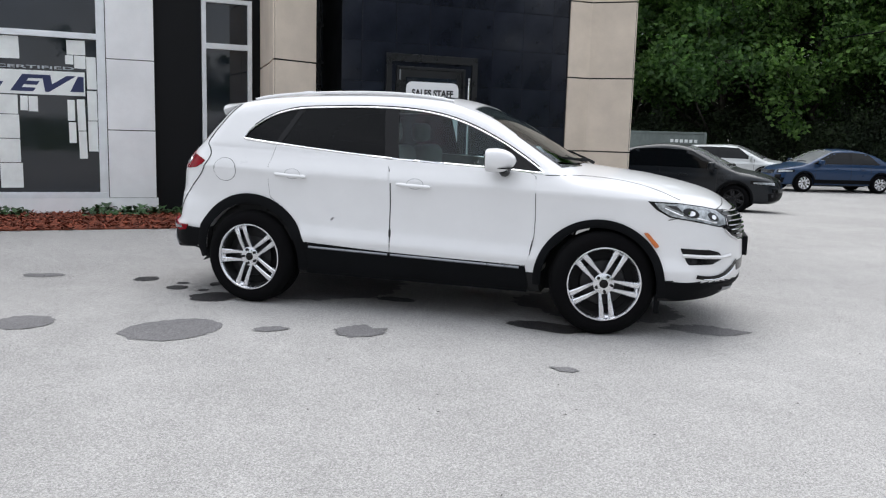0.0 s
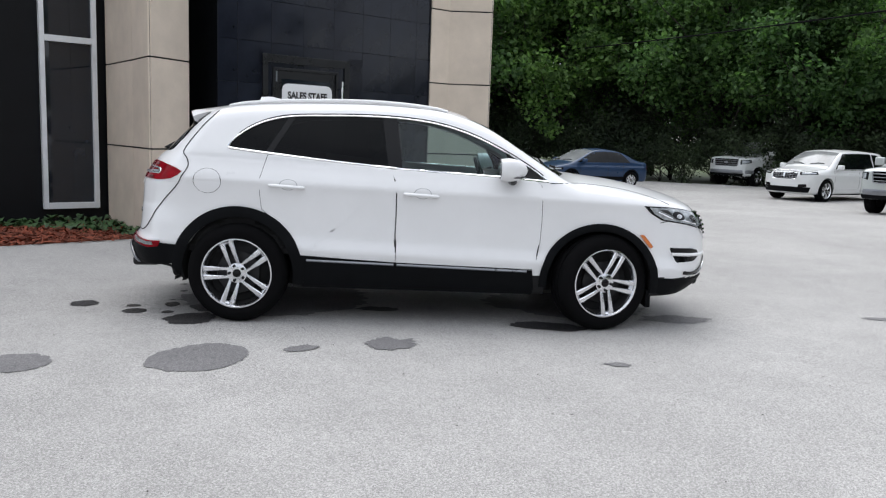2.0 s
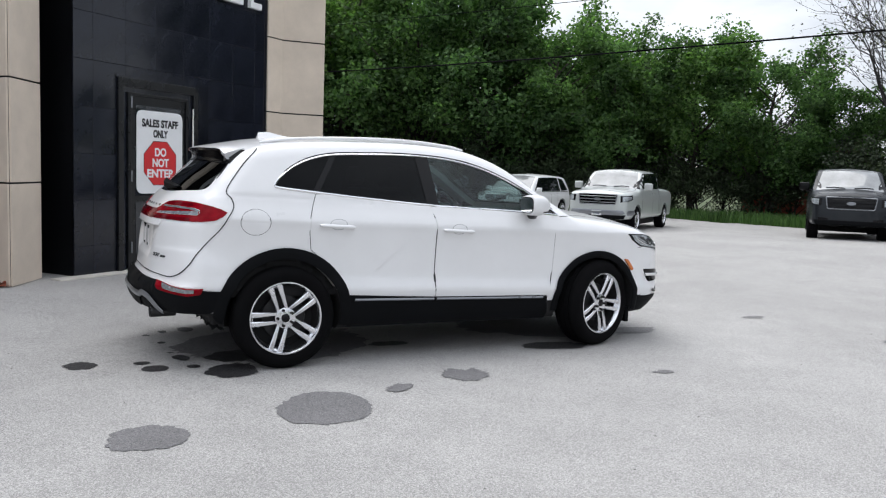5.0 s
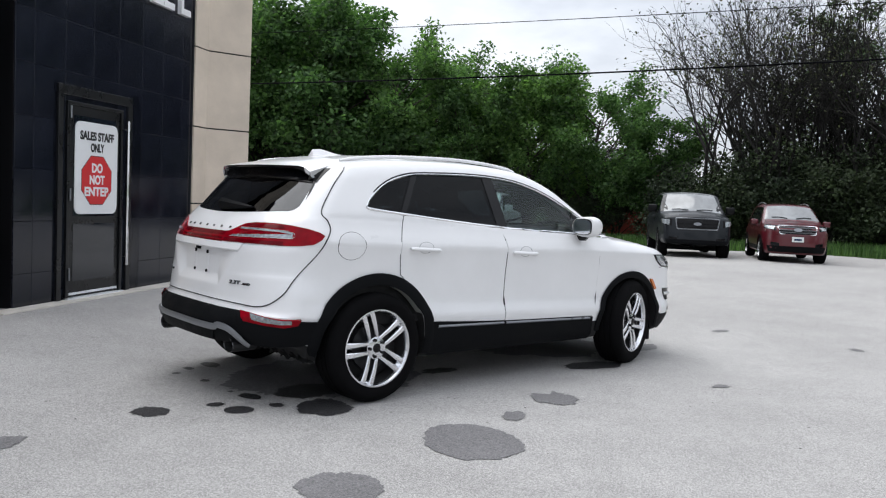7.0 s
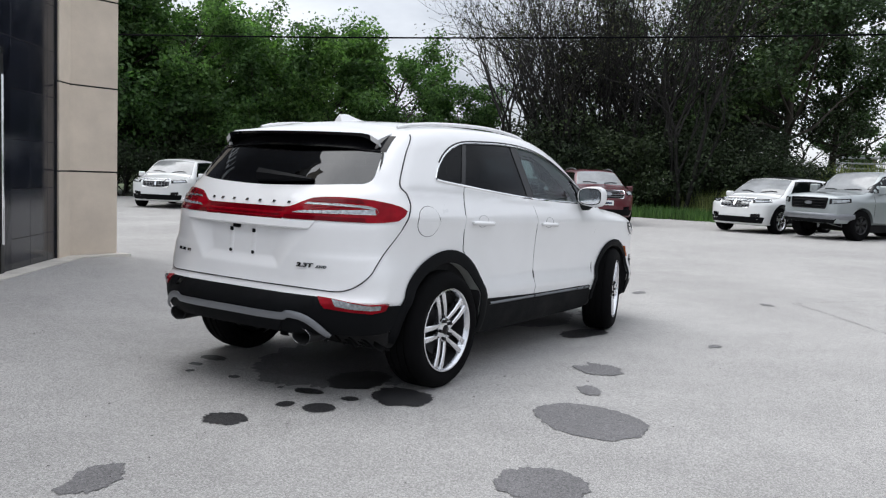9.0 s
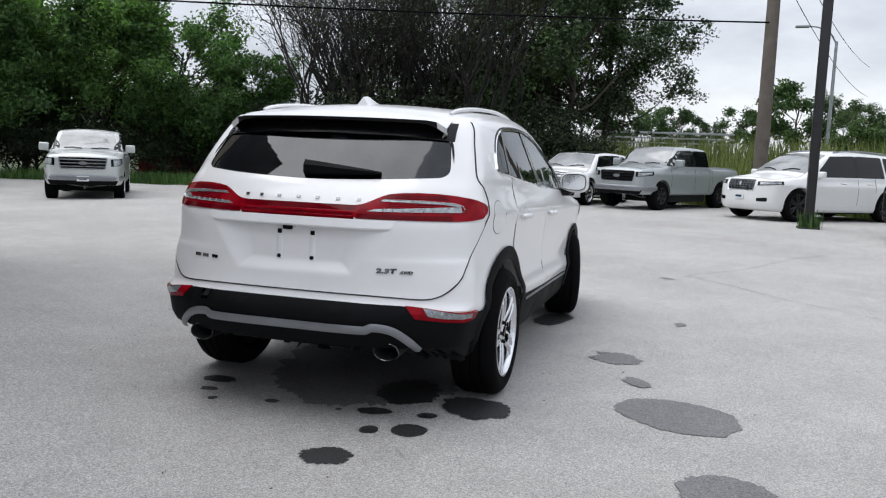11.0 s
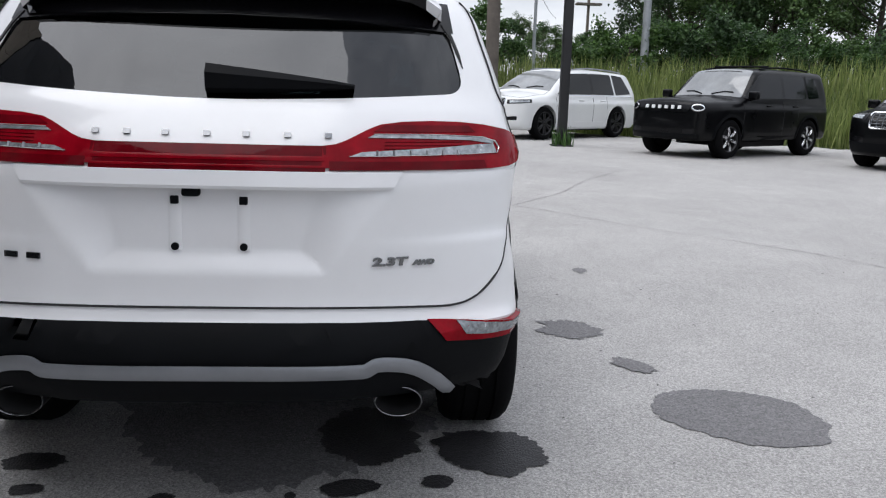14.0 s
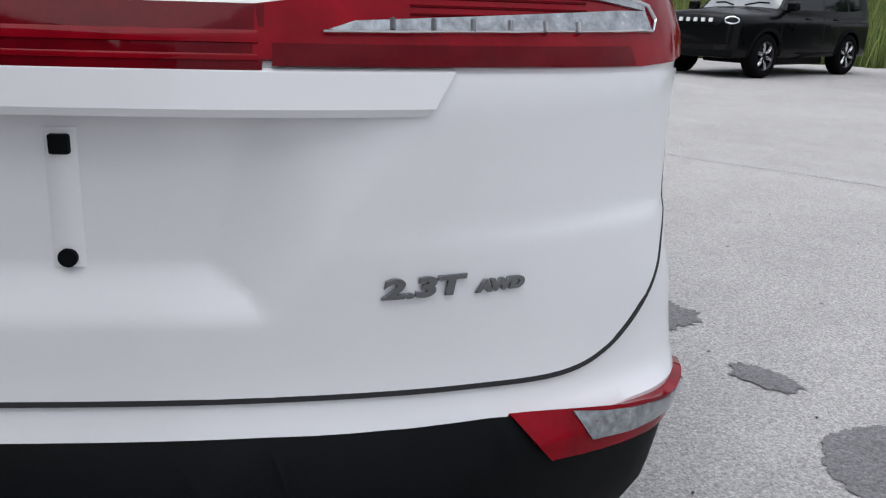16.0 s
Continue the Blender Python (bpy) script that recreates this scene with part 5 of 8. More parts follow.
# ledge over the plate
HS0 = Shell(H_TOP, H_PLAN, H_SECT, H_BELT, 0.40, H_BACK, H_NOSE, **HARG)
bm = bmesh.new()
prev = None
for i in range(31):
    t = -1 + 2 * i / 30
    ring = []
    for w, z, out in ((0.512, 1.011, 0.003), (0.510, 1.006, 0.008), (0.487, 0.969, 0.011), (0.480, 0.961, 0.007), (0.478, 0.960, -0.014), (0.480, 0.975, -0.045)):
        q = HS0.spot([(w * t, z)], "B")
        q = (q + HS0.normal(q) * out)[0]
        ring.append(bm.verts.new(q))
    if prev:
        for k in range(5):
            bm.faces.new((prev[k], ring[k], ring[k + 1], prev[k + 1]))
    else:
        bm.faces.new(ring)
    prev = ring
bm.faces.new(prev)
bmesh.ops.recalc_face_normals(bm, faces=list(bm.faces))
part("plate_ledge", bm, WHITE, CAR, "white ledge over the plate hollow", sharp=28)
for y in (0.09, -0.09):
    ribbon(HS, "plate_rib", [b2p(y, z) for z in np.linspace(0.79, 0.945, 8)], "P", 0.034, WHITE, tail, 0.0045, height=0.005)
    q = HS.spot([(y, 0.928)], "B")[0]
    part("plate_clip", box_bm(q[0] - 0.014, q[0] + 0.01, y - 0.011, y + 0.011, 0.917, 0.939, 0.003), CLAD, tail, "square black plate clip")
    q = HS.spot([(y, 0.804)], "B")[0]
    part("plate_screw", tube_bm([(q[0] - 0.013, y, 0.804), (q[0] + 0.01, y, 0.804)], 0.0105, 14), CLAD, tail, "round black plate screw")
q = HS.spot([(0.045, 0.95)], "B")[0]
part("rear_camera", box_bm(q[0] - 0.025, q[0] + 0.01, 0.022, 0.07, 0.938, 0.962, 0.008), CLAD, tail, "small black rear camera")
# badges: plain bright bars for the names, the engine badge in letters
for y in (0.300, 0.217, 0.117, 0.009, -0.094, -0.203, -0.310):
    panel(HS, "badge_bar", [b2p(y + 0.009, 1.094), b2p(y - 0.009, 1.094), b2p(y - 0.009, 1.106), b2p(y + 0.009, 1.106)], "P", DARKCHROME, CAR, 0.006, 0.004, 0.03, "plain bright badge bar")
for y in (0.578, 0.522, 0.458):
    panel(HS, "badge_bar", [b2p(y + 0.019, 0.764), b2p(y - 0.019, 0.764), b2p(y - 0.019, 0.780), b2p(y + 0.019, 0.780)], "P", DARKCHROME, CAR, 0.009, 0.004, 0.03, "plain bright badge bar")


def car_words(text, y0, y1, z, size, mat):
    """Raised badge letters on the tail, from y0 to y1."""
    cu = bpy.data.curves.new("badge", "FONT")
    cu.body, cu.size, cu.extrude, cu.bevel_depth, cu.shear, cu.offset = text, size, 0.002, 0.0006, 0.12, 0.0009
    tmp = new("badge", cu)
    bpy.context.view_layer.update()
    me = bpy.data.meshes.new_from_object(tmp.evaluated_get(bpy.context.evaluated_depsgraph_get()))
    bpy.data.objects.remove(tmp)
    co = np.array([v.co[:] for v in me.vertices])
    k = (y1 - y0) / (co[:, 0].max() - co[:, 0].min())
    uv = np.stack([y0 + (co[:, 0] - co[:, 0].min()) * k, z + co[:, 1]], 1)
    p = HS.spot(uv, "B")
    p += HS.normal(p) * (0.007 + co[:, 2:3])
    for v, q in zip(me.vertices, p):
        v.co = q
    me.materials.clear()
    me.materials.append(mat)
    ob = new("engine_badge", me)
    ob.parent = CAR
    return tagged(ob, "raised chrome engine badge letters")


car_words("2.3T", -0.430, -0.530, 0.757, 0.031, DARKCHROME)
car_words("AWD", -0.540, -0.602, 0.756, 0.018, DARKCHROME)
# rear window, frame, spoiler, wiper
panel(HS, "upper_trim", [(-0.668, 1.404), (-0.3, 1.428), (0, 1.434), (0.3, 1.428), (0.668, 1.404), (0.655, 1.50), (0, 1.53), (-0.655, 1.50)], "B", GLOSSBLK, CAR, 0.003, 0.01, 0.05, "gloss black trim over the rear window")
for sg in (-1, 1):
    bl = [(sg * y, z) for y, z in ((0.628, 1.430), (0.646, 1.424), (0.667, 1.385), (0.684, 1.340), (0.694, 1.295), (0.677, 1.335), (0.655, 1.390), (0.638, 1.413))]
    panel(HS, "side_blade", bl, "B", GLOSSBLK, CAR, 0.005, 0.010, 0.03, "gloss black blade beside the rear window")
panel(HS, "rear_window", RW, "B", GLASSREAR, CAR, -0.004, 0.004, 0.06, "dark privacy rear window")


def smooth_step(t):
    t = min(max(t, 0.0), 1.0)
    return t * t * (3 - 2 * t)


def spoiler():
    """A thin wing carried on from the roof."""
    bm = bmesh.new()
    rows = []
    for y in np.linspace(-0.63, 0.63, 27):
        e = abs(y) / 0.63
        front = HS.spot([(-0.10, y * 0.97)], "T")[0]
        mid = HS.spot([(-0.27, y * 0.97)], "T")[0]
        xr = -0.475 + 0.10 * e ** 2.6
        zr = 1.515 - 0.008 * e ** 2 - 0.035 * max(0.0, (e - 0.86) / 0.14) ** 2
        under = HS.spot([(y * 0.93, 1.422 - 0.012 * e)], "B")[0]
        lip = 0.016 + 0.018 * float(smooth_step((e - 0.78) / 0.2))
        rows.append([bm.verts.new(v) for v in ((front[0], y * 0.97, front[2] + 0.001), (mid[0], y * 0.985, mid[2] + 0.012), (xr + 0.03, y, zr + 0.012), (xr, y, zr), (xr + 0.004 + 0.5 * (lip - 0.016), y, zr - lip), (xr + 0.06, y * 0.985, zr - 0.014 - lip), (under[0] + 0.01, y * 0.96, under[2] + 0.012))])
    for a, b in zip(rows, rows[1:]):
        for i in range(6):
            f = bm.faces.new((a[i], b[i], b[i + 1], a[i + 1]))
            f.material_index = 1 if i >= 3 and not (i == 3 and min(abs(a[0].co.y), abs(b[0].co.y)) > 0.56) else 0
    bm.faces.new(rows[0])
    bm.faces.new(rows[-1])
    bmesh.ops.recalc_face_normals(bm, faces=list(bm.faces))
    ob = part("roof_spoiler", bm, WHITE, CAR, "white roof spoiler with black underside", sharp=30)
    ob.data.materials.append(GLOSSBLK)


spoiler()
bm = bmesh.new()
prev = None
for i in range(9):
    t = i / 8
    y = 0.03 - 0.405 * t
    hz = 0.036 * (1 - t) ** 0.8 + 0.006
    zc = 1.245 - 0.012 * t
    x = HS.spot([(y, zc)], "B")[0][0] - 0.03 + 0.012 * t
    ring = [bm.verts.new((x + dx, y, zc + dz)) for dx, dz in ((0, -hz), (-0.018, -hz * 0.6), (-0.022, hz * 0.4), (0, hz), (0.016, hz * 0.6), (0.016, -hz * 0.6))]
    if prev:
        for k in range(6):
            bm.faces.new((prev[k], prev[(k + 1) % 6], ring[(k + 1) % 6], ring[k]))
    else:
        bm.faces.new(ring)
    prev = ring
bm.faces.new(prev)
bmesh.ops.recalc_face_normals(bm, faces=list(bm.faces))
part("rear_wiper", bm, CLAD, CAR, "black rear wiper")
bm = bmesh.new()
fin = []
for t in np.linspace(0, 1, 9):
    x = 0.25 - 0.25 * t
    z0 = HS.spot([(x, 0)], "T")[0][2] - 0.003
    h = min(0.050, 0.006 + 0.072 * t ** 1.3)
    w = 0.012 + 0.022 * t
    fin.append([bm.verts.new((x + 0.012 * (k == 1), dy, z0 + hh)) for k, (dy, hh) in enumerate(((-w, 0), (0, h), (w, 0)))])
for a, b in zip(fin, fin[1:]):
    for i in range(2):
        bm.faces.new((a[i], b[i], b[i + 1], a[i + 1]))
bm.faces.new(fin[-1])
bmesh.ops.recalc_face_normals(bm, faces=list(bm.faces))
part("roof_aerial", bm, WHITE, CAR, "white shark-fin aerial", sharp=50)
# black lower bumper with its silver skid trim
lo_b = both([(180.0, 0.606), b2p(-0.3, 0.605), b2p(-0.56, 0.597), w2p(-0.70, -0.76, 0.578), w2p(-0.60, -0.86, 0.564), w2p(-0.523, -0.886, 0.556), w2p(-0.44, -0.9, 0.552), w2p(-0.435, -0.9, 0.47), w2p(-0.45, -0.89, 0.415), w2p(-0.55, -0.87, 0.405), b2p(-0.66, 0.408), b2p(-0.55, 0.408), b2p(-0.4, 0.405), (180.0, 0.405)])
bump_r = panel(HS, "rear_lower_bumper", lo_b, "P", CLAD, CAR, 0.012, 0.03, 0.04, "black plastic lower rear bumper")
skid = cat_rom([(-0.648, 0.408), (-0.63, 0.424), (-0.60, 0.450), (-0.565, 0.476), (-0.532, 0.492), (-0.49, 0.502), (-0.445, 0.504), (-0.43, 0.497), (-0.415, 0.490), (-0.38, 0.489), (-0.25, 0.490), (-0.1, 0.491), (0, 0.491)], 4)
skid = skid + [(-y, z) for y, z in skid[::-1][1:]]
ribbon(HS, "skid_trim", [b2p(y, z) for y, z in skid], "P", 0.040, SATIN, bump_r, 0.024, "satin silver skid trim", height=0.008)
panel(HS, "diffuser", [b2p(y, 0.480) for y in np.linspace(0.415, -0.415, 16)] + [b2p(y, 0.415) for y in np.linspace(-0.38, 0.38, 16)], "P", CLAD, bump_r, 0.022, 0.03, 0.03, "dark grey diffuser")

for wx, steer in ((0.0, 0.0), (2.69, 15.0)):
    for sg in (-1, 1):
        wheel(CAR, wx, sg * (0.915 if steer == 0 else 0.918), 0.358, 0.252, 0.235, "twin", steer, -37 if wx == 0 else 10)
for sg in (-1, 1):
    part("air_flap", box_bm(3.02, 3.06, min(sg * 0.60, sg * 0.82), max(sg * 0.60, sg * 0.82), 0.165, 0.30, 0.008), CLAD, CAR, "black flap ahead of the front wheel")
# cabin
for sg in (-1, 1):
    st = box_bm(1.02, 1.52, sg * 0.38 - 0.25, sg * 0.38 + 0.25, 0.62, 0.78, 0.06, 3)
    box_bm(0.92, 1.10, sg * 0.38 - 0.24, sg * 0.38 + 0.24, 0.72, 1.24, 0.07, 3, st)
    seat = part("front_seat", st, CABINL, CAR, "grey leather front seat")
    part("headrest", box_bm(0.90, 1.01, sg * 0.38 - 0.13, sg * 0.38 + 0.13, 1.26, 1.42, 0.045, 3), CABINL, seat)
bench = box_bm(0.02, 0.5, -0.62, 0.62, 0.60, 0.76, 0.06, 3)
box_bm(-0.12, 0.08, -0.62, 0.62, 0.70, 1.20, 0.07, 3, bench)
rb = part("rear_bench", bench, CABIN, CAR, "dark leather rear bench")
for y in (-0.36, 0, 0.36):
    part("headrest", box_bm(-0.14, -0.05, y - 0.11, y + 0.11, 1.21, 1.33, 0.035, 3), CABIN, rb)
part("dashboard", box_bm(1.98, 2.50, -0.72, 0.72, 0.72, 1.08, 0.08, 3), CABIN, CAR, "dark dashboard")
ringp = [(1.86 - 0.06 * math.sin(t), 0.38 + 0.18 * math.cos(t), 1.04 + 0.17 * math.sin(t)) for t in np.linspace(0, math.tau, 25)]
part("steering_wheel", tube_bm(ringp, 0.016, 8, cap=False), CABIN, CAR, "dark steering wheel")
part("underbody", box_bm(-0.30, 3.2, -0.58, 0.58, 0.23, 0.42, 0.03), UNDER, CAR, "black underbody")

# ---- ground ----
UX, UY = math.cos(radians(38)), math.sin(radians(38))


def fac(sx, d, z=0.0):
    """A place by the facade: sx along it, d outward from it, z up."""
    return (sx * UX + d * UY, sx * UY - d * UX, z)


def smooth01(t):
    t = np.clip(t, 0, 1)
    return t * t * (3 - 2 * t)


def ground_z(x, y):
    """The lot falls gently away from the building and to the far row of vehicles."""
    x, y = np.asarray(x, float), np.asarray(y, float)
    sx, d = x * UX + y * UY, x * UY - y * UX
    near = smooth01((d + 1.6) / -1.6) * smooth01((7.5 - sx) / 2.5)
    return 0.085 * near - 0.27 * smooth01((y - 7) / 9) + 0.06 * smooth01((x - 6) / 6) * smooth01((3 - y) / 6)


def gz(x, y):
    return float(ground_z(x, y))


def asphalt_material(name, k, rough, blue=1.0):
    """Worn asphalt with its stones showing; k: how light it is."""
    m, nt, b = principled(name)
    big, mid, grit, tiny = noise_tex(nt, 0.35, 6, 0.6), noise_tex(nt, 2.6, 6, 0.6), noise_tex(nt, 95, 4, 0.75), noise_tex(nt, 330, 2, 0.6)
    tc = nt.nodes.new("ShaderNodeTexCoord")
    cells = []
    for sc in (130, 260):
        vor = nt.nodes.new("ShaderNodeTexVoronoi")
        vor.inputs["Scale"].default_value = sc
        nt.links.new(tc.outputs["Object"], vor.inputs["Vector"])
        cells.append(vor)
    c = ramp(nt, big.outputs[0], [(0.3, (0.375 * k, 0.366 * k, 0.357 * k * blue)), (0.7, (0.475 * k, 0.464 * k, 0.452 * k * blue))])
    c = mixc(nt, 0.6, c, ramp(nt, mid.outputs[0], [(0.3, 0.82), (0.7, 1.03)]), "MULTIPLY")
    c = mixc(nt, 0.85, c, ramp(nt, grit.outputs[0], [(0.30, 0.55), (0.5, 0.95), (0.70, 1.22)]), "MULTIPLY")
    c = mixc(nt, 0.7, c, ramp(nt, cells[0].outputs["Color"], [(0.1, 0.62), (0.9, 1.26)]), "MULTIPLY")
    c = mixc(nt, 0.7, c, ramp(nt, cells[1].outputs["Color"], [(0.1, 0.6), (0.9, 1.3)]), "MULTIPLY")
    nt.links.new(c, b.inputs["Base Color"])
    b.inputs["Roughness"].default_value = rough
    b.inputs["Specular IOR Level"].default_value = 0.3
    bump(nt, b, mixc(nt, 0.5, grit.outputs[0], cells[0].outputs["Distance"]), 0.6, 0.008)
    return m


ASPHALT = asphalt_material("weathered_asphalt", 0.99, 0.85)
GRASSG = surface("rough_grass_ground", (0.06, 0.085, 0.03), 0.95, 0, 0.4, 0.8, 20, 0.6)
CONCRETE = surface("pale_concrete", (0.60, 0.57, 0.52), 0.85, 0, 0.18, 3, 80, 0.3)
MULCH = surface("red_wood_mulch", (0.24, 0.068, 0.036), 0.95, 0, 0.45, 9, 70, 0.9)


def bank_out(x, y):
    """How far a place lies beyond the lot's edge on the road side."""
    return (x - 27.5) * 0.823 + (y - 3.5) * -0.568


def land_z(x, y):
    o = bank_out(x, y)
    return ground_z(x, y) + 1.5 * smooth01((o - 1.0) / 7) * smooth01((16 - y) / 10)


def sheet(name, xs, ys, zf, mat, keep=None):
    X, Y = np.meshgrid(xs, ys, indexing="ij")
    Z = zf(X, Y)
    n, k = len(xs), len(ys)
    v = np.stack([X, Y, Z], -1).reshape(-1, 3)
    fc = []
    for i in range(n - 1):
        for j in range(k - 1):
            if keep is None or keep((xs[i] + xs[i + 1]) / 2, (ys[j] + ys[j + 1]) / 2):
                fc.append((i * k + j, (i + 1) * k + j, (i + 1) * k + j + 1, i * k + j + 1))
    return link_mesh(name, v, fc, mat)


def spread(far, near, step):
    a = np.arange(-near, near + step, step)
    b = near + np.cumsum(step * 1.35 ** np.arange(1, 40))
    b = b[b < far]
    b = np.append(b, far)
    return np.concatenate([-b[::-1], a, b])


gx = spread(1500, 45, 1.0)
tagged(sheet("ground", gx, gx, lambda x, y: land_z(x, y) - 0.05, GRASSG), "rough green grass ground reaching the horizon", "ground", kind="structure")


LOT = cat_rom([(-40, -40), (-10, -42), (6, -26), (13.5, -16.6), (19.2, -8.6), (24.2, -1.2), (25.6, 3.6), (25.2, 9), (24.6, 16), (20, 26), (8, 31), (-20, 33), (-40, 20)], 8, True)


def lot_mesh():
    v, fc, rim = grid_fill(LOT, (1.0, 1.0))
    p = np.array([(q[0], q[1], 0) for q in v])
    p[:, 2] = land_z(p[:, 0], p[:, 1])
    for a in {i for e in rim for i in e}:
        p[a, 2] -= 0.06
    ob = link_mesh("asphalt_lot", p, fc, ASPHALT)
    for f in ob.data.polygons:
        if f.normal.z < 0:
            f.flip()
    return tagged(ob, "pale grey weathered asphalt car lot", "asphalt", kind="structure")


lot_mesh()

# ---- damp patches on the asphalt, and shade painted under the car ----
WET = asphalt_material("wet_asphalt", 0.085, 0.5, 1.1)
DAMPSHADE = asphalt_material("damp_shade_asphalt", 0.46, 0.75, 1.05)


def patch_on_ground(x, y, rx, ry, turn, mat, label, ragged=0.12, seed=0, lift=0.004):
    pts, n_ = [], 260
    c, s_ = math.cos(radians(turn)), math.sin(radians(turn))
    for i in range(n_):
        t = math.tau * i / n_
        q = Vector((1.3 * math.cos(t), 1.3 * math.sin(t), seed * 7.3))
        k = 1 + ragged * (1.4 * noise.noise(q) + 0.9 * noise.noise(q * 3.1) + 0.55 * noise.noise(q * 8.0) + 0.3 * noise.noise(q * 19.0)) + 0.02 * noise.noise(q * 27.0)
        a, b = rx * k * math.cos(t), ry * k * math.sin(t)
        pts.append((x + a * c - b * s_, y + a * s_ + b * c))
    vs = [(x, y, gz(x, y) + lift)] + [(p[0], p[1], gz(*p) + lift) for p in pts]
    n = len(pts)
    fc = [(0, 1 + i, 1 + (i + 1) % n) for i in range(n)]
    return tagged(link_mesh("damp_shade_patch", vs, fc, mat), label, "damp patch", "damp patches", kind="structure")


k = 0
# Broad patches under both axles paint the car's shade onto the asphalt.
for x, y, rx, ry, tn, mt, rg in [(-0.03, -1.87, 0.33, 0.285, 70, DAMPSHADE, 0.07), (-1.04, -2.09, 0.20, 0.185, 25, DAMPSHADE, 0.12), (1.13, -1.45, 0.19, 0.14, 40, DAMPSHADE, 0.34), (0.56, -1.62, 0.10, 0.075, 30, DAMPSHADE, 0.25),
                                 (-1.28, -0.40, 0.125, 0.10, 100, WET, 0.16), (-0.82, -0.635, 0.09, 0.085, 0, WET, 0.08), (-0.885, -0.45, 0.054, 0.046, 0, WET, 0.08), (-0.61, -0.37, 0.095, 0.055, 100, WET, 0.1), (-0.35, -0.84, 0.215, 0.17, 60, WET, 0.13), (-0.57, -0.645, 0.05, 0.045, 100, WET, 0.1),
                                 (2.31, -0.82, 0.27, 0.14, -8, WET, 0.16), (3.38, -0.47, 0.27, 0.15, 12, DAMPSHADE, 0.3), (2.57, -1.84, 0.08, 0.045, 0, DAMPSHADE, 0.25), (5.18, -0.26, 0.13, 0.06, 0, DAMPSHADE, 0.3), (5.4, -1.65, 0.10, 0.06, 60, DAMPSHADE, 0.3), (-2.16, -0.63, 0.17, 0.10, 20, DAMPSHADE, 0.2), (1.0, -0.35, 0.16, 0.08, 0, WET, 0.25), (0.12, -0.08, 0.78, 0.60, 20, DAMPSHADE, 0.16), (2.55, 0.02, 0.66, 0.56, -15, DAMPSHADE, 0.18), (-0.67, 0.19, 0.04, 0.032, 90, WET, 0.12), (-0.75, 0.50, 0.032, 0.026, 0, WET, 0.12), (-0.61, 0.61, 0.055, 0.035, 90, WET, 0.15), (-0.66, -0.19, 0.022, 0.018, 0, WET, 0.1), (-0.22, -0.42, 0.25, 0.17, 10, WET, 0.14), (-0.42, 0.66, 0.10, 0.06, 90, WET, 0.16)]:
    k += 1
    patch_on_ground(x, y, rx, ry, tn, mt, "dark damp spot or painted under-car shade on the pale asphalt", rg, k, 0.003 + 0.0005 * (k % 5))


def seam(pts, seed):
    """A fine wandering crack in the asphalt."""
    rng = np.random.default_rng(seed)
    p = np.array(cat_rom(pts, 14))
    d = np.gradient(p, axis=0)
    nrm = np.stack([-d[:, 1], d[:, 0]], 1) / np.linalg.norm(d, axis=1, keepdims=True)
    p = p + nrm * rng.normal(0, 0.012, (len(p), 1))
    w = rng.uniform(0.002, 0.006, (len(p), 1))
    a, b = p - nrm * w, p + nrm * w
    v = [(x, y, gz(x, y) + 0.004) for x, y in np.vstack([a, b])]
    n = len(p)
    fc = [(i, i + 1, n + i + 1, n + i) for i in range(n - 1)]
    return tagged(link_mesh("asphalt_crack", v, fc, DAMPSHADE), "fine dark crack in the pale asphalt", "crack", kind="structure")


seam([(5.8, -1.85), (5.2, -2.35), (4.5, -2.85), (3.9, -3.45), (3.3, -3.95), (2.7, -4.3)], 5)
seam([(9.6, -4.1), (8.2, -3.2), (7.1, -2.7), (5.8, -1.85)], 6)

# leaf bits and grit strewn over the lot
rb_ = np.random.default_rng(21)
v, fc = [], []
for i in range(420):
    x, y = rb_.uniform(-5.5, 7.0), rb_.uniform(-6.2, 3.0)
    if -1.0 < x < 3.7 and -0.95 < y < 0.95:
        continue
    a, ln, w = rb_.uniform(0, math.tau), rb_.uniform(0.003, 0.013), rb_.uniform(0.002, 0.005)
    c, s_ = math.cos(a), math.sin(a)
    k = len(v)
    for u, q, h in ((-1, 0, 0.0), (0, -1, 0.004), (1, 0, 0.001), (0, 1, 0.003)):
        v.append((x + c * ln * u - s_ * w * q, y + s_ * ln * u + c * w * q, gz(x, y) + 0.0045 + h))
    fc.append((k, k + 1, k + 2, k + 3))
GRIT = surface("dark_leaf_bits", (0.05, 0.045, 0.035), 0.9, 0, 0.3, 9, 70, island=0.6)
tagged(link_mesh("leaf_bits", v, fc, GRIT, smooth=False), "small dark leaf bits and grit on the asphalt", "debris", kind="stuff")

# ---- building ----
BEIGE = surface("beige_stone_panel", (0.65, 0.56, 0.465), 0.75, 0, 0.1, 2.2, 60, 0.15, island=0.08)
TILEBLK = surface("black_polished_tile", (0.013, 0.0155, 0.025), 0.12, 0, 0.35, 1.5, 40, 0.03, spec=0.4, island=0.25)
WHITEP = surface("white_wall_panel", (0.86, 0.87, 0.89), 0.55, 0, 0.06, 2, 50, 0.05)
BLKPANEL = surface("black_wall_panel", (0.004, 0.0045, 0.006), 0.5, 0, 0.25, 2, 50, spec=0.2)
FRAMEW = surface("pale_window_frame", (0.78, 0.81, 0.84), 0.4, 0.3, 0.08, 4, 60)
FRAMEB = surface("black_door_frame", (0.004, 0.0045, 0.006), 0.3, 0, 0.2, 4, 60)
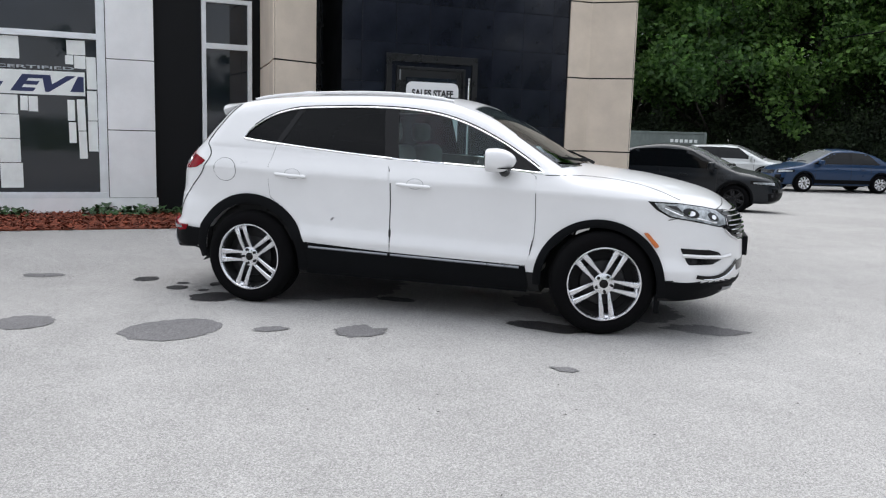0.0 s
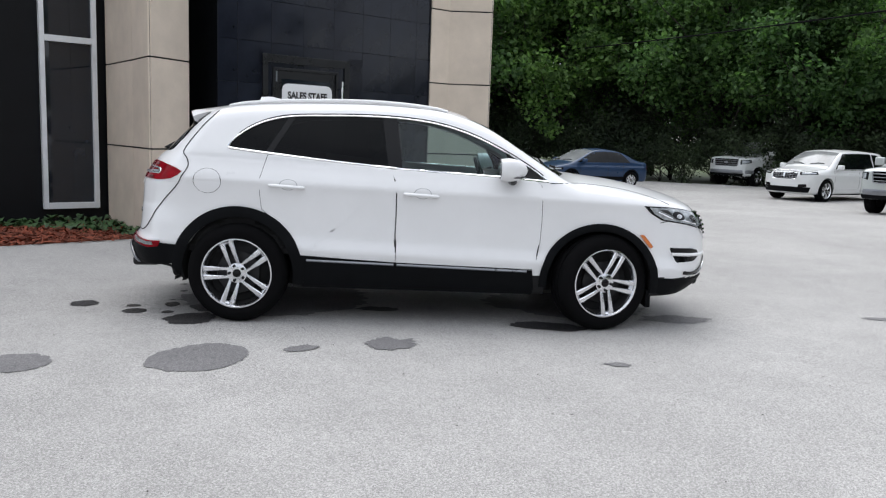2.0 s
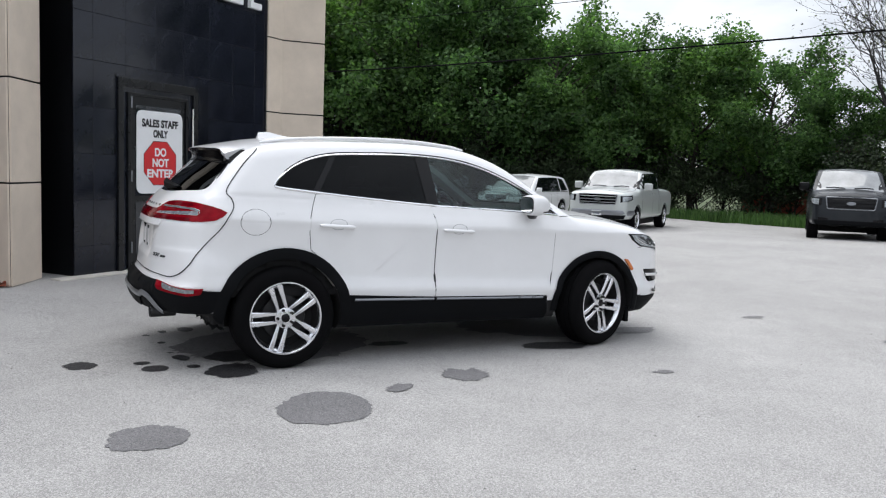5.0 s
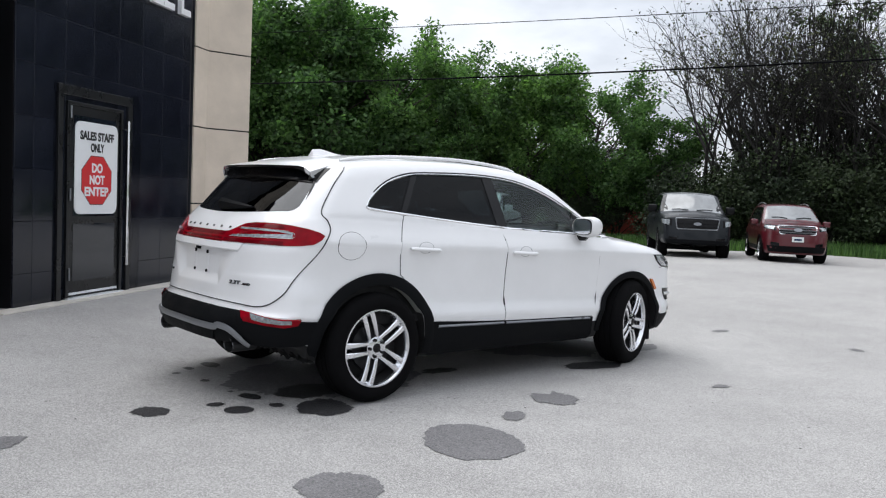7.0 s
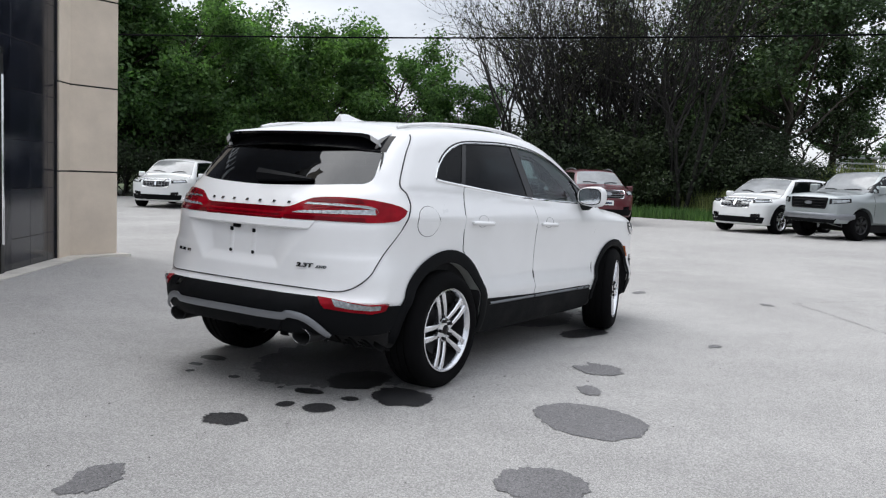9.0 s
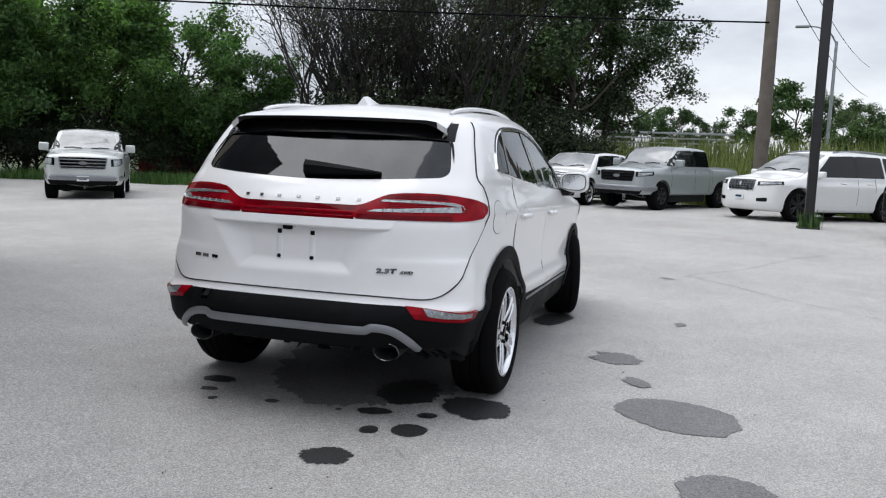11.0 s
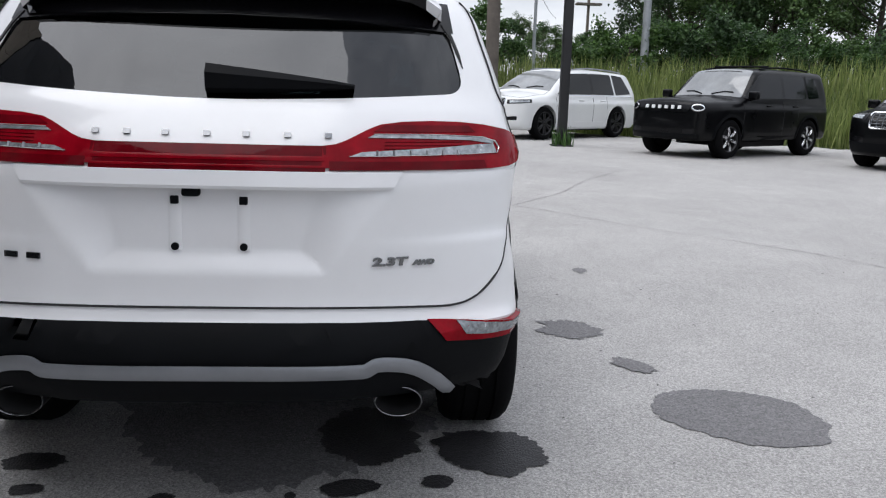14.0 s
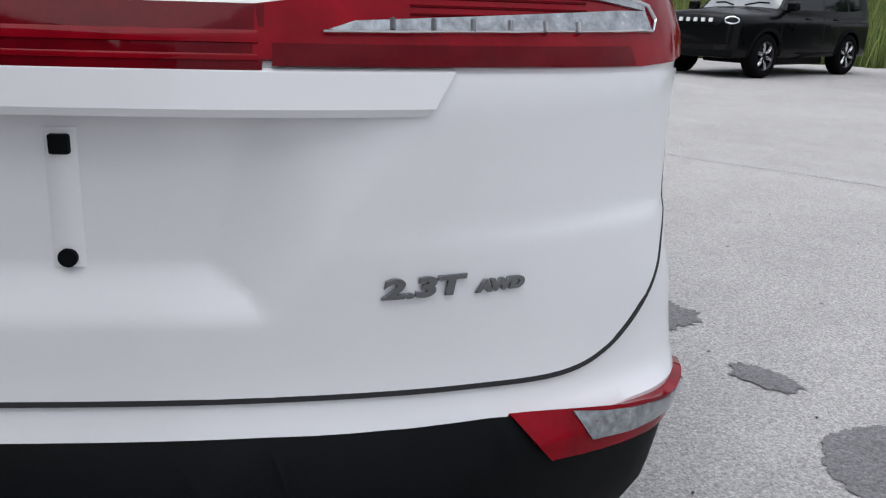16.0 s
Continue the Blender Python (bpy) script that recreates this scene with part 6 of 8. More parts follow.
SHOPGLASS = surface("dark_shop_glass", (0.010, 0.014, 0.021), 0.02, 0, 0.4, 1, 20, spec=0.65)
PAPER = surface("white_paper", (0.82, 0.85, 0.84), 0.8, 0, 0.08, 5, 60)
PRINT = surface("navy_print", (0.02, 0.03, 0.10), 0.6, 0, 0.1, 5, 60)
PALEGREY = surface("pale_grey_print", (0.42, 0.45, 0.48), 0.6, 0, 0.1, 5, 60)
SIGNW = surface("white_sign_board", (0.78, 0.79, 0.80), 0.45, 0, 0.04, 5, 60)
SIGNRED = surface("red_sign_print", (0.60, 0.018, 0.022), 0.45, 0, 0.06, 5, 60)
SIGNBLK = surface("black_sign_print", (0.01, 0.01, 0.012), 0.5, 0, 0.1, 5, 60)
FM = Matrix(((UX, UY, 0, 0), (UY, -UX, 0, 0), (0, 0, 1, 0), (0, 0, 0, 1)))
TOP = 7.2


def fbox(name, s0, s1, d0, d1, z0, z1, mat, parent=None, label="", bevel=0.0):
    bm = box_bm(s0, s1, d0, d1, z0, z1, bevel)
    bm.transform(FM)
    bmesh.ops.reverse_faces(bm, faces=list(bm.faces))
    return part(name, bm, mat, parent, label, smooth=False)


def fprism(name, outline, z0, z1, mat, parent=None, label=""):
    bm = bmesh.new()
    lo = [bm.verts.new(fac(a, b, z0)) for a, b in outline]
    hi = [bm.verts.new(fac(a, b, z1)) for a, b in outline]
    bm.faces.new(lo)
    bm.faces.new(hi)
    for i in range(len(lo)):
        j = (i + 1) % len(lo)
        bm.faces.new((lo[i], lo[j], hi[j], hi[i]))
    bmesh.ops.recalc_face_normals(bm, faces=list(bm.faces))
    return part(name, bm, mat, parent, label, smooth=False)


def slab_between(name, p, q, z0, z1, t, mat, parent, gap=0.010):
    """A facing slab over the line p-q (facade places), t thick outward (to the right of p-q when seen from above)."""
    a, b = np.array(p, float), np.array(q, float)
    e = (b - a) / np.linalg.norm(b - a)
    n = np.array((e[1], -e[0]))
    if n @ np.array(fac_out) < 0:
        n = -n
    a, b = a + e * gap * 0.5, b - e * gap * 0.5
    return fprism(name, [tuple(a), tuple(b), tuple(b + n * t), tuple(a + n * t)], z0 + gap, z1 - gap, mat, parent)


fac_out = (0.0, 1.0)
wall_mass = fprism("wall_north", [(0.60, -5.4), (0.98, -5.4), (0.98, -4.6), (1.30, -4.6), (1.30, -3.54), (4.95, -3.54), (5.40, -3.10), (5.40, -16), (0.60, -16)], 0.0, TOP, BLKPANEL)
tagged(wall_mass, "black wall of the entrance block", "wall", kind="structure")
wall_b = fbox("wall_west", -5.4, 0.6, -16, -5.36, 0.0, TOP, BLKPANEL)
tagged(wall_b, "dark rear wall of the showroom", "wall", kind="structure")

# beige corner columns faced with stone panels
JOINTS = [0.08, 1.13, 2.18, 3.25, 4.30, 5.35, 6.40, 7.2]


def faced_column(name, core, faces_, label):
    col = tagged(fprism(name, core, 0.0, TOP, SEAL), label, "column", "entrance columns", kind="structure")
    for p, q, out in faces_:
        for z0, z1 in zip(JOINTS, JOINTS[1:]):
            global fac_out
            fac_out = out
            slab_between("stone_panel", p, q, z0, z1, 0.02, BEIGE, col)
    return col


faced_column("column_1", [(0.58, -5.35), (0.495, -4.10), (0.405, -3.372), (0.965, -3.685), (0.965, -5.35)], [((0.56, -5.30), (0.475, -4.10), (-1, 0)), ((0.475, -4.10), (0.39, -3.36), (-1, 0)), ((0.39, -3.36), (0.975, -3.67), (0.2, 1))], "beige stone-clad column beside the entrance")
faced_column("column_2", [(4.62, -3.56), (4.62, -3.49), (4.985, -3.49), (5.455, -3.065), (5.455, -4.2), (4.62, -4.2)], [((4.62, -3.49), (4.985, -3.49), (0, 1)), ((4.985, -3.49), (5.455, -3.065), (-1, 1)), ((5.455, -3.065), (5.455, -4.2), (1, 0))], "beige stone-clad column at the corner of the building")

# black tiles round the staff door
tiles = tagged(fbox("tile_backing", 1.30, 4.62, -3.54, -3.525, 0.09, TOP, SEAL), "black tiled entrance wall", "wall", kind="structure")
cols = [1.285, 1.55] + [1.55 + 0.47 * i for i in range(1, 7)] + [4.62]
rows = [0.09, 0.42] + [0.42 + 0.52 * i for i in range(1, 14)]
TILES = {}
for a, b in zip(cols, cols[1:]):
    for z0, z1 in zip(rows, rows[1:]):
        if a > 1.8 and b < 3.3 and z1 < 2.4:
            continue
        z1 = min(z1, TOP)
        key = (round(b - a, 3), round(z1 - z0, 3))
        if key not in TILES:
            bm = box_bm(0, b - a - 0.003, 0, 0.018, 0, z1 - z0 - 0.003, 0.002, 1)
            bm.transform(FM)
            bmesh.ops.reverse_faces(bm, faces=list(bm.faces))
            TILES[key] = bpy.data.meshes.new("tile")
            bm.to_mesh(TILES[key])
            bm.free()
            TILES[key].materials.append(TILEBLK)
        t = new("tile", TILES[key])
        t.parent = tiles
        t.location = fac(a, -3.525, z0)
fbox("tile_infill", 1.84, 1.885, -3.52, -3.507, 0.09, 2.40, TILEBLK, tiles)
fbox("tile_infill", 3.20, 3.43, -3.52, -3.507, 0.09, 2.40, TILEBLK, tiles)

# staff door
door = tagged(new("door_1"), "black glazed staff door with a white warning sign, closed", "door", kind="structure")
for s0, s1, z0, z1 in ((1.885, 1.96, 0.09, 2.36), (3.12, 3.20, 0.09, 2.36), (1.96, 3.12, 2.26, 2.36), (2.03, 2.075, 0.09, 2.19), (2.985, 3.02, 0.09, 2.19), (2.03, 3.02, 2.165, 2.20)):
    fbox("door_frame", s0, s1, -3.53, -3.478, z0, z1, FRAMEB, door, bevel=0.004)
fbox("transom_glass", 1.96, 3.12, -3.53, -3.51, 2.20, 2.26, SHOPGLASS, door)
fbox("side_glass", 1.96, 2.03, -3.53, -3.51, 0.09, 2.20, SHOPGLASS, door)
fbox("side_glass", 3.02, 3.12, -3.53, -3.51, 0.09, 2.20, SHOPGLASS, door)
leaf = fbox("door_leaf", 2.08, 2.98, -3.535, -3.50, 0.115, 2.16, FRAMEB, door)
fbox("door_pane", 2.16, 2.90, -3.50, -3.496, 0.98, 2.06, SHOPGLASS, leaf)
fbox("door_pane", 2.16, 2.90, -3.50, -3.496, 0.28, 0.90, SHOPGLASS, leaf)
fbox("kick_strip", 2.10, 2.96, -3.50, -3.49, 0.135, 0.16, FRAMEW, leaf, "pale worn kick strip")
fbox("threshold", 2.03, 3.02, -3.52, -3.44, 0.09, 0.108, FRAMEW, door, "worn metal threshold")
bm = tube_bm([fac(3.055, -3.43, 0.40), fac(3.055, -3.43, 2.08)], 0.016, 10)
for z in (0.5, 1.98):
    tube_bm([fac(3.055, -3.48, z), fac(3.055, -3.43, z)], 0.01, 8, bm)
part("pull_handle", bm, CHROME, door, "long chrome pull handle")
for z in (0.3, 1.15, 2.02):
    part("hinge", tube_bm([fac(2.07, -3.468, z), fac(2.07, -3.468, z + 0.13)], 0.011, 8), SATIN, door, "grey steel hinge")


def words(name, text, s, z, d, size, mat, parent, width=None, bold=0.0):
    """Raised lettering on the facade, centred on s, standing on z."""
    cu = bpy.data.curves.new(name, "FONT")
    cu.body, cu.size, cu.align_x, cu.extrude, cu.offset = text, size, "CENTER", 0.0015, bold
    tmp = new(name, cu)
    bpy.context.view_layer.update()
    me = bpy.data.meshes.new_from_object(tmp.evaluated_get(bpy.context.evaluated_depsgraph_get()))
    bpy.data.objects.remove(tmp)
    xs = [v.co.x for v in me.vertices]
    k = width / (max(xs) - min(xs)) if width else 1.0
    for v in me.vertices:
        p = v.co
        v.co = Vector(fac(s + p.x * k, d + p.z, z + p.y))
    me.materials.clear()
    me.materials.append(mat)
    ob = new(name, me)
    ob.parent = parent
    return ob


sign = tagged(new("warning_sign"), "white rounded sign with a red octagon on the staff door", "sign")
o = rounded([(2.165, 1.005), (2.925, 1.005), (2.925, 2.005), (2.165, 2.005)], 0.10, 8)


def fplate(name, outline, d0, d1, mat, parent):
    bm = bmesh.new()
    lo = [bm.verts.new(fac(a, d0, b)) for a, b in outline]
    hi = [bm.verts.new(fac(a, d1, b)) for a, b in outline]
    bm.faces.new(lo)
    bm.faces.new(hi)
    for i in range(len(lo)):
        j = (i + 1) % len(lo)
        bm.faces.new((lo[i], lo[j], hi[j], hi[i]))
    bmesh.ops.recalc_face_normals(bm, faces=list(bm.faces))
    return part(name, bm, mat, parent, smooth=False)


fplate("sign_board", o, -3.495, -3.487, SIGNW, sign)
octa = lambda r: [(2.545 + r * math.cos(radians(22.5 + 45 * i)), 1.375 + r * math.sin(radians(22.5 + 45 * i))) for i in range(8)]
fplate("octagon_edge", octa(0.292), -3.488, -3.4855, SIGNBLK, sign)
fplate("octagon", octa(0.284), -3.486, -3.4835, SIGNRED, sign)
words("lettering", "SALES STAFF", 2.545, 1.815, -3.485, 0.125, SIGNBLK, sign, 0.60, 0.005)
words("lettering", "ONLY", 2.545, 1.69, -3.485, 0.125, SIGNBLK, sign, 0.24, 0.005)
words("lettering", "DO", 2.545, 1.465, -3.4825, 0.135, SIGNW, sign, 0.19, 0.005)
words("lettering", "NOT", 2.545, 1.335, -3.4825, 0.135, SIGNW, sign, 0.27, 0.005)
words("lettering", "ENTER", 2.545, 1.205, -3.4825, 0.135, SIGNW, sign, 0.45, 0.005)

# raised shapes of the name over the door, left plain
name_sign = tagged(new("wall_sign"), "plain white raised shapes on the black tiles", "sign")
for i, sx in enumerate((2.35, 2.75, 3.15, 3.55, 3.80, 4.20)):
    fbox("sign_block", sx, sx + 0.24, -3.507, -3.45, 3.58, 3.66, SIGNW, name_sign)
    fbox("sign_block", sx, sx + 0.06, -3.507, -3.45, 3.66, 3.98, SIGNW, name_sign)

# concrete strip along the block
tagged(fprism("kerb_1", [(0.99, -3.53), (4.75, -3.53), (5.0, -3.44), (5.47, -3.0), (5.40, -2.86), (4.85, -3.28), (0.96, -3.33)], -0.1, 0.095, CONCRETE), "pale worn concrete strip at the foot of the wall", "kerb", kind="structure")

# recess between column and tiles
rec = tagged(fbox("window_2", 0.985, 1.295, -4.62, -4.58, 0.09, TOP, SHOPGLASS), "narrow dark glazed recess", "window", kind="structure")
for z in (2.25, 2.75):
    fbox("window_bar", 0.985, 1.295, -4.58, -4.53, z, z + 0.05, FRAMEB, rec)
fbox("window_bar", 1.22, 1.26, -4.58, -4.53, 0.09, TOP, FRAMEB, rec)

# showroom front
plinth = tagged(fbox("wall_plinth", -5.4, -0.90, -5.36, -5.25, 0.0, 0.30, WHITEP), "low white plinth under the showroom glass", "wall", kind="structure")
win = tagged(new("window_1"), "large dark showroom window with papers taped inside", "window", kind="structure")
fbox("glass_pane", -5.4, -1.66, -5.34, -5.31, 0.38, 2.44, SHOPGLASS, win)
fbox("glass_pane", -5.4, -1.66, -5.34, -5.31, 2.52, TOP, SHOPGLASS, win)
fbox("window_frame", -5.4, -1.55, -5.34, -5.26, 2.44, 2.52, FRAMEW, win, bevel=0.006)
fbox("window_frame", -5.4, -1.55, -5.34, -5.25, 0.30, 0.38, FRAMEW, win, bevel=0.006)
fbox("window_frame", -1.66, -1.55, -5.34, -5.255, 0.38, TOP, FRAMEW, win, bevel=0.006)
for sx in (-4.9,):
    fbox("window_frame", sx, sx + 0.08, -5.34, -5.262, 0.38, TOP, FRAMEW, win, bevel=0.006)
wp = tagged(fbox("wall_white", -1.545, -0.92, -5.36, -5.275, 0.0, TOP, SEAL), "white panelled strip of wall", "wall", kind="structure")
for z0, z1 in ((0.30, 1.24), (1.24, 2.20), (2.20, 3.16), (3.16, 4.12), (4.12, 5.1), (5.1, 6.1), (6.1, 7.2)):
    fbox("wall_panel", -1.54, -0.925, -5.275, -5.25, z0 + 0.006, z1 - 0.006, WHITEP, wp, bevel=0.003)
win3 = tagged(new("window_3"), "tall dark window in a pale frame", "window", kind="structure")
fbox("glass_pane", -0.22, 0.36, -5.345, -5.32, 0.36, 2.42, SHOPGLASS, win3)
fbox("glass_pane", -0.22, 0.36, -5.345, -5.32, 2.50, 3.06, SHOPGLASS, win3)
for s0, s1, z0, z1 in ((-0.28, -0.22, 0.28, 3.12), (0.36, 0.42, 0.28, 3.12), (-0.22, 0.36, 0.28, 0.36), (-0.22, 0.36, 2.42, 2.50), (-0.22, 0.36, 3.06, 3.12)):
    fbox("window_frame", s0, s1, -5.345, -5.265, z0, z1, FRAMEW, win3, bevel=0.005)

# mulch bed along the showroom
bed = fprism("mulch_bed", [(-5.4, -5.24), (0.50, -5.24), (0.385, -3.45), (-1.2, -3.40), (-4, -3.44), (-5.4, -3.4)], -0.1, 0.10, MULCH)
tagged(bed, "red wood mulch bed at the foot of the showroom", "mulch", kind="structure")


# papers and a banner on the showroom glass
def sheet_of_paper(s0, s1, z0, z1, tilt=0.0):
    c = ((s0 + s1) / 2, (z0 + z1) / 2)
    o_ = []
    for a, b in ((s0, z0), (s1, z0), (s1, z1), (s0, z1)):
        u, v = a - c[0], b - c[1]
        o_.append((c[0] + u * math.cos(tilt) - v * math.sin(tilt), c[1] + u * math.sin(tilt) + v * math.cos(tilt)))
    ob = fplate("paper_sheet", o_, -5.3085, -5.3065, PAPER, None)
    return tagged(ob, "white paper sheet taped to the showroom window", "paper", "papers on the window")


RP = random.Random(2)
for s0, s1, z0, z1 in ((-2.86, -2.60, 2.14, 2.43), (-2.03, -1.80, 2.23, 2.42), (-2.05, -1.95, 2.10, 2.22), (-1.94, -1.80, 2.05, 2.22), (-1.79, -1.67, 1.78, 2.21), (-1.79, -1.67, 1.36, 1.76), (-1.79, -1.67, 0.94, 1.35), (-2.88, -2.64, 1.42, 1.67), (-2.88, -2.63, 1.10, 1.41), (-2.88, -2.63, 0.78, 1.09), (-2.88, -2.61, 0.44, 0.77), (-2.61, -2.52, 1.47, 1.66), (-2.51, -2.40, 1.46, 1.66), (-2.04, -1.95, 1.35, 1.63), (-2.03, -1.94, 1.05, 1.33), (-1.92, -1.82, 1.22, 1.64), (-1.91, -1.81, 0.84, 1.21), (-3.2, -2.92, 1.0, 1.6), (-3.3, -2.95, 0.45, 0.9)):
    sheet_of_paper(s0, s1, z0, z1, RP.uniform(-0.02, 0.02))
ban = tagged(new("banner"), "white banner with slanted navy letters on the showroom window", "banner")
fplate("banner_board", [(-4.4, 1.685), (-1.815, 1.685), (-1.815, 2.0), (-4.4, 2.0)], -5.3045, -5.300, PAPER, ban)
fplate("banner_stripe", [(-4.4, 1.735), (-2.86, 1.735), (-2.80, 1.84), (-4.4, 1.84)], -5.2995, -5.298, PRINT, ban)


def slanted(name, text, s, z, size, width, shear, mat):
    cu = bpy.data.curves.new(name, "FONT")
    cu.body, cu.size, cu.align_x, cu.extrude, cu.shear, cu.offset = text, size, "CENTER", 0.001, shear, 0.012 if size > 0.1 else 0.001
    tmp = new(name, cu)
    bpy.context.view_layer.update()
    me = bpy.data.meshes.new_from_object(tmp.evaluated_get(bpy.context.evaluated_depsgraph_get()))
    bpy.data.objects.remove(tmp)
    xs = [v.co.x for v in me.vertices]
    k_ = width / (max(xs) - min(xs))
    for v in me.vertices:
        v.co = Vector(fac(s + v.co.x * k_, -5.2985 + v.co.z, z + v.co.y))
    me.materials.clear()
    me.materials.append(mat)
    ob = new(name, me)
    ob.parent = ban


slanted("lettering", "EV", -2.42, 1.735, 0.29, 0.80, 0.35, PRINT)
fplate("banner_mark", [(-2.0, 1.735), (-1.83, 1.735), (-1.83, 1.94), (-1.90, 1.94)], -5.2995, -5.298, PRINT, ban)
slanted("lettering", "CERTIFIED", -2.42, 2.025, 0.055, 0.95, 0.0, PALEGREY)

# plants and loose mulch along the showroom
PLANT = surface("broad_green_leaf", (0.06, 0.13, 0.045), 0.5, 0, 0.35, 8, 60, island=0.45)


def low_plant(s0, d0, r, seed):
    rng = np.random.default_rng(seed)
    bm = bmesh.new()
    x, y, _ = fac(s0, d0)
    for i in range(34):
        a, el = rng.uniform(0, math.tau), rng.uniform(0.15, 1.2)
        o_ = Vector((x + rng.normal(0, r * 0.45), y + rng.normal(0, r * 0.45), 0.10))
        d = Vector((math.cos(a) * math.cos(el), math.sin(a) * math.cos(el), math.sin(el)))
        ln, w = rng.uniform(0.14, 0.30) * (0.6 + r), rng.uniform(0.05, 0.09)
        sd = d.cross(Vector((0, 0, 1))).normalized()
        p = [o_ + d * ln * t - Vector((0, 0, 0.12 * t * t * t)) for t in (0.35, 0.6, 0.85, 1.1)]
        ws = (0.02, w, w * 0.75, 0.004)
        rw = [(bm.verts.new(q - sd * k2 + Vector((0, 0, k2 * 0.3))), bm.verts.new(q), bm.verts.new(q + sd * k2 + Vector((0, 0, k2 * 0.3)))) for q, k2 in zip(p, ws)]
        for u, v in zip(rw, rw[1:]):
            bm.faces.new((u[0], u[1], v[1], v[0]))
            bm.faces.new((u[1], u[2], v[2], v[1]))
    ob = part("plant", bm, PLANT, None, smooth=True, sharp=80)
    return tagged(ob, "low broad-leaved green plant in the mulch bed", "plant", "plants in the bed")


for i, (s0, d0, r) in enumerate([(-1.62, -4.98, 0.3), (-1.3, -4.95, 0.34), (-1.02, -4.98, 0.3), (-0.66, -5.0, 0.26), (-0.3, -4.9, 0.3), (0.05, -4.8, 0.28), (0.28, -4.45, 0.22), (-2.75, -5.0, 0.22), (0.30, -3.75, 0.14), (-0.1, -4.3, 0.2)]):
    low_plant(s0, d0, r, 40 + i)
rng = np.random.default_rng(6)
v, fc = [], []
for i in range(5200):
    s0, d0 = rng.uniform(-4.6, 0.40), -5.2 + 1.86 * rng.uniform(0, 1)
    x, y, _ = fac(s0, d0)
    a, ln, w, t = rng.uniform(0, math.tau), rng.uniform(0.02, 0.055), rng.uniform(0.005, 0.014), rng.normal(0, 0.35)
    c, s_ = math.cos(a), math.sin(a)
    z = 0.104 + rng.uniform(0, 0.02)
    k = len(v)
    for u, q in ((-1, -1), (1, -1), (1, 1), (-1, 1)):
        v.append((x + c * ln * u - s_ * w * q, y + s_ * ln * u + c * w * q, z + math.sin(t) * ln * u + 0.004 * q))
    fc.append((k, k + 1, k + 2, k + 3))
CHIP = surface("red_mulch_chip", (0.32, 0.085, 0.045), 0.95, 0, 0.3, 9, 70, island=0.75)
tagged(link_mesh("mulch_chips", v, fc, CHIP, smooth=False), "loose red wood chips on the mulch bed", "mulch", kind="stuff")

# ---- parked vehicles ----
def park(c, label, cat, x, y, heading, wheel_at="FL"):
    """Parks a vehicle with the named wheel's foot at x, y."""
    f = np.array((math.cos(radians(heading)), math.sin(radians(heading))))
    l = np.array((-f[1], f[0]))
    o = np.array((x, y)) - f * (c["wb"] if wheel_at[0] == "F" else 0) - l * (c["w"] / 2 - 0.1) * (1 if wheel_at[1] == "L" else -1)
    return vehicle(c, label, cat, pose(o[0], o[1], gz(*(o + f * c["wb"] / 2)) - 0.004, 0, 0, heading))


def truck(**k):
    c = dict(name="pickup_truck", kind="truck", wb=3.68, h=1.96, w=2.03, fo=0.95, ro=1.25, R=0.41, rim=0.255, cab=0.78, belt=0.655, lamp=(0.92, 1.14, 0.70), grille=(0.86, 1.16, 0.60, "bars"), wheels="alloy", paint=WHITE2, badge="oval", chromebump=0.62, fog=0.58, bumper=(0.44, 0.56), surround=SATIN, plate=0.60, bumpmat=CLAD)
    c.update(k)
    c["clad"] = k.get("clad", c["paint"])
    return c


def suv(**k):
    c = dict(name="suv", kind="suv", wb=2.85, h=1.70, w=1.93, fo=0.93, ro=1.05, R=0.37, rim=0.255, belt=0.60, lamp=(0.84, 0.96, 0.52), grille=(0.72, 0.98, 0.46, "mesh"), wheels="alloy", paint=WHITE2, bright=True, surround=CHROME, badge="bar")
    c.update(k)
    return c


park(truck(paint=PICKUPW), "silver-white crew-cab pickup with a chrome grille and bumper", "pickup truck", 15.0, 13.55, 216)
park(suv(clad=WHITE2, bumpmat=CLAD), "white midsize SUV with a chromed mesh grille", "SUV", 14.7, 19.2, 211)
park(truck(paint=SILVERP, plate=None), "silver pickup with a chrome grille behind the SUVs", "pickup truck", 16.4, 28.4, 213)
park(truck(paint=DARKP, barmat=GLOSSBLK, surround=SATIN, chromebump=None, mirror=BLACKP, wheels="dark", plate=None), "dark grey crew-cab pickup with a black grille", "pickup truck", 17.5, 9.2, 220, "FR")
park(suv(wb=2.52, h=1.65, w=1.77, fo=0.80, ro=0.75, R=0.33, rim=0.21, paint=REDP, grille=(0.80, 1.02, 0.50, "bars"), barmat=SATIN, lamp=(0.88, 1.03, 0.56), rails=SATIN, plate=0.66, badge="oval", nose=0.66), "dark red small SUV with silver roof rails", "SUV", 19.85, 5.5, 217)
park(suv(wb=2.71, h=1.63, w=1.90, paint=WHITE2, roofpaint=BLACKP, fo=0.90, ro=0.98), "white compact SUV with a black roof", "SUV", 20.3, 1.2, 162)
park(truck(wb=3.22, h=1.81, w=1.86, fo=0.90, ro=1.23, R=0.40, rim=0.23, cab=0.55, paint=GREYP, barmat=GLOSSBLK, surround=GLOSSBLK, chromebump=0.60, wheels="dark", lamp=(0.90, 1.06, 0.60), grille=(0.80, 1.06, 0.55, "bars"), plate=None), "grey midsize crew-cab pickup with black wheels", "pickup truck", 19.2, -0.95, 150)
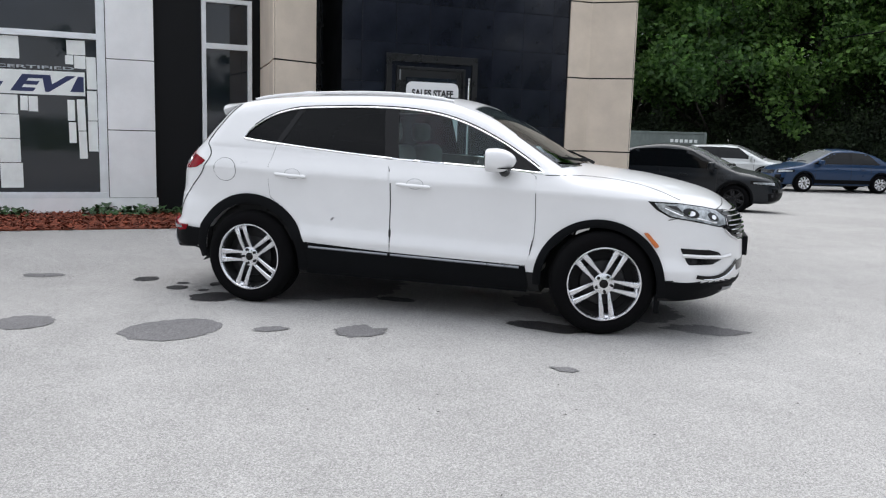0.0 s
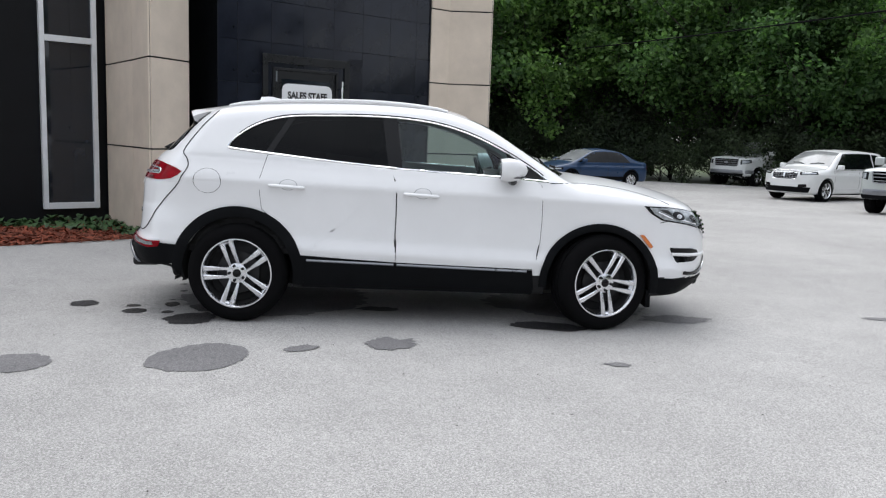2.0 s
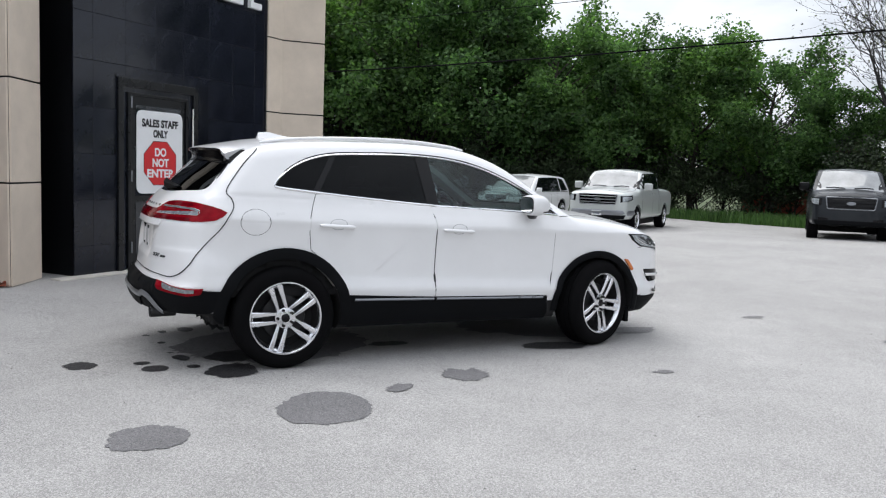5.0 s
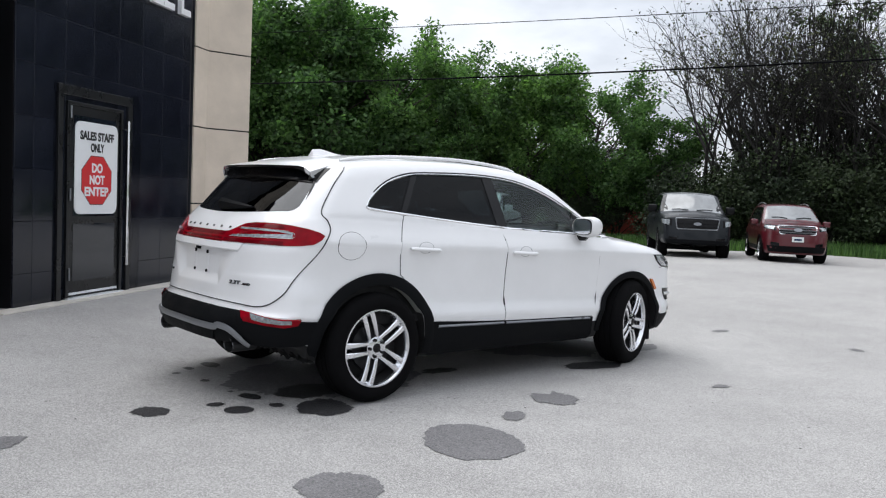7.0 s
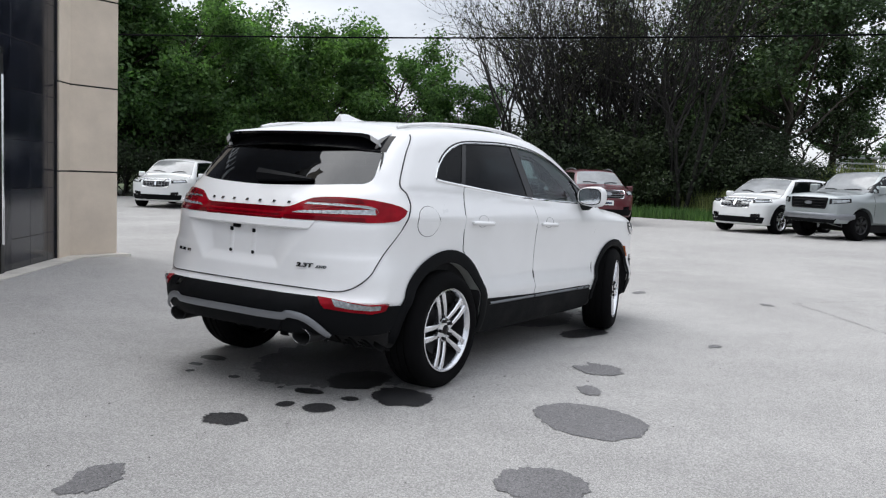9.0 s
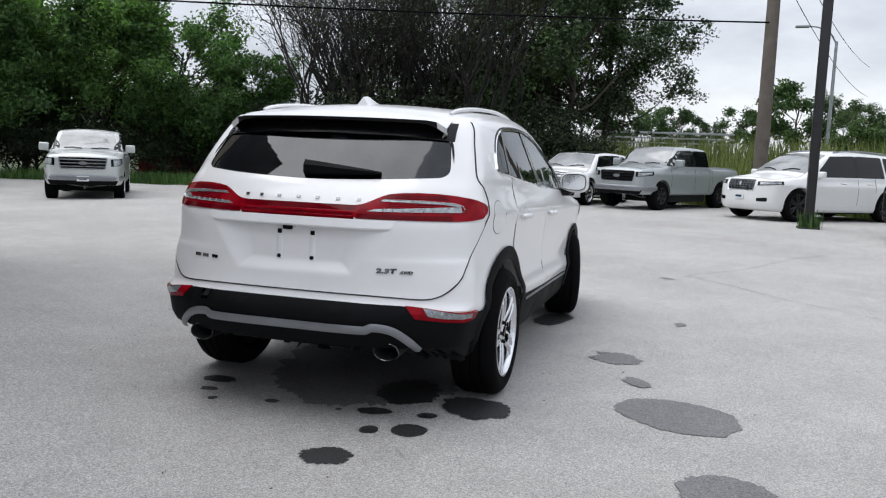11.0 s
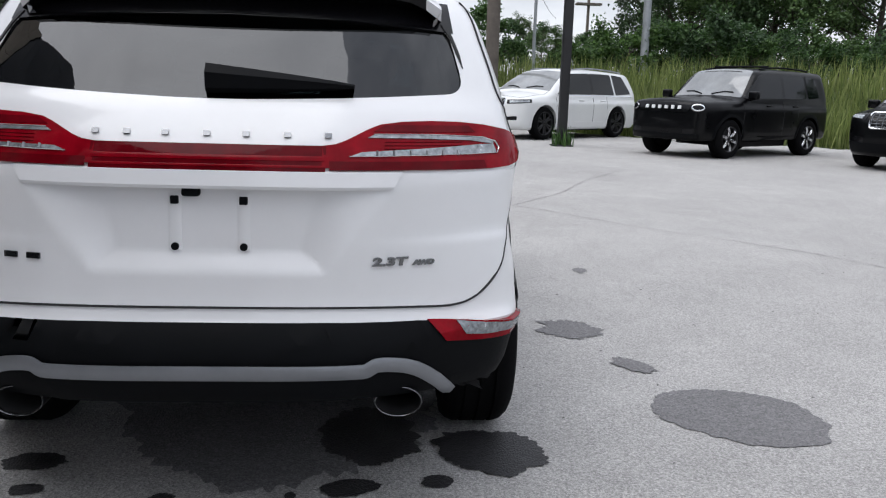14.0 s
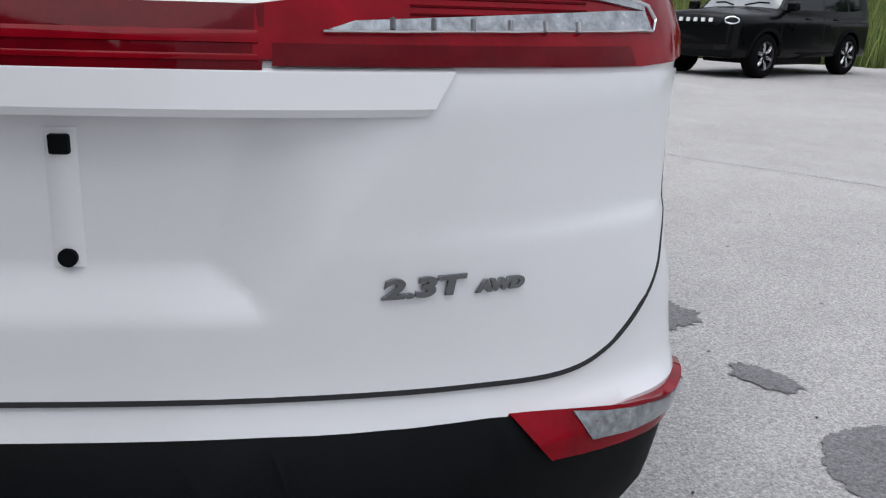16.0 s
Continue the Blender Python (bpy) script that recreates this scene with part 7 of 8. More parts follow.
park(suv(wb=3.025, h=1.77, w=2.02, fo=0.92, ro=1.12, R=0.40, rim=0.285, wheels="dark", rails=SATIN, plate=0.58, clad=WHITE2, bumpmat=WHITE2), "white three-row SUV with black wheels", "SUV", 17.0, -4.25, 130)
park(suv(kind="boxy", wb=2.67, h=1.76, w=1.89, fo=0.88, ro=0.84, R=0.375, rim=0.245, paint=BLACKP, wheels="rugged", grille=(0.86, 1.04, 0.62, "black"), letters=0.95, lamp=(0.88, 1.03, 0.60), roundlamp=True, rails=CLAD, cross=True, badge=None, surround=None, bright=False, lampwrap=48, belt=0.63), "black boxy SUV with roof rails and machined wheels", "SUV", 12.4, -6.95, 122)
park(suv(wb=2.85, h=1.70, w=1.93, paint=BLACKP), "black SUV with a chromed mesh grille", "SUV", 11.5, -9.2, 124, "FR")
park(dict(name="sedan", kind="sedan", wb=2.64, h=1.45, w=1.77, fo=0.88, ro=0.95, R=0.315, rim=0.215, belt=0.62, lamp=(0.60, 0.72, 0.52), grille=(0.55, 0.72, 0.34, "black"), wheels="dark", paint=DARKP, lampwrap=66), "dark grey sedan with black wheels", "car", 4.3, 11.95, -10, "FR")
park(dict(name="estate_car", kind="sedan", wagon=True, wb=2.7, h=1.47, w=1.8, fo=0.9, ro=0.95, R=0.315, rim=0.2, belt=0.62, lamp=(0.60, 0.74, 0.5), grille=(0.55, 0.72, 0.34, "bars"), wheels="alloy", paint=SILVERP), "silver estate car behind the sedans", "car", 6.2, 26.0, -15, "FR")
park(dict(name="sedan", kind="sedan", wb=2.70, h=1.435, w=1.75, fo=0.86, ro=0.93, R=0.31, rim=0.20, belt=0.62, lamp=(0.60, 0.73, 0.5), grille=(0.58, 0.70, 0.36, "bars"), wheels="cap", paint=BLUEP), "blue sedan with silver wheel covers", "car", 7.1, 22.8, 203)

# ---- trees ----
BARK = surface("grey_brown_bark", (0.05, 0.042, 0.035), 0.95, 0, 0.35, 4, 40, 0.8)
BARKDARK = surface("dark_bare_bark", (0.016, 0.0145, 0.0135), 0.95, 0, 0.3, 4, 40, 0.5)


def leaf_mat(name, dark, light, glow=0.0):
    m, nt, b = principled(name)
    g = nt.nodes.new("ShaderNodeNewGeometry")
    n = noise_tex(nt, 0.7, 3)
    c = ramp(nt, g.outputs["Random Per Island"], [(0.0, dark), (0.55, tuple((x + y) / 2 for x, y in zip(dark, light))), (1.0, light)])
    c = mixc(nt, 0.8, c, ramp(nt, n.outputs[0], [(0.3, 0.35), (0.7, 1.25)]), "MULTIPLY")
    o = nt.nodes.new("ShaderNodeObjectInfo")
    c = mixc(nt, 1.0, c, ramp(nt, o.outputs["Random"], [(0.0, (0.62, 0.66, 0.72)), (0.5, (0.95, 0.95, 0.9)), (1.0, (1.25, 1.2, 1.0))]), "MULTIPLY")
    nt.links.new(c, b.inputs["Base Color"])
    b.inputs["Roughness"].default_value = 0.6
    b.inputs["Specular IOR Level"].default_value = 0.3
    if glow:
        tr = nt.nodes.new("ShaderNodeBsdfTranslucent")
        nt.links.new(mixc(nt, 1.0, c, (1.0, 1.25, 0.6), "MULTIPLY"), tr.inputs[0])
        mx = nt.nodes.new("ShaderNodeMixShader")
        mx.inputs[0].default_value = glow
        nt.links.new(b.outputs[0], mx.inputs[1])
        nt.links.new(tr.outputs[0], mx.inputs[2])
        nt.links.new(mx.outputs[0], nt.nodes["Material Output"].inputs[0])
    return m


LEAF = leaf_mat("green_leaves", (0.045, 0.10, 0.037), (0.20, 0.34, 0.13), 0.55)
LEAFMID = leaf_mat("mid_green_leaves", (0.030, 0.065, 0.026), (0.11, 0.19, 0.075), 0.25)
LEAFDARK = leaf_mat("dark_green_leaves", (0.028, 0.060, 0.022), (0.10, 0.17, 0.06))
# Darker leaf colours with the shade under the crowns put in.
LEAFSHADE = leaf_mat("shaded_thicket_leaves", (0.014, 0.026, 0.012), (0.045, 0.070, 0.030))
LEAFDRY = leaf_mat("sparse_olive_leaves", (0.030, 0.040, 0.014), (0.085, 0.100, 0.035))
BLADE = leaf_mat("tall_grass", (0.085, 0.125, 0.040), (0.30, 0.33, 0.15), 0.35)
BLADEG = leaf_mat("green_grass", (0.045, 0.105, 0.030), (0.13, 0.24, 0.07), 0.3)


def leaves_mesh(name, pts, size, rng, mat, droop=0.3):
    """Small folded leaves at points: one mesh."""
    n = len(pts)
    a = rng.uniform(0, math.tau, n)
    el = rng.normal(-droop, 0.5, n)
    d = np.stack([np.cos(a) * np.cos(el), np.sin(a) * np.cos(el), np.sin(el)], 1)
    s = np.cross(d, rng.normal(0, 1, (n, 3)))
    s /= np.maximum(np.linalg.norm(s, axis=1, keepdims=True), 1e-6)
    up = np.cross(s, d)
    L = size * rng.uniform(0.6, 1.3, n)[:, None]
    v = np.stack([pts, pts + d * L * 0.45 + s * L * 0.33 + up * L * 0.08, pts + d * L, pts + d * L * 0.45 - s * L * 0.33 + up * L * 0.08], 1).reshape(-1, 3)
    i = np.arange(n) * 4
    me = bpy.data.meshes.new(name)
    me.from_pydata(v.tolist(), [], np.concatenate([np.stack([i, i + 1, i + 2], 1), np.stack([i, i + 2, i + 3], 1)]).tolist())
    me.materials.append(mat)
    return me


def limb_paths(rng, h, spread_, base, n1, n2, up=0.6, fine=1.0):
    """A trunk and its limbs as lists of points with radii."""
    out, tips = [], []
    r0 = (0.018 * h + 0.03) * fine
    trunk = [Vector((rng.normal(0, 0.05) * k, rng.normal(0, 0.05) * k, h * 0.8 * k / 6)) for k in range(7)]
    out.append((trunk, [r0 * (1 - 0.75 * k / 6) for k in range(7)]))
    for i in range(n1):
        f = base + (0.98 - base) * (i + rng.uniform(0, 1)) / n1
        k = f * 6
        o = trunk[int(min(k, 5))].lerp(trunk[int(min(k, 5)) + 1], k - int(min(k, 5)))
        a = rng.uniform(0, math.tau)
        ln = spread_ * (1.05 - 0.35 * f) * rng.uniform(0.7, 1.2)
        d = Vector((math.cos(a), math.sin(a), up + rng.uniform(-0.2, 0.5)))
        p = [o + d * ln * t + Vector((0, 0, 0.25 * ln * t * t)) + Vector(rng.normal(0, 0.06 * ln, 3)) * t for t in (0, 0.35, 0.7, 1.0)]
        out.append((p, [r0 * 0.42 * (1 - f * 0.5), r0 * 0.3 * (1 - f * 0.5), r0 * 0.18, r0 * 0.07]))
        tips.append(p[3])
        for j in range(n2):
            t = rng.uniform(0.3, 1.0)
            o2 = p[1].lerp(p[3], t)
            d2 = (d.normalized() + Vector(rng.normal(0, 0.55, 3)) + Vector((0, 0, 0.25))).normalized() * ln * rng.uniform(0.3, 0.6)
            q = [o2, o2 + d2 * 0.5 + Vector(rng.normal(0, 0.05 * ln, 3)), o2 + d2]
            out.append((q, [r0 * 0.14, r0 * 0.09, r0 * 0.03]))
            tips.append(q[2])
            tips.append(q[1])
    return out, tips


def make_tree(label, seed, h, spread_, leaves, size, mat, base=0.25, n1=16, n2=5, bark=BARK, clump=0.9, up=0.5, name="tree", fine=1.0):
    rng = np.random.default_rng(seed)
    tree = tagged(new(name), label, "tree" if name == "tree" else "shrub")
    paths, tips = limb_paths(rng, h, spread_, base, n1, n2, up, fine)
    bm = bmesh.new()
    for p, r in paths:
        tube_bm(p, r, 7 if len(p) > 4 else 5, bm, False)
    part("trunk", bm, bark, tree, "", True, 60)
    t = np.array([tuple(q) for q in tips])
    w = rng.uniform(0.3, 1.0, len(t))
    pick = rng.choice(len(t), leaves, p=w / w.sum())
    off = rng.normal(0, 1, (leaves, 3))
    off *= (rng.uniform(0, 1, leaves) ** 0.5 / np.maximum(np.linalg.norm(off, axis=1), 1e-6))[:, None]
    sc = clump * rng.uniform(0.5, 1.25, len(t))[pick]
    pts = t[pick] + off * sc[:, None] * np.array((1, 1, 0.75))
    pts = pts[pts[:, 2] > 0.15]
    ob = new("crown", leaves_mesh("crown", pts, size, rng, mat))
    ob.parent = tree
    return tree


def make_bare(label, seed, h, leaves, mat):
    """A tree that forks again and again into fine upright twigs, with few leaves left."""
    rng = np.random.default_rng(seed)
    tree = tagged(new("tree"), label, "tree")
    bm, tips = bmesh.new(), []

    def grow(p, d, ln, r, level):
        path = [p]
        for i in range(3):
            d = (d + Vector(rng.normal(0, 0.10 + 0.03 * level, 3)) + Vector((0, 0, 0.07))).normalized()
            path.append(path[-1] + d * ln / 3)
        tube_bm(path, [r, r * 0.86, r * 0.74, r * 0.6], 7 if level == 0 else 4 if level < 3 else 3, bm, False)
        if level == 4:
            tips.append(path[-1])
            return
        for k in range((4, 3, 3, 3)[level]):
            o = path[3] if k < 2 else path[1].lerp(path[3], rng.uniform(0.0, 0.9))
            side = Vector(rng.normal(0, 1, 3))
            side = (side - d * side.dot(d)).normalized()
            nd = (d + side * rng.uniform(0.28, 0.75)).normalized()
            grow(o, nd, ln * rng.uniform(0.58, 0.80), r * rng.uniform(0.44, 0.6), level + 1)

    for k in range(3):
        a = rng.uniform(0, math.tau)
        lean = Vector((math.cos(a) * 0.22, math.sin(a) * 0.22, 1)).normalized()
        grow(Vector((math.cos(a) * 0.25, math.sin(a) * 0.25, 0)), lean, h * rng.uniform(0.27, 0.36), 0.0085 * h, 0)
    part("trunk", bm, BARKDARK, tree, "", True, 60)
    t = np.array([tuple(q) for q in tips])
    t = t[t[:, 2] < h * 0.8]
    pick = rng.integers(0, len(t), leaves)
    ob = new("crown", leaves_mesh("crown", t[pick] + rng.normal(0, 0.28, (leaves, 3)), 0.13, rng, mat))
    ob.parent = tree
    return tree


def put(src, x, y, turn, k, dz=0.0):
    t = copy_thing(src, pose(x, y, float(land_z(x, y)) - 0.12 + dz, 0, 0, turn))
    t.scale = (k, k, k)
    return t


RT = random.Random(4)
GREEN = "leafy green tree in the dense row behind the lot"
leafy = [make_tree(GREEN, 10 + i, 8.8, 3.3, 30000, 0.20, LEAF, 0.10, 34, 5, clump=0.85, up=0.40) for i in range(3)]
far_green = [make_tree("leafy green tree far behind the road", 20 + i, 9.4, 3.1, 6500, 0.34, LEAFMID, 0.10, 14, 4, clump=1.0) for i in range(2)]
darkt = [make_tree("tall dark leafy tree with hanging boughs", 30 + i, 11.5, 4.6, 24000, 0.19, LEAFDARK, 0.18, 22, 6, clump=0.85, up=0.35) for i in range(2)]
thin = [make_bare("half-bare tree with thin upright branches", 50 + i, 13.0, 500, LEAFDRY) for i in range(3)]
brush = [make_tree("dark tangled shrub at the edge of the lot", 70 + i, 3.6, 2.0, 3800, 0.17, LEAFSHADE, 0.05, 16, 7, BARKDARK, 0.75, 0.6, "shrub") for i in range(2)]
bush = [make_tree("bright green shrub at the lot's edge", 80 + i, 3.2, 1.8, 3600, 0.24, LEAFMID, 0.05, 14, 5, BARK, 0.7, 0.6, "shrub") for i in range(2)]
used = set()


def place(kind, i, x, y, turn, k, dz=0.0):
    """First use moves the built tree itself, later ones copy it."""
    src = kind[i % len(kind)]
    if src.name not in used:
        used.add(src.name)
        src.matrix_basis = pose(x, y, float(land_z(x, y)) - 0.12 + dz, 0, 0, turn)
        src.scale = (k, k, k)
        return src
    return put(src, x, y, turn, k, dz)


# dense green row, from behind the building round to the right
n = 0
for x, y, k in [(-9, 37, 1.15), (-4, 36.5, 1.2), (0.5, 37, 1.25), (5, 36, 1.2), (9, 35.5, 1.3), (13, 35, 1.2), (16.5, 33.5, 1.25), (19.5, 31, 1.1), (22.5, 29, 0.98), (25, 26.5, 0.85), (27.5, 24.5, 0.86), (29.6, 21.5, 0.78), (30.5, 18.6, 0.62), (-2, 41, 1.4), (7, 41, 1.5), (15, 39.5, 1.5), (22, 36, 1.15), (27, 31, 0.95)]:
    n += 1
    place(leafy, n, x, y, RT.uniform(0, 360), k * RT.uniform(0.98, 1.12))
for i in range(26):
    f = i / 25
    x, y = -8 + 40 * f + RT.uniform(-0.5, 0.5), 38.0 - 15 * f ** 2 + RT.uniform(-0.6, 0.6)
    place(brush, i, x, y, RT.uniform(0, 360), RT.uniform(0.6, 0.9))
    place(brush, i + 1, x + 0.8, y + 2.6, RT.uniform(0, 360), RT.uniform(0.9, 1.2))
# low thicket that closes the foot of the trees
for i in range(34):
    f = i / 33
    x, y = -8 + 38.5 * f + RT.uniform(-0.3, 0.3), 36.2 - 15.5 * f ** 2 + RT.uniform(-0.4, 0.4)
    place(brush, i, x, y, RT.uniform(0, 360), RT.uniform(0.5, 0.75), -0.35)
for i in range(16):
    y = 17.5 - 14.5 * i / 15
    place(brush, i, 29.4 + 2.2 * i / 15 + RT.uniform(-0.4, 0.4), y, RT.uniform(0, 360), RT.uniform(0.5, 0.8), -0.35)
# half-bare trees and brush beyond the dark pickup
for i, (x, y, k) in enumerate([(29.8, 15.5, 1.05), (31.5, 13.6, 1.0), (30.5, 12.0, 1.08), (32.5, 10.4, 0.95), (31.0, 8.8, 1.1), (33.5, 7.4, 1.0), (30.0, 7.0, 0.95), (34.5, 12.5, 1.1), (35, 17, 1.05), (31.0, 10.8, 0.9), (32.2, 12.2, 1.0), (32.8, 9.0, 0.95), (31.8, 15.0, 1.0), (33.6, 14.4, 1.1)]):
    place(thin, i, x, y, RT.uniform(0, 360), k)
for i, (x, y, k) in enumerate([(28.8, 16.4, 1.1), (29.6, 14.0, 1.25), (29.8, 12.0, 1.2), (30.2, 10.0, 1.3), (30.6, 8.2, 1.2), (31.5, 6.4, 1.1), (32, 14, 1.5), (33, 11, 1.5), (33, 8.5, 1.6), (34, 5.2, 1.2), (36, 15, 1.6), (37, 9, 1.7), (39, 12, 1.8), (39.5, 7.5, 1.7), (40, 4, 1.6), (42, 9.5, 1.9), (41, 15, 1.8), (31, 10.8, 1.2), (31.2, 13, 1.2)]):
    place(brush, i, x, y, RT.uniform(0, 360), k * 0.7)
# dark boughs over the road-side corner
for i, (x, y, k) in enumerate([(35.5, 4.2, 1.0), (39.5, 6.6, 1.1), (37, 10.5, 0.85), (43, 3.2, 0.9)]):
    place(darkt, i, x, y, RT.uniform(0, 360), k)
# road-side trees, farther off
for i, (x, y, k) in enumerate([(44, -17.6, 1.0), (42, -20.5, 0.95), (47, -24.0, 1.1), (41, -22.8, 0.9), (70, -14, 0.5), (66, -22, 0.6), (38, -25, 0.9)]):
    place(darkt, i + 1, x, y, RT.uniform(0, 360), k)
for i in range(24):
    a = radians(6 - 42 * i / 23)
    d = RT.uniform(62, 85)
    place(far_green, i, -4 + d * math.cos(a), -1 + d * math.sin(a), RT.uniform(0, 360), RT.uniform(0.42, 0.66))
for i in range(16):
    a = radians(-11 - 28 * i / 15)
    d = RT.uniform(33, 44)
    place(bush, i, -4 + d * math.cos(a), -1 + d * math.sin(a), RT.uniform(0, 360), RT.uniform(0.4, 0.75))
# trees that close the place behind the lot
for i in range(16):
    a = radians(150 + 165 * i / 15)
    d = RT.uniform(30, 38)
    place(far_green, i, d * math.cos(a), d * math.sin(a), RT.uniform(0, 360), RT.uniform(1.2, 1.6) * 0.36)


# ---- grass ----
def blades(name, label, spots, h0, h1, w, mat, seed):
    rng = np.random.default_rng(seed)
    p = np.array(spots)
    n = len(p)
    z = land_z(p[:, 0], p[:, 1]) - 0.06
    a = rng.uniform(0, math.tau, n)
    h = rng.uniform(h0, h1, n)
    lean = rng.normal(0, 0.16, (n, 2)) * h[:, None]
    b = np.stack([p[:, 0], p[:, 1], z], 1)
    s = np.stack([np.cos(a), np.sin(a), np.zeros(n)], 1) * (w * rng.uniform(0.6, 1.4, n))[:, None]
    mid = b + np.stack([lean[:, 0] * 0.4, lean[:, 1] * 0.4, h * 0.6], 1)
    tip = b + np.stack([lean[:, 0], lean[:, 1], h], 1)
    v = np.stack([b - s, b + s, mid + s * 0.8, mid - s * 0.8, tip], 1).reshape(-1, 3)
    i = np.arange(n) * 5
    fc = np.stack([i, i + 1, i + 2, i + 3], 1).tolist() + np.stack([i + 3, i + 2, i + 4], 1).tolist()
    me = bpy.data.meshes.new(name)
    me.from_pydata(v.tolist(), [], fc)
    me.materials.append(mat)
    return tagged(new(name, me), label, "grass", kind="stuff")


rg = np.random.default_rng(9)
q = []
while len(q) < 26000:
    s_, o_ = rg.uniform(-24, 8), abs(rg.normal(0.6, 4.5))
    q.append((27.5 + -0.568 * -s_ + 0.823 * o_ - 0.0, 3.5 + 0.823 * s_ - 0.568 * o_))
blades("tall_grass", "tall pale green reeds and grass on the bank", q, 0.5, 1.35, 0.018, BLADE, 1)
q = []
while len(q) < 16000:
    f = rg.uniform(0, 1)
    x, y = 24.9 + rg.uniform(0.2, 5.5), rg.uniform(2, 26)
    x -= max(0, (y - 16) * 0.45)
    q.append((x, y))
blades("rough_grass", "low green grass at the foot of the trees", q, 0.15, 0.55, 0.016, BLADEG, 2)
q = [(x + rg.normal(0, 0.12), y + rg.normal(0, 0.12)) for x, y in [(14.9, -4.3)] * 160]
blades("weeds", "tuft of weeds round the black lamp post", q, 0.15, 0.55, 0.012, BLADEG, 3)

# ---- poles and wires ----
WOOD = surface("weathered_pole_wood", (0.13, 0.11, 0.095), 0.9, 0, 0.25, 3, 60, 0.6)
GALV = surface("galvanised_steel", (0.36, 0.38, 0.40), 0.5, 0.6, 0.12, 5, 60)
CABLE = surface("black_cable_sheath", (0.006, 0.006, 0.007), 0.9, 0, 0.2, 5, 60, spec=0.05)
BLKSTEEL = surface("black_painted_steel", (0.012, 0.012, 0.014), 0.45, 0, 0.2, 5, 60)
up_ = tagged(new("utility_pole"), "weathered wooden utility pole on the bank", "pole")
pz = float(land_z(24.6, -3.9))
part("pole", tube_bm([(24.6, -3.9, pz - 0.3), (24.62, -3.9, 5), (24.64, -3.9, 11)], [0.235, 0.215, 0.18], 14), WOOD, up_)
part("crossarm", box_bm(23.9, 25.3, -3.98, -3.86, 10.1, 10.24, 0.01), WOOD, up_)
lp = tagged(new("lamp_post"), "black square steel lamp post with weeds at its foot", "pole")
lz = gz(14.9, -4.3)
part("post", box_bm(14.805, 14.995, -4.395, -4.205, lz - 0.02, 7.5, 0.015), BLKSTEEL, lp)
part("base_plate", box_bm(14.68, 15.12, -4.52, -4.08, lz - 0.02, lz + 0.03, 0.006), BLKSTEEL, lp)
gp = tagged(new("steel_pole"), "pale grey steel pole in the tall grass", "pole")
part("pole", tube_bm([(29.4, -10.5, 0.5), (29.45, -10.5, 10)], [0.17, 0.13], 12), GALV, gp)
sl = tagged(new("street_lamp"), "thin grey street lamp with a curved arm", "street lamp")
bx, by = 40.2, -8.0
part("pole", tube_bm([(bx, by, 0.8), (bx, by, 7.6)], [0.10, 0.07], 10), GALV, sl)
part("arm", tube_bm(cat_rom([(bx, by, 7.5), (bx - 0.1, by + 0.35, 8.0), (bx - 0.2, by + 0.9, 8.25), (bx - 0.25, by + 1.4, 8.3)], 5), 0.04, 8), GALV, sl)
part("lamp_head", box_bm(bx - 0.40, bx - 0.12, by + 1.3, by + 1.95, 8.22, 8.34, 0.04), GALV, sl)
fp = tagged(new("utility_pole"), "far wooden utility pole with a crossarm", "pole")
fx, fy = 83.4, -21.0
part("pole", tube_bm([(fx, fy, 0), (fx, fy, 10.6)], [0.2, 0.15], 8), WOOD, fp)
part("crossarm", box_bm(fx - 0.5, fx + 0.5, fy - 1.3, fy + 1.3, 10.0, 10.2), WOOD, fp)


def wire(a, b, sag, r, label):
    pts = []
    for i in range(25):
        t = i / 24
        pts.append(Vector(a).lerp(Vector(b), t) - Vector((0, 0, sag * 4 * t * (1 - t))))
    ob = part("overhead_wire", tube_bm(pts, r, 6), CABLE, None)
    return tagged(ob, label, "wire", "overhead wires")


wire((24.5, -3.9, 6.0), (7, 36, 5.75), 0.35, 0.026, "black overhead cable in front of the trees")
wire((24.5, -3.9, 7.3), (4, 44, 8.2), 0.3, 0.012, "thin overhead wire above the cable")
wire((24.6, -3.9, 9.2), (60, -13, 8.6), 0.7, 0.014, "thin overhead wire along the road")
wire((24.6, -3.9, 7.9), (60, -13, 6.6), 0.7, 0.014, "thin overhead wire along the road")
# guard rail on the road
gr = tagged(new("guard_rail"), "grey steel guard rail along the road", "guard rail")
for z0, z1 in ((3.36, 3.50), (3.02, 3.13), (2.70, 2.80)):
    part("rail", box_bm(54, 54.06, -4.2, 5, z0, z1, 0.015), GALV, gr)
for i in range(8):
    part("post", box_bm(54.06, 54.18, -4.1 + 1.28 * i, -3.97 + 1.28 * i, 1.2, 3.52), WOOD, gr)

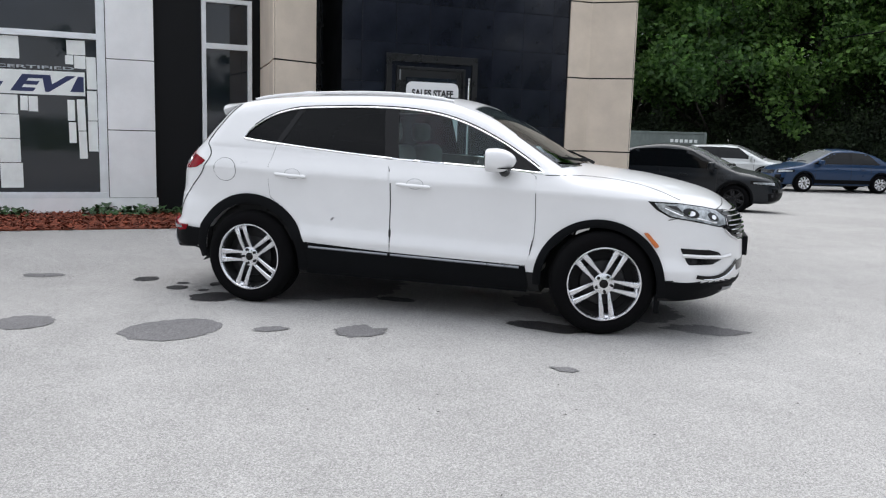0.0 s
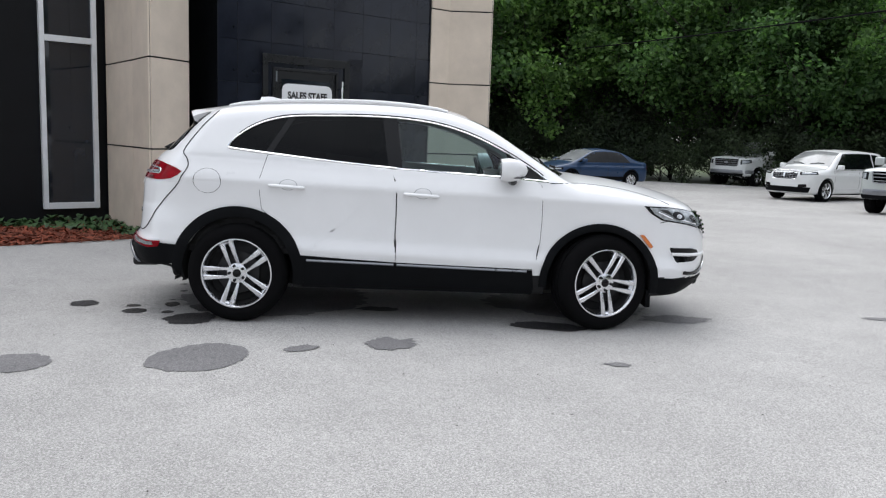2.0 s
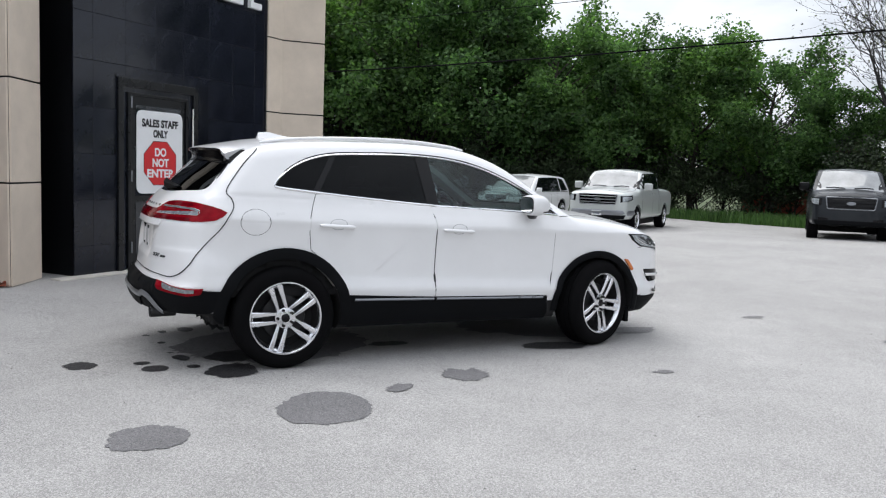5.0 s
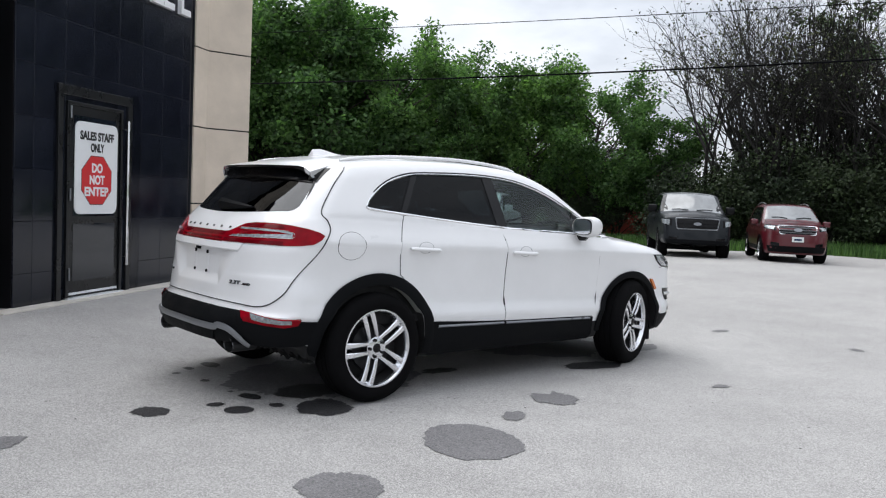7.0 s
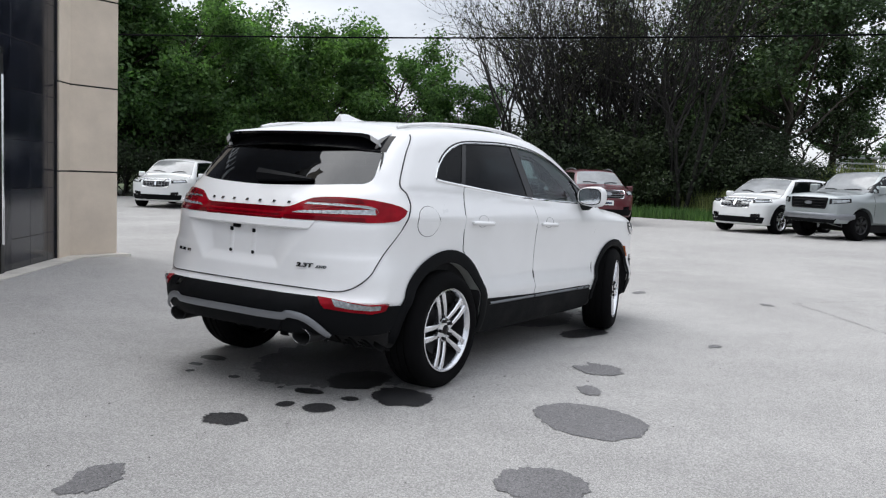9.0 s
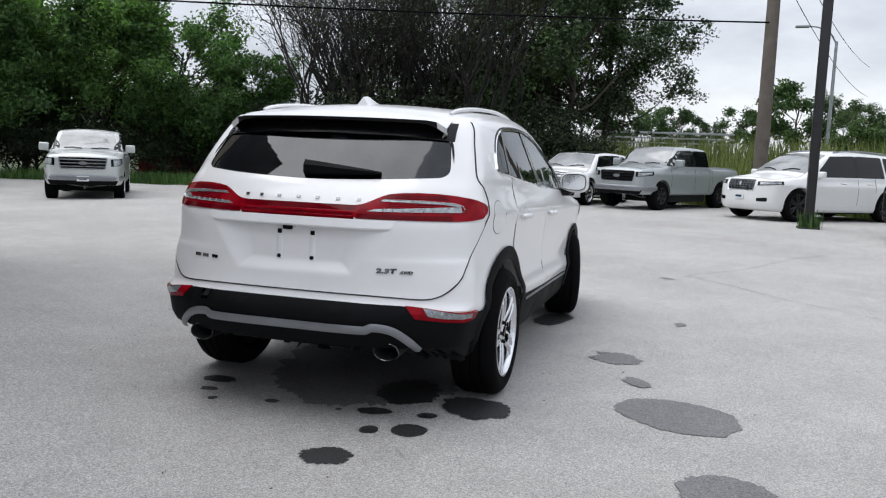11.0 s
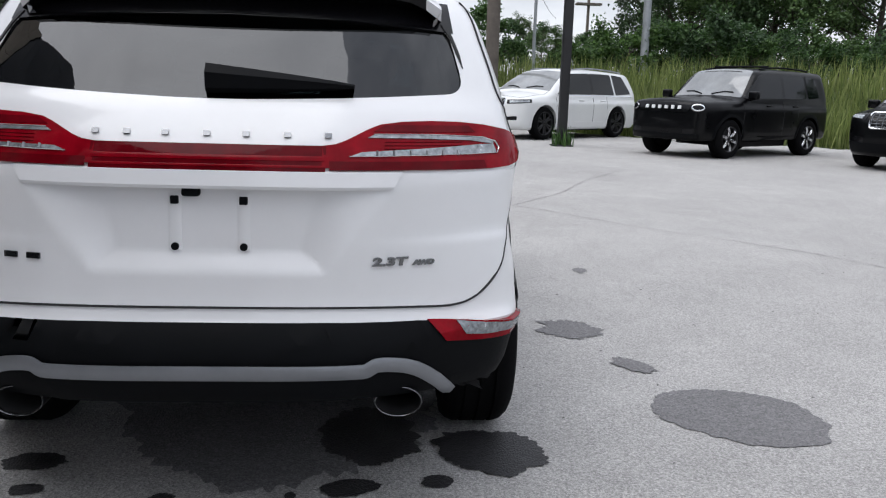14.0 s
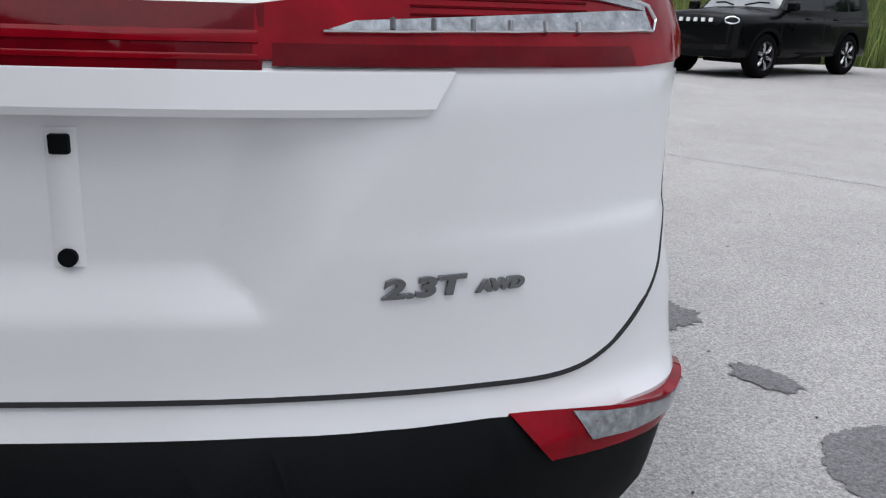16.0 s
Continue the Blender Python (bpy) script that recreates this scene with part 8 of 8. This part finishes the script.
# things glimpsed behind the trees and the sedans
REDWALL = surface("red_painted_wall", (0.22, 0.03, 0.025), 0.7, 0, 0.2, 2, 40, 0.2)
SHEDROOF = surface("grey_shed_roof", (0.20, 0.20, 0.21), 0.8, 0, 0.2, 2, 40)
CONTGREY = surface("grey_green_container_paint", (0.16, 0.19, 0.18), 0.6, 0.1, 0.2, 1.5, 40, 0.1)
shed = tagged(new("shed"), "red-walled low building glimpsed through the bare trees", "building")
part("wall", box_bm(-3.2, 3.2, -2.0, 2.0, 0, 4.3, 0.02), REDWALL, shed)
part("roof", prism_bm([(-2.3, 4.3), (2.3, 4.3), (0, 5.2)], -3.4, 3.4), SHEDROOF, shed)
for x in (-2.0, 0.0, 2.0):
    w_ = part("window", box_bm(x - 0.45, x + 0.45, -2.03, -1.98, 1.7, 2.9, 0.01), SHOPGLASS, shed)
    part("window_frame", box_bm(x - 0.52, x + 0.52, -2.06, -2.02, 2.9, 2.99, 0.01), FRAMEW, w_)
shed.matrix_world = pose(38.0, 26.5, float(land_z(38, 26.5)), 0, 0, -52)
box_ = tagged(new("shipping_container"), "grey-green ribbed steel container behind the parked cars", "container")
part("shell", box_bm(-3.03, 3.03, -1.2, 1.2, 0.12, 2.55, 0.02), CONTGREY, box_)
for i in range(24):
    part("rib", box_bm(-2.92 + i * 0.25, -2.80 + i * 0.25, -1.235, -1.198, 0.28, 2.42, 0.012, 1), CONTGREY, box_)
for x in (-3.0, 3.0):
    part("corner_post", box_bm(x - 0.07, x + 0.07, -1.25, -1.15, 0.0, 2.59, 0.01), CONTGREY, box_)
for z in (0.12, 2.48):
    part("side_rail", box_bm(-2.93, 2.93, -1.25, -1.15, z, z + 0.11, 0.01), CONTGREY, box_)
for i in range(6):
    part("marking", box_bm(1.1 + i * 0.26, 1.27 + i * 0.26, -1.245, -1.236, 1.98, 2.16), PAPER, box_, "plain white bar of container marks")
box_.matrix_world = pose(1.85, 31.0, gz(1.85, 31.0), 0, 0, 3)
box_.scale = (0.75, 0.75, 0.74)
